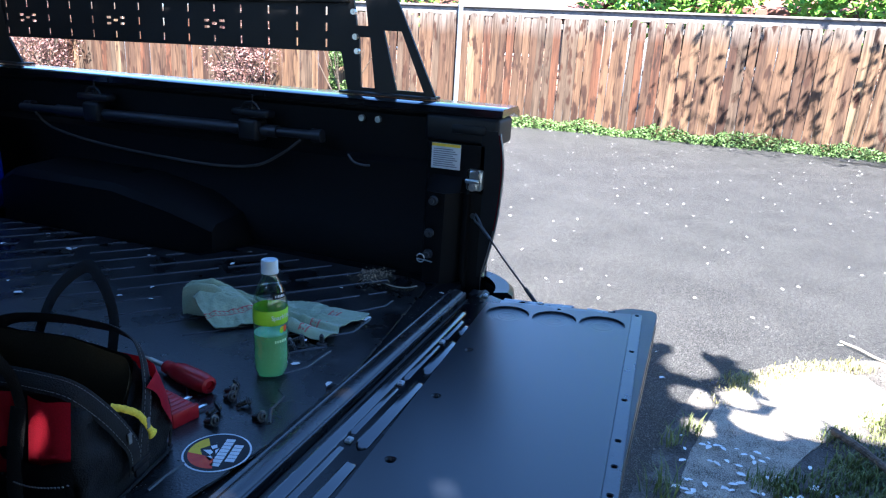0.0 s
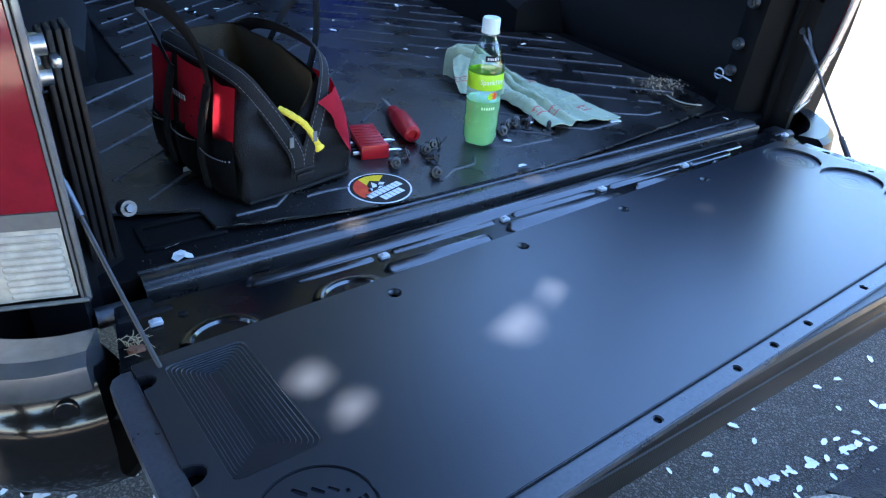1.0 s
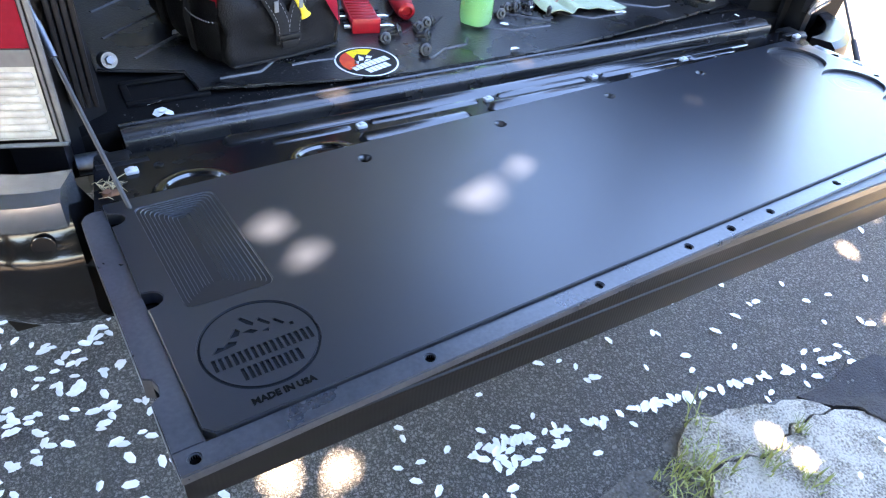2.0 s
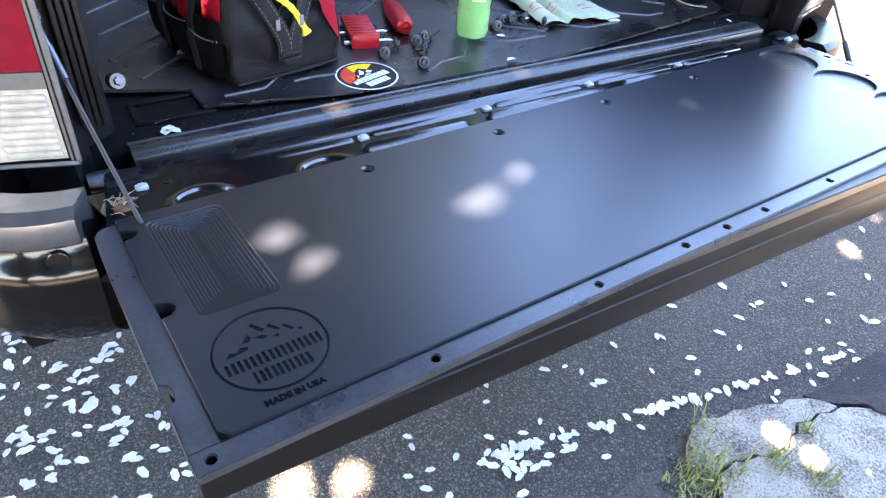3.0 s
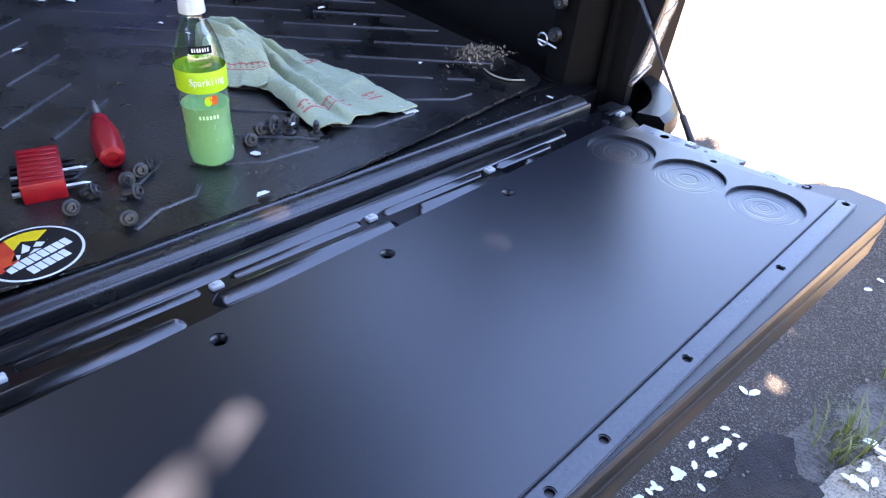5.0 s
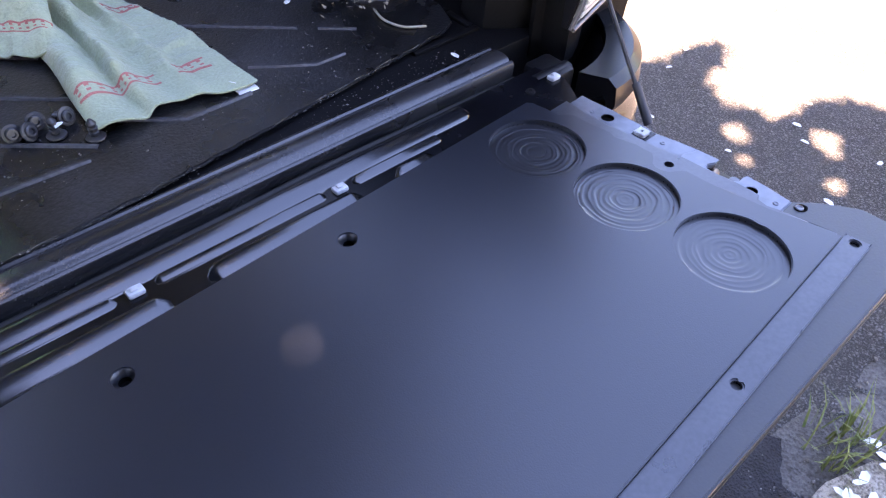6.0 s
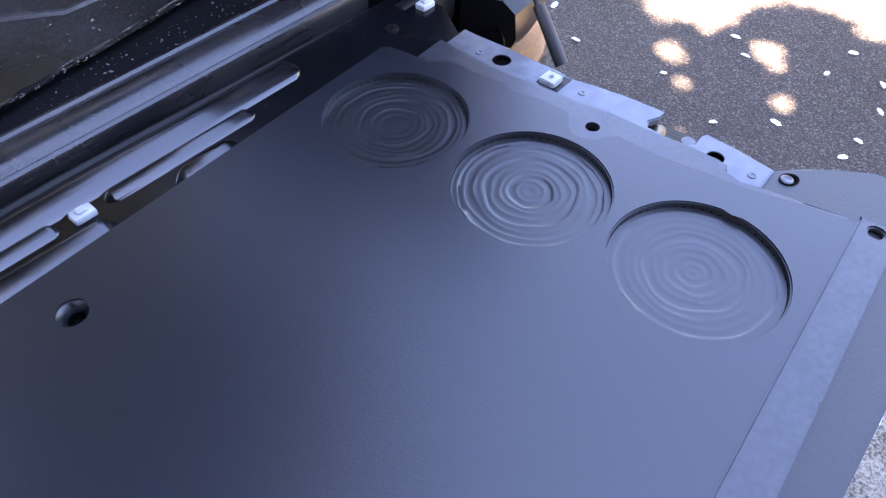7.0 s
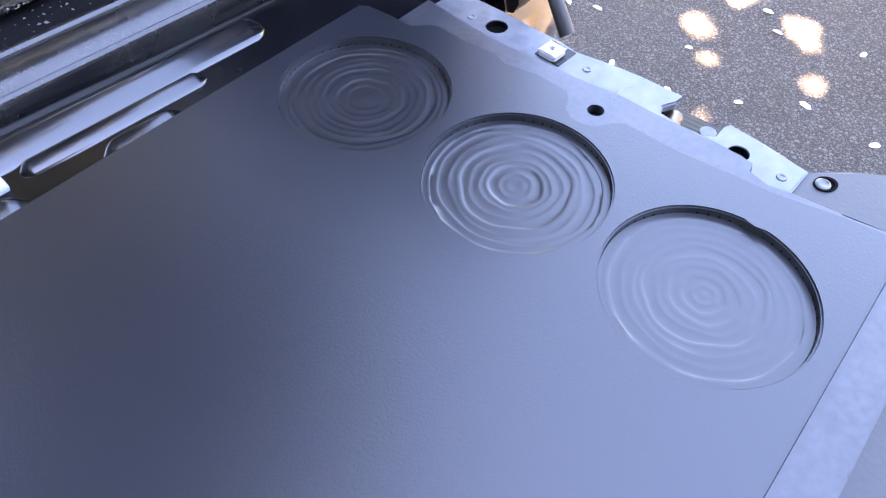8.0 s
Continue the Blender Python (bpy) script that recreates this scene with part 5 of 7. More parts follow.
for k in range(ncol):
    y = 0.605 + k * 0.096
    if k in (4, 8, 12):                      # clusters of lying slots between the columns
        for dy, dz in ((0.028, 0.008), (0.028, -0.010), (-0.028, 0.008), (-0.028, -0.010), (0, 0.0)):
            slot(y + dy, (P0 + P1) / 2 + dz, 0.020, 0.007)
        slot(y, P1 - 0.022, 0.007, 0.020), slot(y, P0 + 0.022, 0.007, 0.020)
    else:
        for z in (P0 + 0.022, (P0 + P1) / 2, P1 - 0.022):
            slot(y, z, 0.007, 0.022)
bm = bmesh.new()
plate(bm, [(0.53, P0), (1.93, P0), (1.93, P1), (0.53, P1)], slots, 0.002, -0.002)
part("slotted_plate", bm, SHEET, rack, "slotted black side plate", m=TILT @ UP, smooth=False)
bm = bmesh.new()
box(bm, 0.935, 0.958, 0.53, 1.95, P1 - 0.001, P1 + 0.012, 0.003)
part("top_flange", bm, SHEET, rack, m=TILT @ Matrix.Translation((0, 0.066, 0)))
bm = bmesh.new()
plate(bm, [(0.262, RAIL + 0.003), (0.300, RAIL + 0.003), (0.53, RAIL + 0.003), (0.535, RAIL + 0.012), (0.640, 1.80), (0.52, 1.80), (0.392, 1.52)],
      [[(0.300, 1.275), (0.382, 1.275), (0.425, 1.43), (0.372, 1.43)], [(0.448, 1.275), (0.492, 1.275), (0.500, 1.410), (0.466, 1.410)], [(0.472, 1.44), (0.508, 1.44), (0.535, 1.62), (0.50, 1.62)]], 0.004, -0.004)
post = part("rear_upright", bm, SHEET, rack, "triangular rear upright with windows", m=UP, smooth=False)
bm = bmesh.new()
box(bm, 0.915, 0.985, 0.331, 0.611, RAIL + 0.0025, RAIL + 0.010, 0.002)
part("foot_plate", bm, SHEET, rack)
for y, z in ((0.515, 1.475), (0.508, 1.41), (0.502, 1.372)):
    bm = bmesh.new()
    rod(bm, (0.935, y + 0.066, z), (0.946, y + 0.066, z), 0.008, seg=10)
    part("rack_bolt", bm, STEEL, post)
bm = bmesh.new()
plate(bm, [(1.80, RAIL + 0.003), (1.92, RAIL + 0.003), (1.96, 1.80), (1.90, 1.80), (1.86, 1.352)], [], 0.004, -0.004)
part("front_upright", bm, SHEET, rack, m=UP, smooth=False)
bm = bmesh.new()
box(bm, 0.915, 0.985, 1.856, 1.99, RAIL + 0.0025, RAIL + 0.010, 0.002)
part("foot_plate", bm, SHEET, rack)

# ---- things in the bed ----
MZ = 0.800                                   # top of the rubber mat
ZF = FZ + 0.0062
bed_mat = thing("bed_mat", (0.2, 0.9, ZF), "black ribbed rubber mat covering the bed floor, scuffed and dusty", "mat")
bm = bmesh.new()
def mat_edge(x):
    """Where the mat's tail edge lies; it bellies out in the middle."""
    return 0.188 + 0.055 * max(0.0, (x - 0.24) / 0.46) ** 1.2 + 0.052 * max(0.0, (-0.04 - x) / 0.30) ** 1.2


rg = random.Random(5)
plate(bm, [(x, mat_edge(x) + rg.uniform(-0.0012, 0.0012)) for x in np.linspace(-0.345, 0.74, 90)] + [(0.765, 0.262), (0.785, 0.31), (0.80, 0.84), (0.66, 0.90), (0.66, 1.90), (-0.30, 1.90), (-0.30, 0.90), (-0.46, 0.84), (-0.46, 0.34), (-0.35, 0.30)], [], MZ, ZF)
bmesh.ops.bevel(bm, geom=[e for e in bm.edges if e.calc_face_angle(0) > 0.8 and all(v.co.z > MZ - 0.001 for v in e.verts)], offset=0.002, segments=2, affect='EDGES')
part("mat_sheet", bm, RUBBER, bed_mat)
MIDX = 0.165


def rib_line(pts, w=0.0032, h=0.0026):
    bm = bmesh.new()
    sweep(bm, [(x, y, MZ) for x, y in pts], w, 6, h / w)
    part("raised_rib", bm, RIB, bed_mat)


def clip_mat(x, y):
    return -0.29 < x < 0.655 and 0.25 < y < 1.88 or (-0.45 < x < 0.785 and 0.35 < y < 0.83)


for s in (1, -1):                            # herringbone ribs, apex towards the cab
    for k in range(22):
        c = 0.30 + 0.105 * k                 # where the line would meet the middle
        runs = [(0.05, 0.155), (0.185, 0.33), (0.36, 0.60)] if k % 2 else [(0.075, 0.20), (0.23, 0.43), (0.45, 0.60)]
        for a, b in runs:
            pts = [(MIDX + s * u, c - u * 0.82) for u in np.linspace(a, b, 9)]
            pts = [p for p in pts if clip_mat(*p) and p[1] > 0.285]
            if len(pts) > 2:
                rib_line(pts)
for pts in ([(0.165, 0.300), (0.209, 0.275), (0.292, 0.272)], [(0.343, 0.317), (0.396, 0.276), (0.475, 0.277)], [(0.499, 0.325), (0.565, 0.282), (0.606, 0.282)],
            [(0.013, 0.222), (0.05, 0.245), (0.098, 0.250), (0.115, 0.272)], [(-0.200, 0.268), (-0.166, 0.271), (-0.130, 0.268)], [(-0.31, 0.26), (-0.25, 0.262), (-0.22, 0.29)]):
    rib_line(pts)


# -- tool bag: stiff canvas box with an open zipped mouth --
BAG = Matrix.Translation((-0.288, 0.278, MZ)) @ pose(0, 0, 0, 0, 0, 10.0) @ Matrix.Diagonal((1.0, 0.80, 1.0, 1.0))
tool_bag = thing("tool_bag", tuple(BAG @ Vector((0.09, 0.16, 0))), "black canvas tool bag with red panels, open, standing on the mat", "tool bag")


def bag_ring(w0, w1, l0, l1, z, n=6, r=0.03, sag=0.0, dip=0.0):
    """A rounded ring of the bag's wall at height z, from corner (w0, l0) to (w1, l1)."""
    out = []
    for i, (cx, cy, a0) in enumerate(((w1 - r, l0 + r, -90), (w1 - r, l1 - r, 0), (w0 + r, l1 - r, 90), (w0 + r, l0 + r, 180))):
        for k in range(n + 1):
            a = radians(a0 + 90 * k / n)
            out.append(Vector((cx + r * math.cos(a), cy + r * math.sin(a), z)))
    dense = []
    for i, p in enumerate(out):
        q = out[(i + 1) % len(out)]
        dense.append(p)
        if (q - p).length > 0.05:
            dense += [p.lerp(q, f) for f in (0.2, 0.4, 0.6, 0.8)]
    for p in dense:
        u, v = (p.x - w0) / (w1 - w0), (p.y - l0) / (l1 - l0)
        p.x += sag * math.sin(math.pi * max(0, min(1, v))) * (1 if u > 0.5 else -1)
        p.z -= dip * max(0, 1 - v * 2.6) * (0.12 + 0.88 * max(0, 1 - abs(u - 0.58) * 2.1))
        k = noise.noise(Vector((p.x * 14, p.y * 14, z * 18))) * 0.006
        p.x += k
        p.y += k * 0.7
    return dense


def loft(bm, rings, cap0=True, cap1=False):
    vs = [[bm.verts.new(p) for p in r] for r in rings]
    for a, b in zip(vs, vs[1:]):
        for k in range(len(a)):
            bm.faces.new((a[k], a[(k + 1) % len(a)], b[(k + 1) % len(a)], b[k]))
    if cap0:
        bm.faces.new(vs[0][::-1])
    if cap1:
        bm.faces.new(vs[-1])


bm = bmesh.new()
outer = [bag_ring(0.003, 0.178, 0.002, 0.328, 0.0, r=0.010), bag_ring(0.0, 0.182, -0.001, 0.332, 0.006, r=0.011), bag_ring(-0.004, 0.185, -0.004, 0.336, 0.05, r=0.013, sag=0.005),
         bag_ring(-0.004, 0.181, -0.003, 0.334, 0.09, r=0.015, sag=0.006), bag_ring(0.002, 0.164, 0.004, 0.330, 0.13, r=0.018, sag=0.004, dip=0.04), bag_ring(0.010, 0.148, 0.010, 0.325, 0.165, r=0.025, dip=0.075),
         bag_ring(0.014, 0.140, 0.016, 0.322, 0.185, r=0.022, dip=0.100)]
loft(bm, outer)
bmesh.ops.subdivide_edges(bm, edges=bm.edges[:], cuts=3, smooth=0.18, use_grid_fill=True)
bm.normal_update()
for v in bm.verts:                           # slack folds of the cloth
    f = v.co.z / 0.18
    k = noise.noise(Vector((v.co.x * 16, v.co.y * 16, v.co.z * 34))) * 0.0105 + noise.noise(v.co * 48) * 0.0022
    k += 0.005 * math.sin(v.co.z * 95 + 22 * v.co.x - 14 * v.co.y) * max(0, 1 - abs(f - 0.25) * 3)
    v.co += v.normal * k * min(1, max(0.0, v.co.z / 0.012)) * (0.25 if f > 0.85 else 1)
part("bag_body", bm, CANVAS, tool_bag, m=BAG)
for pts in ([(0.004, -0.0035, 0.005), (0.06, -0.0045, 0.004), (0.12, -0.0045, 0.004), (0.172, -0.0030, 0.005), (0.183, 0.006, 0.006), (0.1855, 0.06, 0.005), (0.186, 0.2, 0.005)],
            [(0.179, 0.0005, 0.006), (0.1825, -0.0015, 0.045), (0.180, 0.0005, 0.085), (0.166, 0.008, 0.112)]):
    bm = bmesh.new()                         # piping sewn along the edges
    sweep(bm, curve(pts, 6), 0.0026, 8)
    part("piping", bm, WEB, tool_bag, m=BAG)
bm = bmesh.new()
loft(bm, [bag_ring(0.018, 0.136, 0.020, 0.318, 0.1845, r=0.02, dip=0.100), bag_ring(0.016, 0.140, 0.018, 0.318, 0.15, r=0.02, dip=0.07), bag_ring(0.02, 0.14, 0.02, 0.31, 0.05, r=0.03)], cap0=False, cap1=True)
part("bag_lining", bm, LINING, tool_bag, "dull tan lining", m=BAG)
# two bands of zip tape, each along one side of the mouth and down the front to the pull


def band(pts, normals, half, thick):
    """A flat tape along pts, its face turned to the normals; gives back the mesh and its two stitch lines."""
    bm = bmesh.new()
    rows, lines = [], ([], [])
    for i, p in enumerate(pts):
        d = (pts[min(i + 1, len(pts) - 1)] - pts[max(i - 1, 0)]).normalized()
        f = i / (len(pts) - 1) * (len(normals) - 1)
        k = min(int(f), len(normals) - 2)
        n = Vector(normals[k]).lerp(Vector(normals[k + 1]), f - k)
        n = (n - d * n.dot(d)).normalized()
        side = d.cross(n)
        crown = [(-1, 0.0), (-0.55, 0.7), (0, 1.0), (0.55, 0.7), (1, 0.0)]
        rows.append([bm.verts.new(p + side * half * u + n * thick * v) for u, v in crown] + [bm.verts.new(p + side * half * u - n * thick * 0.4) for u in (1, -1)])
        for line, u in zip(lines, (-0.66, 0.66)):
            line.append(p + side * half * u + n * thick * 0.8)
    for a, b in zip(rows, rows[1:]):
        for k in range(7):
            bm.faces.new((a[k], a[(k + 1) % 7], b[(k + 1) % 7], b[k]))
    bm.faces.new(rows[0]), bm.faces.new(rows[-1][::-1])
    return bm, lines


def stitches(bm, line, length, gap, r):
    """Short threads along a line."""
    for p, q in zip(line, line[1:]):
        n = max(1, int((q - p).length / (length + gap)))
        for k in range(n):
            rod(bm, p.lerp(q, k / n), p.lerp(q, (k + length / (length + gap)) / n), r, seg=4)


for s in (1, -1):
    mx = lambda x: 0.090 + (x - 0.090) * s
    pts = curve([(mx(0.030), 0.320, 0.172), (mx(0.016), 0.290, 0.186), (mx(0.008), 0.220, 0.192), (mx(0.008), 0.140, 0.192), (mx(0.012), 0.075, 0.188), (mx(0.024), 0.028, 0.174), (mx(0.044), 0.000, 0.138), (mx(0.064), -0.013, 0.100), (mx(0.080), -0.018, 0.064), (mx(0.082), -0.015, 0.030)], 6)
    bm, lines = band(pts, [(-0.75 * s, 0.3, 0.6), (-0.8 * s, 0, 0.6), (-0.8 * s, 0, 0.6), (-0.7 * s, -0.4, 0.6), (-0.35 * s, -0.9, 0.3), (-0.1 * s, -1, 0.1), (0, -1, 0)], 0.0125, 0.0024)
    tape = part("zip_tape", bm, WEB, tool_bag, "black zip tape with pale stitching", m=BAG)
    bm = bmesh.new()
    for line in lines:
        stitches(bm, line, 0.0026, 0.0016, 0.00042)
    tagged(part("tape_stitching", bm, STITCH, tape, "pale stitching", m=BAG, smooth=False), kind="stuff")
    bm = bmesh.new()
    p = pts[int(len(pts) * 0.80)]
    box(bm, p.x - 0.0035, p.x + 0.0035, p.y - 0.0065, p.y - 0.0035, p.z - 0.008, p.z + 0.008, 0.001)
    part("zip_pull", bm, STITCH, tape, "pale zip pull", m=BAG)
bm = bmesh.new()                             # buckle where the two tapes meet
box(bm, 0.072, 0.108, -0.022, -0.017, 0.036, 0.044, 0.0015)
box(bm, 0.076, 0.104, -0.0215, -0.0165, 0.024, 0.035, 0.0015)
part("buckle", bm, TRIM, tool_bag, "black plastic buckle", m=BAG)
# yellow rope end tied to the zip
bm = bmesh.new()
pts = curve([(0.064, 0.004, 0.134), (0.076, -0.010, 0.126), (0.096, -0.016, 0.108), (0.110, -0.018, 0.084), (0.118, -0.020, 0.066)], 6)
sweep(bm, pts, [0.0050 + 0.0004 * math.sin(2.2 * k) for k in range(len(pts) - 4)] + [0.0055, 0.0064, 0.0080, 0.0088], 10, 0.75, up=(0, -1, 0.4))
part("yellow_rope", bm, ROPE, tool_bag, "frayed yellow rope end", m=BAG)
# red side panels
bm = bmesh.new()
v = [[bm.verts.new((x - 0.030 * t * t, l, z0 + (0.155 - z0 - dl) * t)) for t in (0, 0.25, 0.5, 0.75, 1.0)]
     for l, x, z0, dl in ((-0.013, 0.150, 0.092, 0.020), (-0.013, 0.162, 0.070, 0.014), (-0.009, 0.178, 0.046, 0.010), (0.004, 0.190, 0.032, 0.006), (0.03, 0.198, 0.026, 0.002), (0.08, 0.199, 0.03, 0), (0.15, 0.200, 0.03, 0), (0.22, 0.199, 0.03, 0), (0.28, 0.194, 0.03, 0))]
for a, b in zip(v, v[1:]):
    for k in range(4):
        bm.faces.new((a[k], a[k + 1], b[k + 1], b[k]))
bmesh.ops.solidify(bm, geom=bm.faces[:], thickness=0.003)
part("red_panel", bm, RED_CLOTH, tool_bag, "red side panel", m=BAG)


def pocket(l0, l1, z0, z1, bulge, material, name, label=""):
    bm = bmesh.new()
    rows = []
    for i in range(7):
        l = l0 + (l1 - l0) * i / 6
        b = bulge * math.sin(math.pi * i / 6) ** 0.6
        rows.append([bm.verts.new((-0.0095 - b * (0.6 + 0.4 * math.sin(t * 2.6)) + (0.012 * t if z1 > 0.1 else 0), l, z0 + (z1 - z0) * t + 0.004 * noise.noise(Vector((l * 30, t, z0))))) for t in (0, 0.2, 0.4, 0.6, 0.8, 1.0)])
    for a, b in zip(rows, rows[1:]):
        for k in range(5):
            bm.faces.new((a[k], a[k + 1], b[k + 1], b[k]))
    bmesh.ops.solidify(bm, geom=bm.faces[:], thickness=0.004)
    return part(name, bm, material, tool_bag, label, m=BAG)


pocket(0.008, 0.080, 0.084, 0.172, 0.006, RED_CLOTH, "red_pocket", "red outer pocket")
pocket(0.100, 0.213, 0.070, 0.176, 0.006, RED_CLOTH, "red_pocket", "red outer pocket")
pocket(0.236, 0.320, 0.070, 0.174, 0.008, RED_CLOTH, "red_pocket", "red outer pocket")
pocket(0.006, 0.110, 0.012, 0.100, 0.016, CANVAS, "lower_pocket")
pocket(0.118, 0.220, 0.012, 0.072, 0.018, CANVAS, "lower_pocket")
pocket(0.228, 0.325, 0.012, 0.072, 0.016, CANVAS, "lower_pocket")
bm = bmesh.new()
for l0, l1 in ((0.006, 0.110), (0.118, 0.220), (0.228, 0.325)):
    for k in range(22):
        l = l0 + (l1 - l0) * k / 22
        b = 0.016 * math.sin(math.pi * k / 22) ** 0.6
        box(bm, -0.0175 - b * 0.80, -0.0160 - b * 0.80, l, l + 0.003, 0.072, 0.0735)
tagged(part("stitching", bm, STITCH, tool_bag, "pale stitching", m=BAG, smooth=False), kind="stuff")
bm = bmesh.new()                             # maker's mark on the red pocket, as plain bars
for k in range(5):
    box(bm, -0.0215, -0.0200, 0.140 + 0.010 * k, 0.146 + 0.010 * k, 0.128, 0.136)
part("pocket_mark", bm, STITCH, tool_bag, "pale worn mark", m=BAG, smooth=False)
for l in (0.090, 0.225):                     # webbing that runs up into the handles
    bm = bmesh.new()
    sweep(bm, [(-0.021, l, 0.01), (-0.026, l, 0.06), (-0.018, l, 0.11), (-0.004, l, 0.16)], 0.014, 8, 0.2, up=(-1, 0, 0))
    part("side_strap", bm, WEB, tool_bag, m=BAG)
for pts, nm in (([(-0.004, 0.085, 0.155), (-0.010, 0.095, 0.21), (-0.03, 0.14, 0.255), (-0.05, 0.19, 0.262), (-0.03, 0.225, 0.23), (-0.004, 0.230, 0.155)], "handle"),
                ([(0.158, 0.085, 0.150), (0.180, 0.095, 0.205), (0.205, 0.14, 0.248), (0.225, 0.19, 0.255), (0.200, 0.235, 0.215), (0.158, 0.240, 0.150)], "handle")):
    bm = bmesh.new()
    sweep(bm, curve(pts, 7), 0.0100, 8, 0.16, up=(-1, 0, 0.3))
    part(nm, bm, WEB, tool_bag, "black webbing handle standing up", m=BAG)
bm = bmesh.new()                             # a few dark tools deep in the bag
rod(bm, (0.06, 0.16, 0.06), (0.09, 0.27, 0.15), 0.012)
rod(bm, (0.10, 0.10, 0.06), (0.075, 0.24, 0.14), 0.009)
part("tool_grips", bm, TRIM, tool_bag, m=BAG)


# -- drink bottle --
BT = Matrix.Translation((0.157, 0.317, MZ)) @ pose(0, 0, 0, 0, 0, -40) @ Matrix.Diagonal((0.93, 0.93, 1.0, 1.0))
bottle = thing("drink_bottle", (0.157, 0.317, MZ), "clear plastic bottle half full of green drink with a white cap", "bottle")
shell = [(0.020, 0.0035), (0.029, 0.006), (0.0325, 0.016), (0.0328, 0.052), (0.0318, 0.058), (0.0328, 0.064), (0.0328, 0.094), (0.0320, 0.098), (0.0328, 0.103), (0.0328, 0.138), (0.031, 0.152), (0.0255, 0.170), (0.019, 0.183), (0.0145, 0.192), (0.0135, 0.198), (0.0135, 0.206)]


def petaloid(a, i):
    return 1 + (0.10 * math.cos(5 * a) if i == 0 else 0.04 * math.cos(5 * a) if i == 1 else 0)


bm = bmesh.new()
lathe(bm, [(0.0, 0.008), (0.012, 0.007)] + shell, 40, ripple=lambda a, i: petaloid(a, i - 2) if i >= 2 else 1)
for f in [f for f in bm.faces if len(f.verts) > 4]:
    bm.faces.remove(f)
part("bottle_shell", bm, CLEAR, bottle, "clear bottle", m=BT).visible_shadow = False
bm = bmesh.new()
lathe(bm, [(0.0, 0.009), (0.012, 0.008)] + [(r - 0.0012, z + 0.001) for r, z in shell[:6]] + [(0.0316, 0.086), (0.0, 0.0862)], 40, ripple=lambda a, i: petaloid(a, i - 2) if i >= 2 else 1)
part("drink", bm, LIQUID, bottle, "bright green drink", m=BT)
bm = bmesh.new()
lathe(bm, [(0.0331, 0.108), (0.0333, 0.1085), (0.0333, 0.1345), (0.0331, 0.135)], 40)
for f in [f for f in bm.faces if len(f.verts) > 4]:
    bm.faces.remove(f)
part("label_band", bm, LIME, bottle, "lime green label band", m=BT)


def wrap(bm, a0, a1, z0, z1, r, n=8):
    top = [bm.verts.new((r * math.cos(radians(a)), r * math.sin(radians(a)), z1)) for a in np.linspace(a0, a1, n)]
    low = [bm.verts.new((r * math.cos(radians(a)), r * math.sin(radians(a)), z0)) for a in np.linspace(a0, a1, n)]
    for k in range(n - 1):
        bm.faces.new((low[k], low[k + 1], top[k + 1], top[k]))


bm = bmesh.new()
wrap(bm, -95, -40, 0.157, 0.1665, 0.0304)
for v in bm.verts:                           # follows the sloping shoulder
    k = 0.0304 - 0.0325 * max(0, v.co.z - 0.157)
    l = math.hypot(v.co.x, v.co.y)
    v.co.x *= (k + 0.0004) / l
    v.co.y *= (k + 0.0004) / l
part("maker_bar", bm, INK_AND_SHADE, bottle, "dark maker's bar", m=BT)
bm = bmesh.new()
for i, (a, w) in enumerate(((-88, 4), (-82, 3), (-76, 4), (-70, 3), (-64, 4), (-58, 3), (-52, 4))):
    wrap(bm, a, a + w, 0.1595, 0.164, 0.0308, 3)
part("maker_print", bm, WHITE, bottle, m=BT)
for k, ch in enumerate("Sparkling"):
    a = radians(-98 + 9.2 * k)
    words(ch, 0.0125, BT @ Matrix.Translation((0.0335 * math.cos(a), 0.0335 * math.sin(a), 0.1225)) @ Matrix.Rotation(a + math.pi / 2, 4, 'Z') @ Matrix.Rotation(math.pi / 2, 4, 'X'), WHITE, bottle, "label_letter", 0.0001)
for a0, a1, z0, z1, m_ in ((-75, -58, 0.092, 0.103, LIME), (-62, -44, 0.0925, 0.106, FRUIT), (-72, -56, 0.100, 0.1045, STICKER_YELLOW)):
    bm = bmesh.new()
    n = 12
    ring_v = [((a0 + a1) / 2 + (a1 - a0) / 2 * math.cos(t), (z0 + z1) / 2 + (z1 - z0) / 2 * math.sin(t)) for t in np.linspace(0, 2 * math.pi, n, endpoint=False)]
    bm.faces.new([bm.verts.new((0.0332 * math.cos(radians(a)), 0.0332 * math.sin(radians(a)), z)) for a, z in ring_v])
    part("fruit_print", bm, m_, bottle, m=BT)
bm = bmesh.new()
for i in range(6):
    wrap(bm, -92 + 8 * i, -87 + 8 * i, 0.074, 0.079, 0.0332, 3)
part("pale_print", bm, mat("pale_print", (0.62, 0.85, 0.50), 0.5, bump=0), bottle, m=BT)
bm = bmesh.new()
lathe(bm, [(0.0135, 0.198), (0.0165, 0.1985), (0.0165, 0.203), (0.0158, 0.204), (0.0158, 0.2205), (0.0145, 0.2225), (0.0, 0.2227)], 40, ripple=lambda a, i: 1 + (0.018 * math.cos(20 * a) if i in (3, 4) else 0))
part("bottle_cap", bm, mat("cap_plastic", (0.56, 0.62, 0.62), 0.35, scale=80, vary=0.06, bump=0.03), bottle, "white ridged screw cap", m=BT)

# -- towel: one rumpled cloth --
towel = thing("dish_towel", (0.42, 0.45, MZ), "crumpled pale green cotton towel with red-brown stripes", "towel")
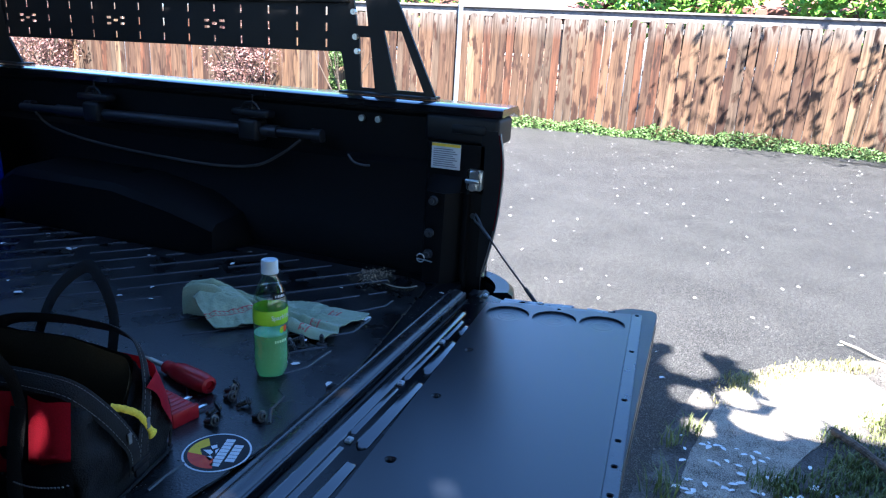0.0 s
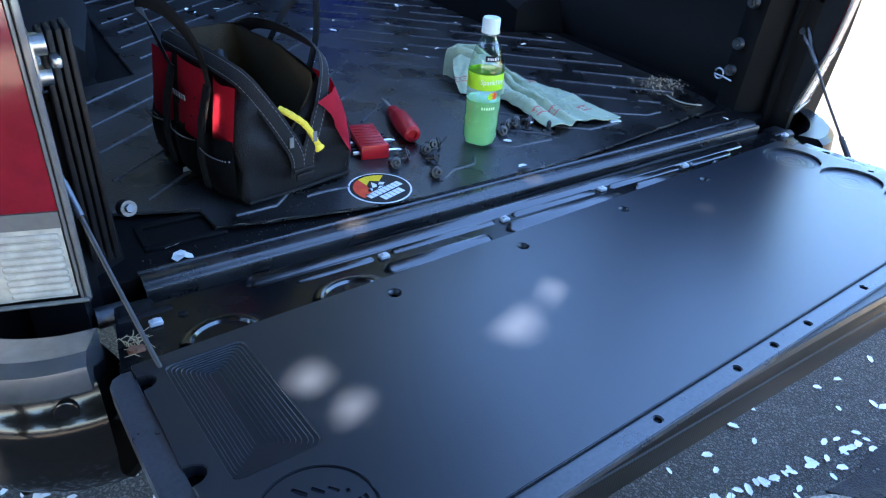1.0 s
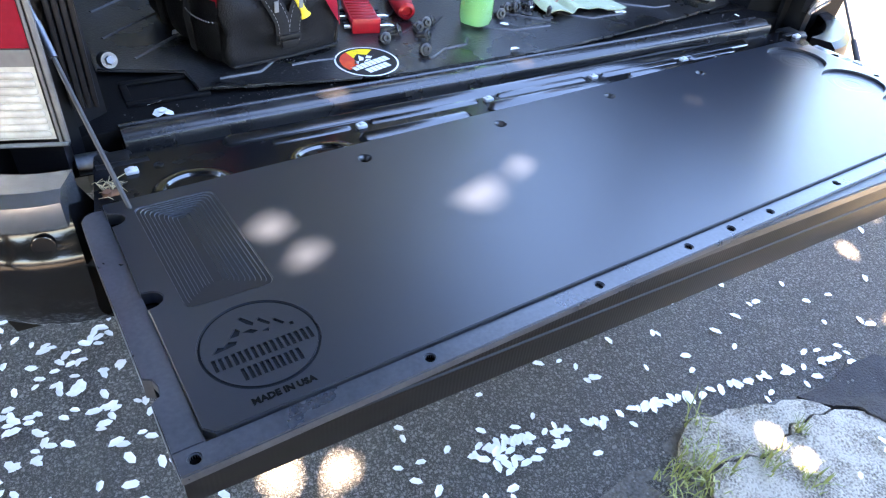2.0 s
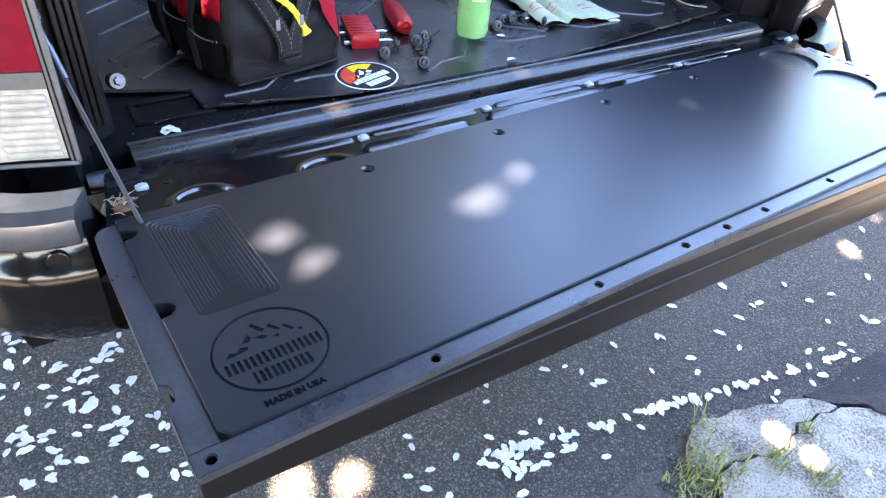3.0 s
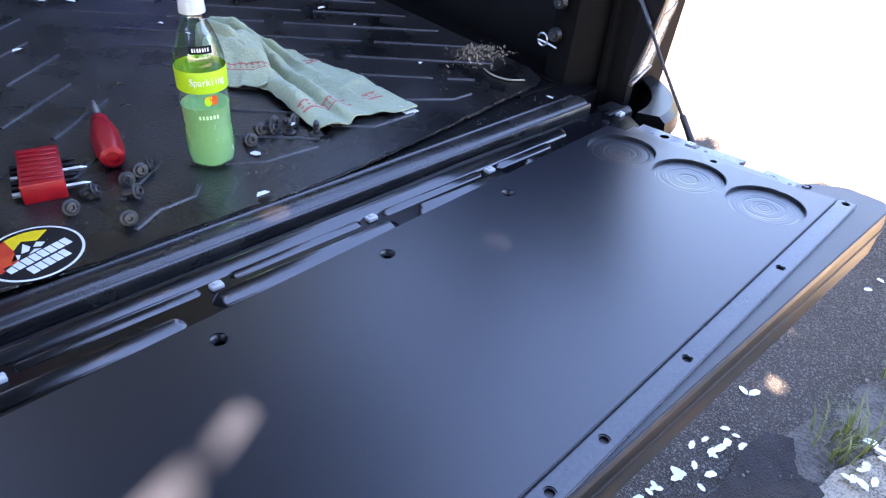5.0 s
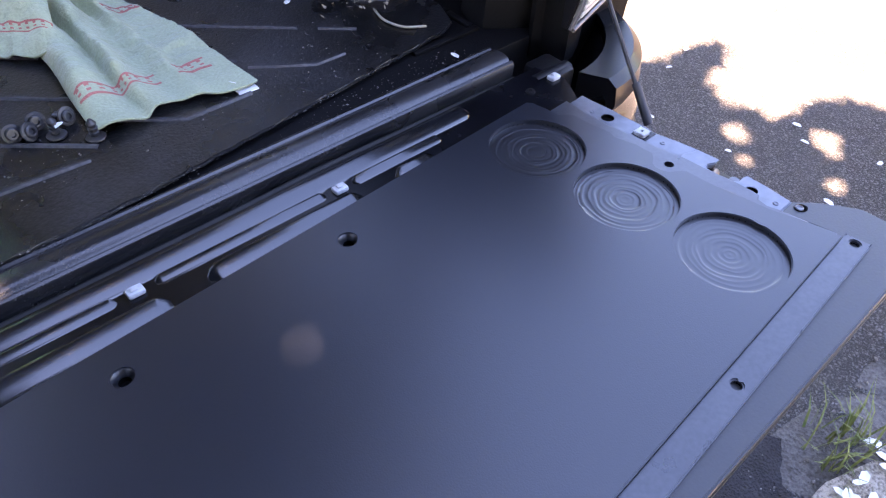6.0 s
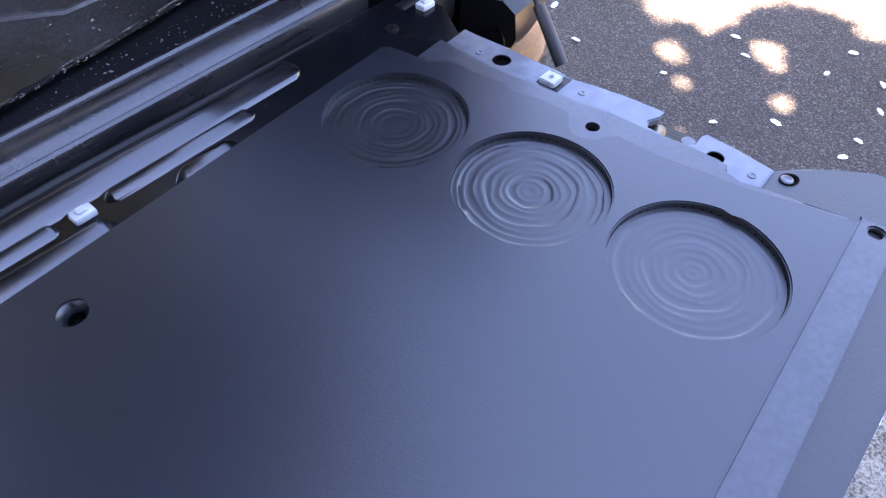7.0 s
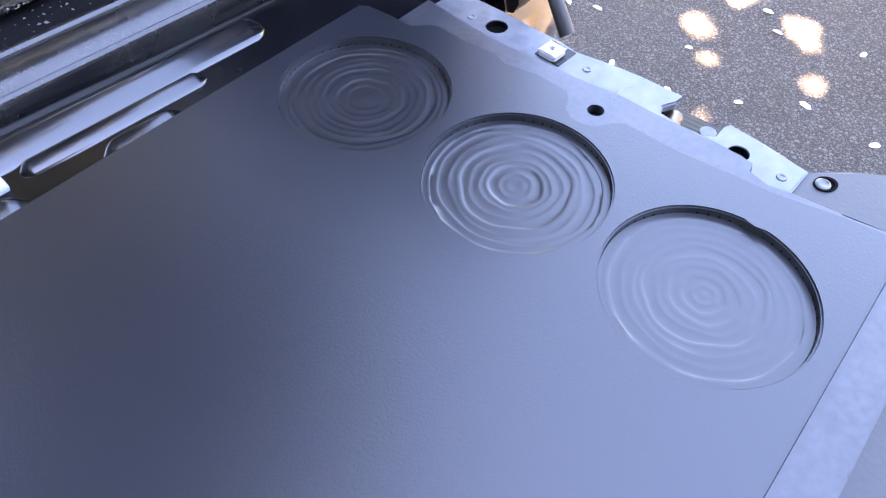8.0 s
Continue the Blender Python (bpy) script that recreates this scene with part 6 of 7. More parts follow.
BACK_L = curve([(0.296, 0.640, 0), (0.312, 0.575, 0), (0.322, 0.505, 0), (0.322, 0.435, 0), (0.316, 0.370, 0), (0.313, 0.303, 0)], 8)
BACK_R = curve([(0.362, 0.668, 0), (0.424, 0.598, 0), (0.458, 0.520, 0), (0.472, 0.450, 0), (0.480, 0.370, 0), (0.487, 0.288, 0)], 8)


def along(line, s):
    f = max(0.0, min(1.0, s)) * (len(line) - 1)
    i = min(int(f), len(line) - 2)
    return line[i].lerp(line[i + 1], f - i)


def swell(x, w):
    return 0.5 + 0.5 * math.cos(math.pi * max(-1.0, min(1.0, x / w)))


def towel_body(s, t):
    """The long part of the cloth: s from its crumpled back to the hem, t across -1..1."""
    sway = 0.10 * math.sin(5.5 * s + 0.6)
    p = along(BACK_L, s).lerp(along(BACK_R, s), (t + 1) / 2)
    height = 0.032 * swell(s - 0.10, 0.40) + 0.025 + 0.004 * math.sin(9 * s)
    z = height * (1.0 * swell(t + 0.74 - sway * 0.4, 0.30) + 0.85 * swell(t + 0.18 - sway, 0.30) + (0.55 - 0.25 * s) * swell(t - 0.36 - sway, 0.30))
    z += 0.016 * swell(s - 0.12, 0.30) * (1 - t * t) + 0.0030 * (1 + math.sin(14 * s + 5 * t)) * max(0, t - 0.1)
    z += 0.0060 * noise.noise(Vector((p.x * 38, p.y * 38, 3))) + 0.002 * noise.noise(Vector((p.x * 90, p.y * 90, 3))) + 0.0010 * noise.noise(Vector((p.x * 170, p.y * 170, 6)))
    hem = max(0.0, (s - 0.86) / 0.14)
    z *= 1 - 0.72 * swell(s - 1.0, 0.34)
    p = p + Vector((0.004 * math.sin(9 * t), 0.006 * hem * math.sin(4.5 * t + 1.2), 0))
    return Vector((p.x, p.y, MZ + 0.0065 + max(0.0, z)))


def towel_flap(s, t):
    """The flap that falls over to one side: s from the crest down to its hem, t along the hem."""
    top = Vector((0.310, 0.628, 0)).lerp(Vector((0.370, 0.560, 0)), (t + 1) / 2)
    low = Vector((0.264, 0.528, 0)).lerp(Vector((0.336, 0.450, 0)), (t + 1) / 2)
    p = top.lerp(low, s)
    z = 0.058 * math.cos(s * math.pi / 2) ** 1.3 * (1 - 0.25 * t * t) + 0.012 * swell(t - 0.75, 0.5) * s + 0.006 * math.sin(t * 5 + 2 * s) * s * (1 - s)
    z += 0.0075 * noise.noise(Vector((p.x * 34, p.y * 34, 9))) + 0.003 * noise.noise(Vector((p.x * 80, p.y * 80, 2)))
    return Vector((p.x - 0.010 * math.sin(s * math.pi) * (1 - t) / 2, p.y, MZ + 0.0065 + max(0.0, z)))


bm = bmesh.new()
for shape, NS, NT, stripes in ((towel_body, 120, 96, ((98, 103, 4, 50), (98, 103, 62, 84), (44, 48, 70, 94))), (towel_flap, 64, 56, ((40, 45, 0, 56),))):
    g = [[bm.verts.new(shape(i / NS, -1 + 2 * j / NT)) for j in range(NT + 1)] for i in range(NS + 1)]
    for i in range(NS):
        for j in range(NT):
            f = bm.faces.new((g[i][j], g[i][j + 1], g[i + 1][j + 1], g[i + 1][j]))
            for a, b, j0, j1 in stripes:
                if j0 <= j < j1 and (i in (a, b) or (a < i < b and j % 5 < 2 and i % 2)):
                    f.material_index = 1
cloth = part("towel_cloth", bm, TOWEL, towel)
cloth.data.materials.append(STRIPE)
thick = cloth.modifiers.new("thickness", 'SOLIDIFY')
thick.thickness, thick.offset = 0.0022, 0.0
bm = bmesh.new()
box(bm, 0.462, 0.486, 0.278, 0.296, MZ + 0.0005, MZ + 0.0022, 0.0005, 1)
part("towel_tag", bm, WHITE, towel, "small white sewn tag")

# -- screwdriver and its bits --
driver = thing("screwdriver", (0.08, 0.43, MZ), "red-handled multi-bit screwdriver lying on the mat", "screwdriver")
a, b = Vector((0.089, 0.552, MZ + 0.012)), Vector((0.046, 0.365, MZ + 0.017))
d = (b - a).normalized()
q = Matrix.Translation(a) @ d.to_track_quat('Z', 'Y').to_matrix().to_4x4()
bm = bmesh.new()
lathe(bm, [(0.0, 0.066), (0.008, 0.066), (0.0115, 0.070), (0.0125, 0.082), (0.0118, 0.090), (0.0150, 0.098), (0.0175, 0.115), (0.0178, 0.150), (0.0170, 0.175), (0.0145, 0.190), (0.009, 0.1925), (0.0085, 0.186), (0.0, 0.186)], 30,
      ripple=lambda t, i: 1 + (0.04 * math.cos(6 * t) if 5 < i < 9 else 0))
part("handle", bm, RED_PLASTIC, driver, "red plastic grip", m=q)
bm = bmesh.new()
lathe(bm, [(0.0, 0.0), (0.0022, 0.0), (0.0034, 0.012), (0.0034, 0.02), (0.0048, 0.021), (0.0048, 0.069), (0.0, 0.069)], 12)
part("shaft", bm, STEEL, driver, "steel bit and shaft", m=q)
holder = thing("bit_holder", (0.0, 0.42, MZ), "red plastic bit holder with steel screwdriver bits", "bit holder")
HM = Matrix.Translation((-0.033, 0.387, MZ)) @ pose(0, 0, 0, 0, 0, -13)
bm = bmesh.new()
box(bm, -0.024, 0.024, -0.050, 0.050, 0.010, 0.022, 0.002)
box(bm, -0.024, 0.024, -0.052, -0.044, 0.0003, 0.026, 0.002)
hb = part("holder_body", bm, RED_PLASTIC, holder, m=HM)
for k in range(7):
    bm = bmesh.new()
    box(bm, -0.021, 0.021, -0.036 + k * 0.012, -0.032 + k * 0.012, 0.0215, 0.0235, 0.0008, 1)
    part("holder_ridge", bm, RED_PLASTIC, hb, m=HM)
for k in range(6):
    bm = bmesh.new()
    y = -0.036 + k * 0.0135
    x1 = 0.032 + 0.012 * (k in (0, 3))
    rod(bm, (-0.034, y, 0.0066), (x1, y, 0.0066), 0.0034, seg=6)
    rod(bm, (x1, y, 0.0066), (x1 + 0.007, y, 0.0066), 0.0032, 0.001, 6)
    part("bit", bm, STEEL if k % 3 == 0 else TRIM, holder, "steel screwdriver bit", m=HM)

# -- push rivets: black plastic, lying in two little heaps --
RIVET = mat("rivet_plastic", (0.030, 0.030, 0.032), 0.34, scale=300, vary=0.35, bump=0.1, spec=0.6)


def push_rivet():
    r = thing("push_rivet", (0, 0, 0), "small black plastic push rivet lying on the mat", "push rivet", "rivets from the tailgate")
    bm = bmesh.new()
    lathe(bm, [(0.0, -0.0005), (0.0028, -0.0005), (0.0032, -0.0036), (0.0052, -0.0036), (0.0064, -0.0026), (0.0068, -0.0004), (0.0095, 0.0), (0.0102, 0.0010), (0.0097, 0.0022), (0.0060, 0.0030), (0.0, 0.0030)], 22)
    part("rivet_head", bm, RIVET, r)
    bm = bmesh.new()
    lathe(bm, [(0.0045, 0.0042), (0.0052, 0.008), (0.0042, 0.0085), (0.0052, 0.013), (0.0042, 0.0135), (0.0050, 0.018), (0.0018, 0.0225), (0.0, 0.0225)], 14)
    part("rivet_shank", bm, RIVET, r)
    return r


rivet = push_rivet()
rr = random.Random(8)
spots = [(-0.031, 0.292), (0.005, 0.315), (0.012, 0.234), (0.043, 0.283), (0.043, 0.316), (0.065, 0.328), (0.082, 0.337), (0.218, 0.324), (0.262, 0.338), (0.282, 0.330), (0.300, 0.342), (0.272, 0.352), (0.311, 0.303), (0.247, 0.345)]
for i, (x, y) in enumerate(spots):
    m = Matrix.Translation((x, y, MZ + 0.0102)) @ pose(0, 0, 0, 0, 0, rr.uniform(165, 245)) @ pose(0, 0, 0, 108, 0, 0)
    if i in (9, 12):
        m = Matrix.Translation((x, y, MZ + 0.0006)) @ pose(0, 0, 0, 0, 0, rr.uniform(0, 360))
    if i == 0:
        rivet.matrix_basis = m
    else:
        copy_thing(rivet, m)

# -- round sticker on the mat --
SM = Matrix.Translation((-0.088, 0.243, MZ + 0.0006)) @ pose(0, 0, 0, 0, 0, 17) @ Matrix.Diagonal((0.91, 0.91, 1, 1))
sticker = thing("round_sticker", (-0.088, 0.243, MZ), "round glossy sticker with red and yellow sky over a dark peak", "sticker")
SR = 0.055


def disc(pts, z, material, name, label=""):
    bm = bmesh.new()
    fan(bm, pts, z)
    r = bmesh.ops.extrude_face_region(bm, geom=bm.faces[:])
    for v in r["geom"]:
        if isinstance(v, bmesh.types.BMVert):
            v.co.z += 0.0002
    return part(name, bm, material, sticker, label, m=SM, smooth=False)


disc(ring(0, 0, SR, 48), 0.0, WHITE, "sticker_rim", "white rim")
disc(ring(0, 0, SR - 0.0032, 48), 0.0003, STICKER_BLACK, "sticker_face", "black face")
sky_a = [(0.046 * math.cos(a), 0.046 * math.sin(a)) for a in np.linspace(radians(100), radians(192), 14)]
disc(sky_a + [(-0.020, -0.002), (-0.012, 0.020)], 0.0006, STICKER_RED, "red_sky", "red sky")
sky_b = [(0.046 * math.cos(a), 0.046 * math.sin(a)) for a in np.linspace(radians(38), radians(100), 12)]
disc(sky_b + [(-0.012, 0.020), (0.004, 0.030), (0.016, 0.018)], 0.0006, STICKER_YELLOW, "yellow_sky", "yellow sky")
for pts in ([(-0.026, 0.002), (-0.016, 0.012), (-0.012, 0.006), (-0.018, 0.000)], [(-0.010, 0.008), (0.002, 0.024), (0.004, 0.012), (-0.002, 0.006)], [(0.006, 0.010), (0.014, 0.016), (0.020, 0.008), (0.012, 0.004)], [(-0.006, 0.000), (0.004, 0.005), (0.010, 0.000)]):
    disc(pts, 0.0006, WHITE, "snow_patch")
for y, n in ((-0.010, 8), (-0.029, 5)):
    for k in range(n):
        x = (k - (n - 1) / 2) * 0.0098
        disc([(x - 0.0042, y - 0.0075), (x + 0.0042, y - 0.0075), (x + 0.0042, y + 0.0075), (x - 0.0042, y + 0.0075)], 0.0006, WHITE, "name_bar")

# -- blue water container against the front wall --
jug = thing("water_container", (0.618, 1.85, MZ), "blue plastic water container with white caps against the front wall", "container")
JM = Matrix.Translation((0.618, 1.850, MZ)) @ pose(0, 0, 0, 0, 0, 2)
bm = bmesh.new()
box(bm, -0.135, 0.135, -0.105, 0.095, 0.002, 0.325, 0.03, 4)
for v in bm.verts:
    if v.co.z > 0.26:
        v.co.x *= 0.96
        v.co.y *= 0.96
bmesh.ops.subdivide_edges(bm, edges=[e for e in bm.edges if e.calc_length() > 0.1], cuts=5, use_grid_fill=True)
for v in bm.verts:                           # pressed side panels and a hollow under the grip
    if abs(v.co.x) < 0.09 and v.co.y < -0.10 and 0.05 < v.co.z < 0.26:
        v.co.y += 0.008
    if abs(v.co.y) < 0.08 and abs(v.co.x) > 0.128 and 0.05 < v.co.z < 0.26:
        v.co.x *= 0.95
    if v.co.z > 0.315 and abs(v.co.x) < 0.075:
        v.co.z -= 0.035
part("container_body", bm, BLUE, jug, m=JM)
bm = bmesh.new()
sweep(bm, curve([(-0.075, 0.0, 0.310), (-0.055, 0, 0.338), (0.0, 0, 0.348), (0.04, 0, 0.338), (0.058, 0, 0.305)], 6), 0.015, 12, 0.8, up=(0, 1, 0))
part("grip", bm, BLUE, jug, "moulded blue grip", m=JM)
bm = bmesh.new()
lathe(bm, [(0.030, 0.318), (0.036, 0.320), (0.036, 0.343), (0.033, 0.348), (0, 0.348)], 26, m=Matrix.Translation((0.085, -0.04, 0)), ripple=lambda a, i: 1 + (0.03 * math.cos(16 * a) if i in (1, 2) else 0))
part("screw_cap", bm, WHITE, jug, "white screw cap", m=JM)
bm = bmesh.new()
lathe(bm, [(0.018, 0.318), (0.021, 0.320), (0.020, 0.338), (0, 0.340)], 20, m=Matrix.Translation((-0.110, -0.06, 0)))
part("vent_cap", bm, WHITE, jug, "small white vent cap", m=JM)
bm = bmesh.new()
sweep(bm, curve([(-0.12, 1.94, 1.175), (0.15, 1.92, 1.165), (0.38, 1.88, 1.158), (0.5, 1.85, 1.152), (0.62, 1.84, 1.153), (0.70, 1.84, 1.152)], 8), 0.004)
tagged(part("bungee_cord", bm, mat("red_cord", (0.30, 0.02, 0.02), 0.7, bump=0.3)), "thin red cord stretched over the container", "cord")

# -- petals and leaf litter in the bed --
r = random.Random(31)
bed_petals = [(-0.405, 0.235, FZ), (-0.324, 0.418, MZ), (0.396, 1.069, MZ), (0.534, 1.226, MZ), (0.640, 0.776, MZ), (0.638, 0.655, MZ), (0.75, 0.80, MZ), (0.164, 0.200, FZ + 0.012), (0.326, 0.639, MZ), (0.287, 0.326, MZ + 0.012), (0.180, 1.079, MZ), (0.705, 0.192, FZ + 0.012),
              (0.460, 0.296, MZ + 0.003), (-0.05, 1.1, MZ), (0.02, 1.35, MZ), (0.25, 1.5, MZ), (0.47, 1.42, MZ), (-0.2, 0.95, MZ), (0.58, 1.38, MZ), (0.62, 0.43, MZ), (0.21, 0.30, MZ)]
for i in range(22):
    bed_petals.append((r.uniform(-0.25, 0.64), r.uniform(0.65, 1.55), MZ))


def petal_field(name, places, size, label, seed):
    r = random.Random(seed)
    vs, fs = [], []
    for x, y, z in places:
        s, a = size * r.uniform(0.7, 1.25), r.uniform(0, 6.283)
        c, d = Vector((math.cos(a), math.sin(a), r.uniform(-0.15, 0.15))), Vector((-math.sin(a), math.cos(a), r.uniform(-0.15, 0.15)))
        o = Vector((x, y, z + 0.0015))
        k = len(vs)
        cup = s * r.uniform(0.1, 0.3)
        vs += [o - c * s, o - c * 0.50 * s + d * s * 0.48 + Vector((0, 0, cup)), o + c * 0.5 * s + d * 0.46 * s + Vector((0, 0, cup)), o + c * s + Vector((0, 0, cup * 0.6)),
               o + c * 0.5 * s - d * 0.46 * s + Vector((0, 0, cup)), o - c * 0.50 * s - d * 0.48 * s + Vector((0, 0, cup)), o + Vector((0, 0, 0.0005))]
        fs += [(k + i, k + (i + 1) % 6, k + 6) for i in range(6)]
    return tagged(new(name, raw(name, vs, fs, PETAL, True)), label, "petals", kind="stuff")


petal_field("bed_petals", bed_petals, 0.0085, "white fallen petals scattered in the truck bed", 15)
vs, fs = [], []
for i in range(420):                         # a little heap of dry litter in the corner
    x, y = 0.745 + r.gauss(0, 0.028), 0.40 + r.gauss(0, 0.022)
    h = max(0, 0.016 - 0.25 * math.hypot(x - 0.745, y - 0.40))
    o = Vector((x, y, MZ + 0.001 + h * r.random()))
    a = Vector((r.gauss(0, 1), r.gauss(0, 1), r.gauss(0, 0.4))).normalized() * r.uniform(0.002, 0.007)
    b = a.cross(Vector((0, 0.3, 1))).normalized() * r.uniform(0.0008, 0.003)
    k = len(vs)
    vs += [o - a, o - b, o + a, o + b]
    fs.append((k, k + 1, k + 2, k + 3))
tagged(new("leaf_litter", raw("leaf_litter", vs, fs, mat("dry_litter", (0.30, 0.245, 0.17), 0.9, scale=60, vary=0.5, bump=0.2, space="World"))), "dry pale leaf litter in the bed corner", "litter", kind="stuff")
vs, fs = [], []
for i in range(560):                         # pale dust crumbs along the tail end of the mat
    x = r.uniform(-0.3, 0.68)
    y = 0.30 + abs(r.gauss(0, 0.07)) - 0.055 if r.random() < 0.75 else r.uniform(0.26, 0.9)
    o = Vector((x, max(0.245, y), MZ + 0.0012))
    s, a = 0.0006 * r.uniform(0.5, 1.8), r.uniform(0, 3.14)
    c, d = Vector((math.cos(a), math.sin(a), 0)) * s, Vector((-math.sin(a), math.cos(a), 0)) * s * 0.6
    k = len(vs)
    vs += [o - c, o + d, o + c, o - d, o + Vector((0, 0, s))]
    fs += [(k, k + 1, k + 4), (k + 1, k + 2, k + 4), (k + 2, k + 3, k + 4), (k + 3, k, k + 4)]
tagged(new("dust_crumbs", raw("dust_crumbs", vs, fs, mat("crumb", (0.20, 0.185, 0.16), 0.9, vary=0.4, space="World"))), "pale dust crumbs strewn on the rubber mat", "dust", kind="stuff")
bm = bmesh.new()
sweep(bm, curve([(0.70, 0.345, MZ + 0.003), (0.692, 0.315, MZ + 0.003), (0.70, 0.285, MZ + 0.003), (0.725, 0.268, MZ + 0.003)], 6), 0.0016)
tagged(part("wire_offcut", bm, mat("wire", (0.3, 0.28, 0.22), 0.5, bump=0.1)), "short bent wire lying on the mat", "wire")

# -- lint, crumbs and frayed rubber along the mat's near edge --
r = random.Random(31)
vs, fs = [], []
for i in range(2300):
    if i < 1300:
        x, y, z = r.uniform(-0.34, 0.66), 0.24 + 0.55 * r.random() ** 1.8, MZ + 0.0003
    elif i < 1800:
        x, y, z = r.uniform(-0.45, 0.74), r.uniform(0.196, 0.226), FZ + 0.0003
    else:
        x, z = r.uniform(-0.33, 0.64), MZ - 0.0005 - 0.003 * r.random()
        y = mat_edge(x) - 0.0005 * r.random()
    s, a = 0.0007 * r.uniform(0.5, 1.0) / max(0.12, r.random()) ** 0.55, r.uniform(0, 6.28)
    c, d, k = math.cos(a) * s, math.sin(a) * s, len(vs)
    vs += [(x + c, y + d, z), (x - d * 0.5, y + c * 0.5, z), (x - c, y - d, z), (x + d * 0.5, y - c * 0.5, z), (x, y, z + s * 0.7)]
    fs += [(k, k + 1, k + 4), (k + 1, k + 2, k + 4), (k + 2, k + 3, k + 4), (k + 3, k, k + 4)]
tagged(new("lint", raw("lint", vs, fs, mat("pale_lint", (0.10, 0.095, 0.09), 0.95, scale=60, vary=0.7, bump=0, space="World", steps=(0.45, 0.55)))), "grey lint and crumbs scattered over the black rubber mat", "lint", kind="stuff")

# ---- fence, plants and houses beyond the driveway ----
FX = 11.75
fence = thing("wooden_fence", (FX, 2.0, GZ), "weathered brown plank fence with mixed boards", "fence")
rng = random.Random(4)


def leaf_cloud(name, count, where, size, material, parent=None, label="", category="", kind="", droop=0.3, seed=1, keep=None, group=""):
    """Many small bent leaves; where(rng) gives a place, keep(points) may refuse a leaf."""
    r = random.Random(seed)
    vs, fs = [], []
    while count > 0:
        count -= 1
        c = where(r)
        if c is None:
            continue
        s = size * r.uniform(0.6, 1.3)
        a = Vector((r.gauss(0, 1), r.gauss(0, 1), r.gauss(0, 1) * 0.6 - droop)).normalized()
        b = a.cross(Vector((r.gauss(0, 1), r.gauss(0, 1), r.gauss(0, 1)))).normalized()
        n = a.cross(b) * 0.12
        k = len(vs)
        tips = [c - a * s, c + b * s * 0.42 + n * s, c + a * s, c - b * s * 0.42 + n * s]
        if keep and not keep([c] + tips):
            continue
        vs += tips
        fs += [(k, k + 1, k + 2), (k, k + 2, k + 3)]
    me = raw(name, vs, fs, material)
    ob = new(name, me)
    PLACE[ob] = Matrix.Identity(4)
    if parent is not None:
        ob.parent = parent
        ob.matrix_parent_inverse = PLACE[parent].inverted()
    return tagged(ob, label, category, group, kind)


meshes = []
for w, h in ((0.135, 1.92), (0.14, 1.94), (0.13, 1.90), (0.142, 1.93)):
    bm = bmesh.new()
    prof = [(-w / 2, 0), (w / 2, 0), (w / 2, h - 0.03), (w / 2 - 0.025, h), (-w / 2 + 0.025, h), (-w / 2, h - 0.03)]
    prism(bm, [(a, b) for a, b in prof], -0.008, 0.008)
    me = bpy.data.meshes.new("picket")
    bm.to_mesh(me)
    bm.free()
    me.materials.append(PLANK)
    meshes.append(me)
y = -7.5
while y < 27:
    w = 0.142
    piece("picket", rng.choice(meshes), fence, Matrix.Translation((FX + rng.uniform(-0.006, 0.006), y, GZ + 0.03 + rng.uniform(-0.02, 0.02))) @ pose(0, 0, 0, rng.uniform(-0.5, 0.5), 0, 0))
    y += w + rng.uniform(0.001, 0.007)
bm = bmesh.new()
for z in (0.35, 1.05, 1.75):
    box(bm, FX + 0.012, FX + 0.05, -8, 27, GZ + z, GZ + z + 0.09, 0.004)
part("fence_rail", bm, GREY_WOOD, fence)
bm = bmesh.new()
box(bm, FX + 0.010, FX + 0.035, -8, 27, GZ + 1.93, GZ + 2.07, 0.004)
box(bm, FX - 0.03, FX + 0.07, -8, 27, GZ + 2.071, GZ + 2.105, 0.006)
part("fence_cap", bm, GREY_WOOD, fence, "grey weathered cap board")
bm = bmesh.new()
rod(bm, (FX - 0.06, 4.15, GZ), (FX - 0.06, 4.15, GZ + 2.3), 0.045, seg=14)
part("fence_post", bm, GALV, fence, "pale galvanised post")


def weeds(r):
    y = r.uniform(-7.5, 6.0)
    h = 0.20 + 0.16 * noise.noise(Vector((y * 1.3, 0.3, 0))) + 0.08 * noise.noise(Vector((y * 5, 4, 0)))
    return Vector((FX - 0.02 - abs(r.gauss(0, 0.16)), y, GZ + max(0.01, r.random() ** 1.3 * max(0.06, h) * 0.95)))


leaf_cloud("weeds", 15000, weeds, 0.030, WEED, label="bright green weeds along the fence foot", category="weeds", kind="stuff", seed=3)


def bush(at, rx, rz, name, material, label, seed):
    b = thing(name, at, label, "bush")
    r = random.Random(seed)
    for k in range(9):
        bm = bmesh.new()
        d = Vector((r.uniform(-0.5, 0.5), r.uniform(-1, 1), 1.6)).normalized()
        p = Vector(at)
        sweep(bm, [p, p + d * rz * 0.5, p + d * rz * 0.9 + Vector((0, 0.1 * r.uniform(-1, 1), 0))], [0.02, 0.012, 0.004], 6)
        part("stem", bm, BARK, b)

    def w(rr):
        d = Vector((rr.gauss(0, 1), rr.gauss(0, 1), rr.gauss(0, 1))).normalized() * rr.random() ** 0.4
        c = Vector((at[0] + d.x * 0.5 * rx, at[1] + d.y * rx, at[2] + rz * 0.58 + d.z * rz * 0.5))
        return c if noise.noise(c * 2.6) > -0.18 else None
    leaf_cloud("foliage", 5200, w, 0.035, material, b, seed=seed)
    return b


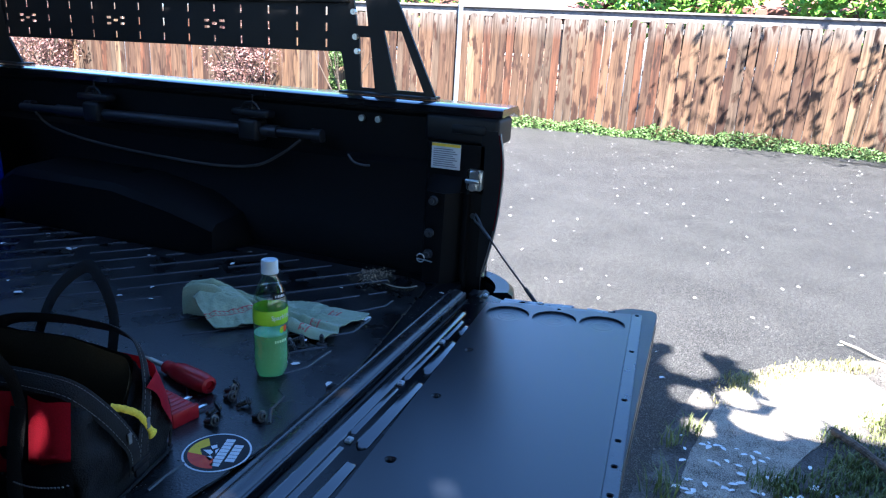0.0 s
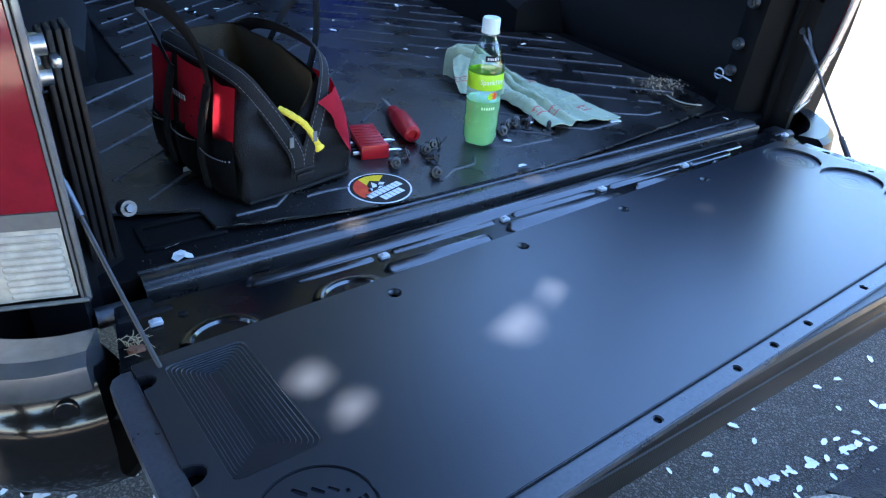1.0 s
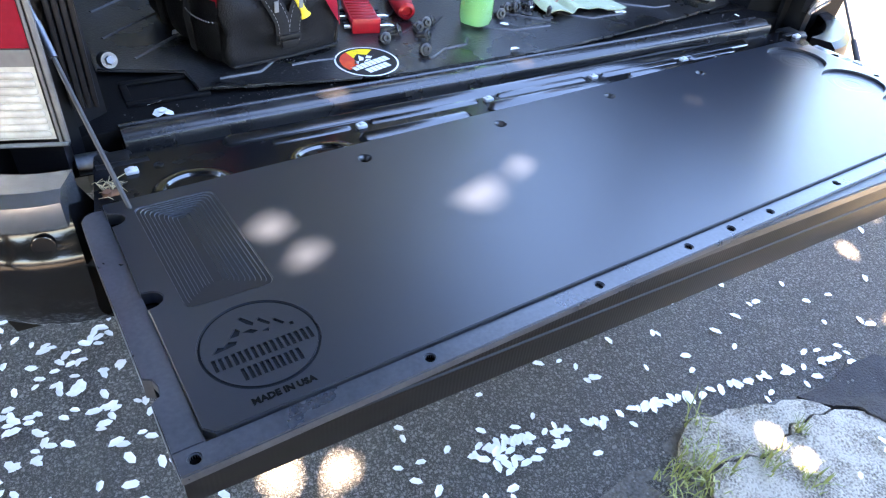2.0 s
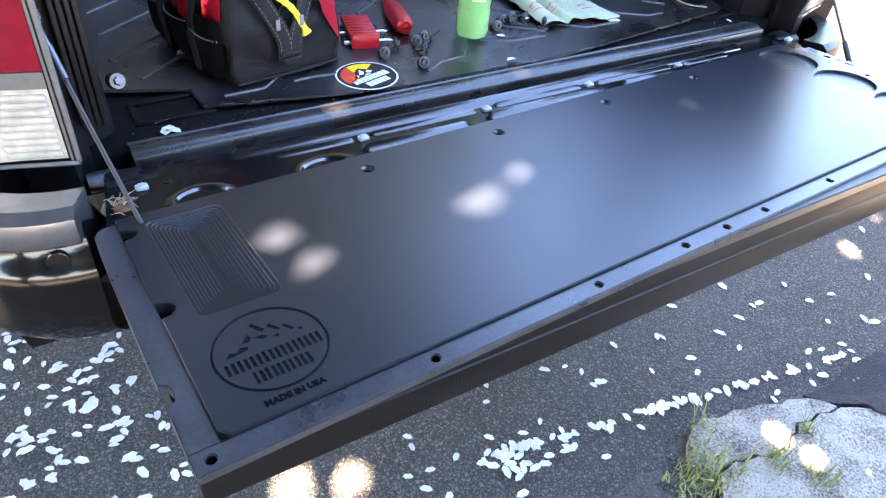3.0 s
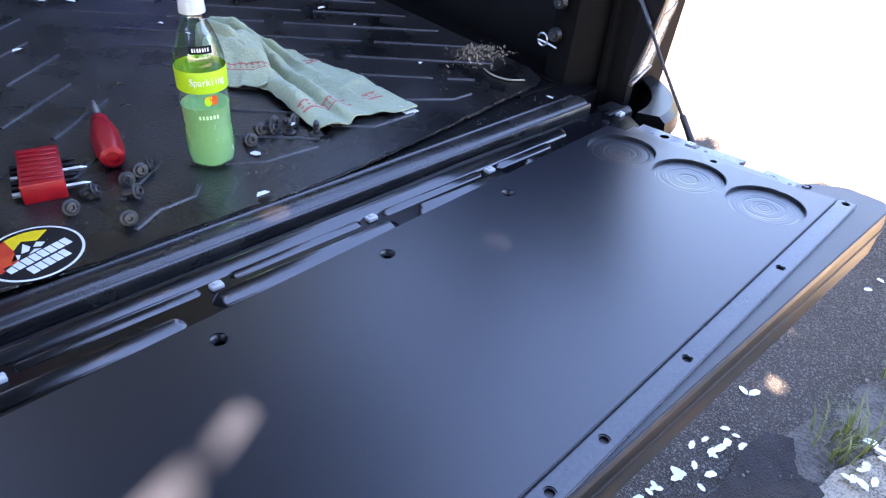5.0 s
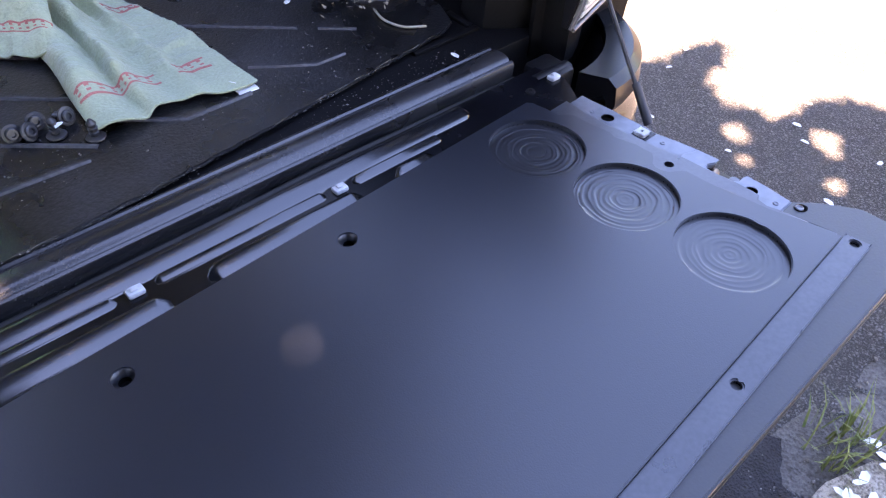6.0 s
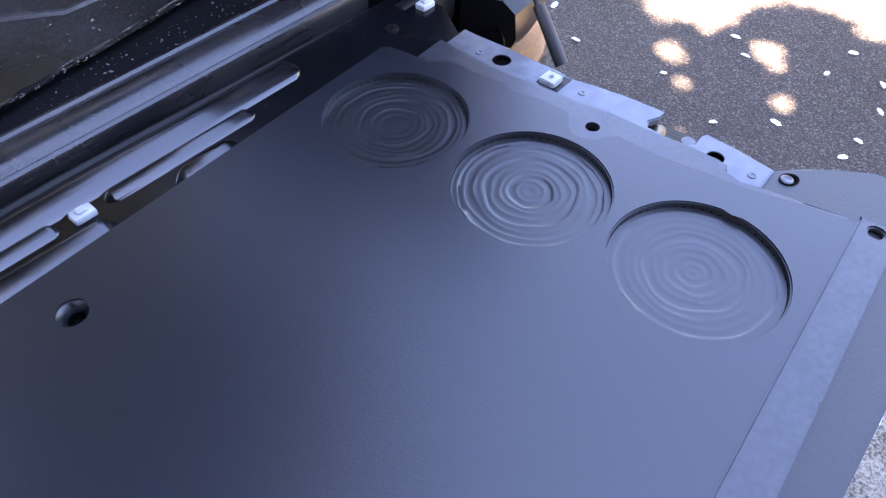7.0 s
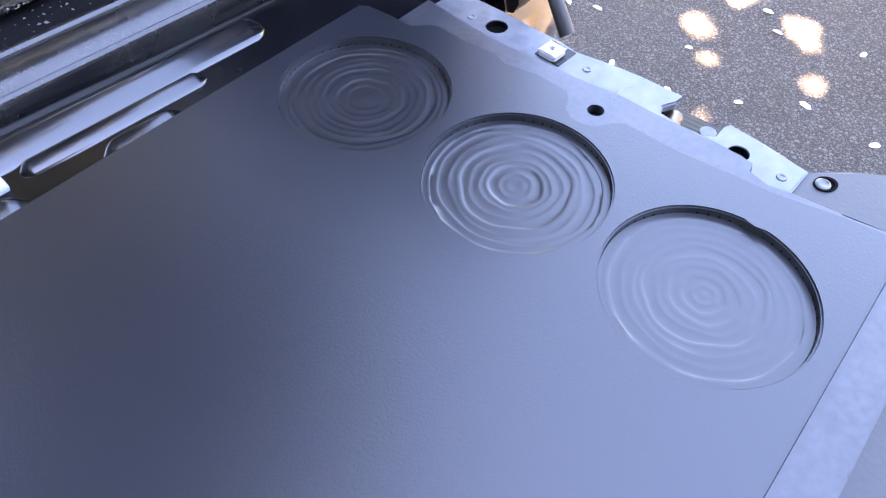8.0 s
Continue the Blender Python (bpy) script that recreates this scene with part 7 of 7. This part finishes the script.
bush((FX - 0.7, 8.6, GZ), 0.95, 2.0, "purple_bush", PURPLE, "dusty purple-leaved bush before the fence", 5)
bush((FX - 0.6, 14.2, GZ), 1.2, 2.1, "purple_bush", PURPLE, "dusty purple-leaved bush before the fence", 6)
bush((FX - 0.5, 6.35, GZ), 0.32, 1.5, "green_shrub", WEED, "small bright green shrub before the fence", 7)


def tree(at, trunk_h, crown, rx, ry, rz, count, size, label, seed, gaps=(), name="tree", material=LEAF, solid=-0.25, lobe=None):
    t = thing(name, at, label, "tree")
    r = random.Random(seed)
    base, top = Vector(at), Vector(crown)
    bm = bmesh.new()
    fork = base.lerp(Vector((top.x, top.y, base.z + trunk_h)), 0.75)
    fork.z = base.z + trunk_h
    sweep(bm, curve([base, base.lerp(fork, 0.5) + Vector((0.06, -0.05, 0)), fork], 5), [0.19 - 0.007 * i for i in range(11)], 12)
    part("trunk", bm, BARK, t)
    bm = bmesh.new()
    n = 30 if gaps else 12
    limb = 0.09 if rx > 2 else 0.022
    for k in range(n):
        a = k * 2 * math.pi / n + r.uniform(-0.2, 0.2)
        e = Vector((top.x + rx * 0.75 * math.cos(a), top.y + ry * 0.75 * math.sin(a), top.z + r.uniform(-0.3, 0.5) * rz))
        m1 = fork.lerp(e, 0.5) + Vector((0, 0, 0.3))
        pts = curve([fork, m1, e], 6)
        if any((q - p - SUN * (q - p).dot(SUN)).length < rad + 0.16 for p, rad in gaps for q in pts + [(u + v) / 2 for u, v in zip(pts, pts[1:])]):
            continue
        sweep(bm, pts, [limb * (1 - 0.07 * i) for i in range(len(pts))], 7)
    part("limbs", bm, BARK, t)

    def w(rr):
        d = Vector((rr.gauss(0, 1), rr.gauss(0, 1), rr.gauss(0, 1))).normalized() * rr.random() ** 0.45
        c = top + Vector((d.x * rx, d.y * ry, d.z * rz))
        # optional extra lobe, added out of view to darken reflections in the panel
        if lobe and rr.random() < 0.16:
            c = Vector(lobe[0]) + Vector((d.x * lobe[1], d.y * lobe[2], d.z * lobe[3]))
        return c if noise.noise(c * 0.9) + 0.4 * noise.noise(c * 2.5) > solid else None

    def keep(leaf):
        c = leaf[0]
        for p, rad in gaps:
            q = c - p
            if (q - SUN * q.dot(SUN)).length > rad + 0.1:
                continue
            flat = [((a - p).dot(SIDE), (a - p).dot(RISE)) for a in leaf[1:]]
            if inside((0.0, 0.0), flat):
                return False
            for (x0, y0), (x1, y1) in zip(flat, flat[1:] + flat[:1]):
                ex, ey = x1 - x0, y1 - y0
                s = max(0.0, min(1.0, -(x0 * ex + y0 * ey) / (ex * ex + ey * ey + 1e-9)))
                if math.hypot(x0 + ex * s, y0 + ey * s) < rad:
                    return False
        if gaps:                             # the crown's shade ends with a ragged edge on the driveway
            g = c - SUN * ((c.z - GZ) / SUN.z)
            e = 2.42 - 0.36 * max(0, min(1, (g.y - 0.12) / 0.14)) - 0.10 * max(0, min(1, (g.y - 0.62) / 0.2)) + 4 * max(0, g.y - 1.2)
            e += 0.36 * math.exp(-((g.y - 0.58) / 0.06) ** 2)
            if g.x > 1.72 and 0.72 < g.y < 2.4:    # open sky over the tailgate
                return False
            e -= 0.45 * max(0, min(1, (-0.64 - g.y) / 0.35))
            if g.x > e + 0.07 * noise.noise(Vector((g.y * 9, g.x * 4, 5))) + 0.05 * noise.noise(Vector((g.y * 24, g.x * 9, 8))):
                return False
        return True
    leaf_cloud("crown", count, w, size, material, t, seed=seed, keep=keep)
    return t


# gaps in the crown, along the sun's way to the patches of light
GAPS = [(Vector(p), r) for p, r in (
    ((-0.122, -0.139, 0.812), 0.0165), ((-0.040, -0.104, 0.811), 0.009), ((-0.363, -0.098, 0.811), 0.0115), ((-0.338, -0.156, 0.813), 0.0105),
    ((0.322, -0.057, 0.81), 0.0012),
    ((-0.175, 0.160, 0.80), 0.004), ((0.16, 0.165, 0.80), 0.003), ((-0.305, 0.325, 0.93), 0.003),
    ((0.648, -0.313, GZ), 0.011), ((0.666, -0.388, GZ), 0.012), ((0.95, -0.55, GZ), 0.022), ((1.44, 0.033, GZ), 0.018), ((1.28, -0.22, GZ), 0.008),
    ((-0.329, 0.069, GZ), 0.026), ((-0.227, 0.029, GZ), 0.026), ((-0.66, 0.25, 0.68), 0.03), ((-0.60, 0.12, 0.62), 0.025), ((-0.63, 0.16, 0.74), 0.014),
    ((2.20, -0.92, GZ), 0.16), ((2.42, -1.05, GZ), 0.21), ((2.02, -1.10, GZ), 0.10), ((1.90, -0.86, GZ), 0.07), ((1.83, -0.71, GZ), 0.06),
    ((2.29, -0.465, GZ), 0.10), ((2.03, -0.657, GZ), 0.06), ((1.97, -0.485, GZ), 0.07), ((1.72, -0.507, GZ), 0.04), ((1.80, -0.77, GZ), 0.03), 
    ((1.960, 0.272, GZ), 0.026), ((2.142, 0.076, GZ), 0.030), ((2.10, 0.04, GZ), 0.012), ((1.866, 0.182, GZ), 0.008), ((1.963, -0.039, GZ), 0.016), ((1.681, 0.092, GZ), 0.005))]
tree((-4.6, -3.4, GZ), 2.2, (-1.5, -1.2, 3.75), 3.5, 3.9, 0.95, 140000, 0.065, "leafy tree that shades the truck", 11, GAPS, solid=-0.60, lobe=((0.70, 2.45, 4.0), 1.45, 1.4, 0.5))
# tree added out of view, to block sky mirrored in the tailgate
tree((-2.6, 8.2, GZ), 2.6, (0.8, 7.2, 4.3), 4.6, 2.4, 1.9, 27000, 0.13, "unseen leafy tree added ahead to darken reflections", 17, solid=-0.6)
tree((9.2, -7.2, GZ), 2.4, (9.4, -3.4, 4.9), 1.5, 2.3, 1.9, 1050, 0.075, "young tree that dapples the fence", 18, solid=-0.1)
for at, s, sd, c in (((16.5, -3.5, GZ), 2.2, 21, 6500), ((18.5, 1.0, GZ), 2.6, 22, 6500), ((21, 9.5, GZ), 3.2, 23, 7000), ((15.2, -7.5, GZ), 1.9, 24, 5500), ((24, 17, GZ), 3.5, 25, 7000)):
    tree(at, 1.5, (at[0], at[1], 2.4 + s * 0.5), s * 0.9, s, s * 0.75, c, 0.13, "green tree beyond the fence", sd, material=BRIGHT_LEAF)


# trees added all round out of view, to block low sky light
for i, (x, y) in enumerate(((-9, -7), (-5.5, -9.5), (-1, -10.5), (4, -11), (9, -13), (-11, -2), (-12, 4), (-11, 10), (-7, 14), (0, 16))):
    tree((x, y, GZ), 2.0, (x, y, 4.2), 2.6, 2.8, 2.9, 2600, 0.30, "unseen dense tree added to darken the surroundings", 40 + i, solid=-0.5)


def house(at, w, d, h, label, turn):
    b = thing("house", at, label, "house")
    M = Matrix.Translation(at) @ pose(0, 0, 0, 0, 0, turn)
    bm = bmesh.new()
    box(bm, -d / 2, d / 2, -w / 2, w / 2, 0, h, 0.02)
    wall = part("wall", bm, SIDING, b, m=M)
    bm = bmesh.new()
    for k in range(int(h / 0.2)):
        box(bm, -d / 2 - 0.02, -d / 2, -w / 2, w / 2, k * 0.2, k * 0.2 + 0.18, 0.004)
    part("siding", bm, SIDING, wall, m=M)
    bm = bmesh.new()
    prism(bm, [(-d / 2 - 0.5, h - 0.1), (0, h + 1.5), (d / 2 + 0.5, h - 0.1), (d / 2 + 0.5, h + 0.05), (0, h + 1.7), (-d / 2 - 0.5, h + 0.05)], -w / 2 - 0.5, w / 2 + 0.5, axis="y")
    part("roof", bm, ROOF, b, "reddish shingle roof", m=M)
    for y in (-w / 4, w / 4):
        bm = bmesh.new()
        box(bm, -d / 2 - 0.05, -d / 2 - 0.021, y - 0.6, y + 0.6, 1.2, 2.3, 0.01)
        win = part("window", bm, WHITE, b, m=M)
        bm = bmesh.new()
        box(bm, -d / 2 - 0.058, -d / 2 - 0.051, y - 0.52, y + 0.52, 1.28, 2.22)
        part("pane", bm, WINDOW, win, m=M)


house((22.5, -3.5, GZ), 9, 7, 2.6, "brown clapboard house with reddish roof beyond the fence", 0)
house((24.0, 7.5, GZ), 8, 7, 2.5, "brown clapboard house with reddish roof beyond the fence", 0)

# ---- grass, petals and litter on the ground ----


def blades(name, spots, material, label, seed):
    r = random.Random(seed)
    vs, fs = [], []
    for (cx, cy, rad, n, h) in spots:
        for i in range(n):
            a, q = r.uniform(0, 6.283), rad * math.sqrt(r.random())
            x, y = cx + q * math.cos(a), cy + q * math.sin(a)
            l = h * r.uniform(0.4, 1.2)
            t = r.uniform(0, 6.283)
            lean = l * r.uniform(0.15, 0.9)
            w = 0.0018 * r.uniform(0.7, 1.6)
            p0, dx, dy = Vector((x, y, GZ + 0.008)), math.cos(t), math.sin(t)
            s = Vector((-dy, dx, 0)) * w
            p1 = p0 + Vector((dx * lean * 0.35, dy * lean * 0.35, l * 0.6))
            p2 = p0 + Vector((dx * lean, dy * lean, l * 0.9))
            k = len(vs)
            vs += [p0 - s, p0 + s, p1 + s * 0.8, p1 - s * 0.8, p2]
            fs += [(k, k + 1, k + 2, k + 3), (k + 3, k + 2, k + 4)]
    ob = new(name, raw(name, vs, fs, material))
    return tagged(ob, label, "grass", kind="stuff")


bm = bmesh.new()
r = random.Random(77)
for k in range(26):
    p = Vector((-0.492 + r.gauss(0, 0.006), 0.065 + r.gauss(0, 0.006), 0.787))
    d = Vector((r.gauss(0, 0.6), r.gauss(0, 0.6), 1)).normalized() * r.uniform(0.007, 0.017)
    sweep(bm, [p, p + d * 0.6, p + d + Vector((r.gauss(0, 0.005), r.gauss(0, 0.005), -0.004))], [0.0006, 0.0005, 0.0003], 4)
part("straw_tuft", bm, mat("straw", (0.42, 0.33, 0.19), 0.8, vary=0.4, bump=0), label="dry straw caught at the gate's rusty hinge end", category="straw")
bm = bmesh.new()
box(bm, -0.503, -0.484, 0.046, 0.060, 0.782, 0.7905, 0.003)
rod(bm, (-0.497, 0.052, 0.788), (-0.497, 0.052, 0.7935), 0.005, seg=8)
part("rusty_stud", bm, RUST, gate, "rusty steel stud at the hinge end")
r = random.Random(9)
spots = [(0.575, -0.375, 0.03, 45, 0.06), (0.44, -0.335, 0.05, 30, 0.085), (0.50, -0.225, 0.03, 14, 0.08), (0.36, -0.33, 0.06, 46, 0.06), (0.30, -0.38, 0.06, 50, 0.06), (0.70, -0.345, 0.015, 20, 0.05), (1.19, -0.405, 0.06, 36, 0.10), (1.24, -0.425, 0.035, 26, 0.11), (1.155, -0.435, 0.03, 16, 0.08), (1.52, -0.425, 0.05, 30, 0.09), (0.45, -0.27, 0.03, 18, 0.05), (0.40, -0.30, 0.04, 24, 0.05), (1.65, -0.49, 0.04, 46, 0.07), (2.18, -0.66, 0.05, 40, 0.05), (1.42, -0.78, 0.05, 40, 0.06),
         (0.62, -0.44, 0.03, 40, 0.05)]
for i in range(420):                         # rough grass further along
    x, y = r.uniform(1.35, 2.9), r.uniform(-2.6, -0.72)
    if inside((x, y), VERGE) and y < -0.78 - 0.62 * (x - 1.45) + 0.1 * noise.noise(Vector((x * 4, y * 4, 0))):
        spots.append((x, y, 0.07, 85, r.uniform(0.022, 0.055)))
dry = []
for i in range(90):
    u = r.random()
    k = r.choice((8, 9, 9, 10, 10))
    p, q = VERGE[k - 1], VERGE[k]
    dry.append((p[0] + (q[0] - p[0]) * u - 0.02 - 0.10 * r.random(), p[1] + (q[1] - p[1]) * u - 0.03 - 0.05 * r.random(), 0.06, 14, r.uniform(0.012, 0.035)))
blades("grass", spots, GRASS, "rough green grass tufts on the verge", 12)
blades("dry_grass", dry, DRY, "thin yellowish grass along the driveway's edge", 13)
bm = bmesh.new()                             # fallen branch and twigs
sweep(bm, curve([(1.86, -0.99, GZ + 0.035), (1.76, -1.05, GZ + 0.045), (1.62, -1.12, GZ + 0.05), (1.3, -1.26, GZ + 0.05)], 5), [0.016 - 0.0003 * k for k in range(16)], 9)
part("fallen_branch", bm, BARK, label="dark fallen branch lying in the grass", category="branch")
bm = bmesh.new()
sweep(bm, curve([(2.93, -1.177, GZ + 0.012), (2.85, -1.25, GZ + 0.016), (2.75, -1.344, GZ + 0.012), (2.6, -1.6, GZ + 0.02)], 4), 0.006, 6)
part("pale_twig", bm, mat("dead_twig", (0.5, 0.42, 0.32), 0.9), label="pale dead twig on the driveway", category="twig")
vs, fs = [], []
for i in range(2600):                        # grit and pebbles over the verge
    x, y = r.uniform(0.25, 2.8), r.uniform(-1.5, -0.22)
    if inside((x, y), VERGE):
        s, a = 0.0028 * r.uniform(0.5, 1.0) ** 2 / max(0.2, r.random()) ** 0.5, r.uniform(0, 6.28)
        c, d = math.cos(a) * s, math.sin(a) * s
        k, z = len(vs), GZ + 0.007
        vs += [(x + c, y + d, z), (x - d * 0.7, y + c * 0.7, z), (x - c, y - d, z), (x + d * 0.7, y - c * 0.7, z), (x + c * 0.2, y + d * 0.2, z + s * 0.9), (x, y, z - s)]
        fs += [(k + a0, k + b0, k + e0) for e0 in (4, 5) for a0, b0 in ((0, 1), (1, 2), (2, 3), (3, 0))]
tagged(new("pebbles", raw("pebbles", vs, fs, mat("pebble", (0.22, 0.20, 0.18), 0.9, vary=0.5, scale=40, space="World"))), "small grey pebbles and grit on the verge", "pebbles", kind="stuff")


places = []
for i in range(290):                         # drifts beside the truck
    x, y = -0.70 + r.gauss(0, 0.16), 0.35 + r.gauss(0, 0.35)
    places.append((x, y, GZ))
for i in range(78):                          # a line of petals along the seam
    t = 1.65 * r.random() ** 1.25
    places.append((0.02 + 0.62 * t + r.gauss(0, 0.008), -0.055 - 0.115 * t + r.gauss(0, 0.0055) * (2.5 if r.random() < 0.2 else 0.7), GZ + r.uniform(0, 0.002)))
for i in range(60):
    places.append((r.uniform(-0.1, 1.2), r.uniform(-0.26, 0.15), GZ))
for i in range(30):
    places.append((0.05 + r.gauss(0, 0.10), -0.10 + r.gauss(0, 0.05), GZ))
for i in range(130):
    x, y = r.uniform(0.7, 1.6), r.uniform(-0.95, -0.45)
    places.append((x, y, GZ + (0.032 if x < 1.24 else 0.018)))
for i in range(60):
    places.append((r.uniform(1.2, 2.6), r.uniform(-0.4, 1.6), GZ))
for i in range(420):                         # scattered over the sunny driveway
    places.append((r.uniform(2.6, 11.3), r.uniform(-4.5, 5.5), GZ))
places += [(-0.325, 0.424, MZ + 0.001), (-0.318, 0.430, MZ + 0.001), (-0.405, 0.206, FZ + 0.0015), (-0.398, 0.202, FZ + 0.0015)]
petal_field("petals", places, 0.0138, "white fallen petals scattered on the ground", 14)
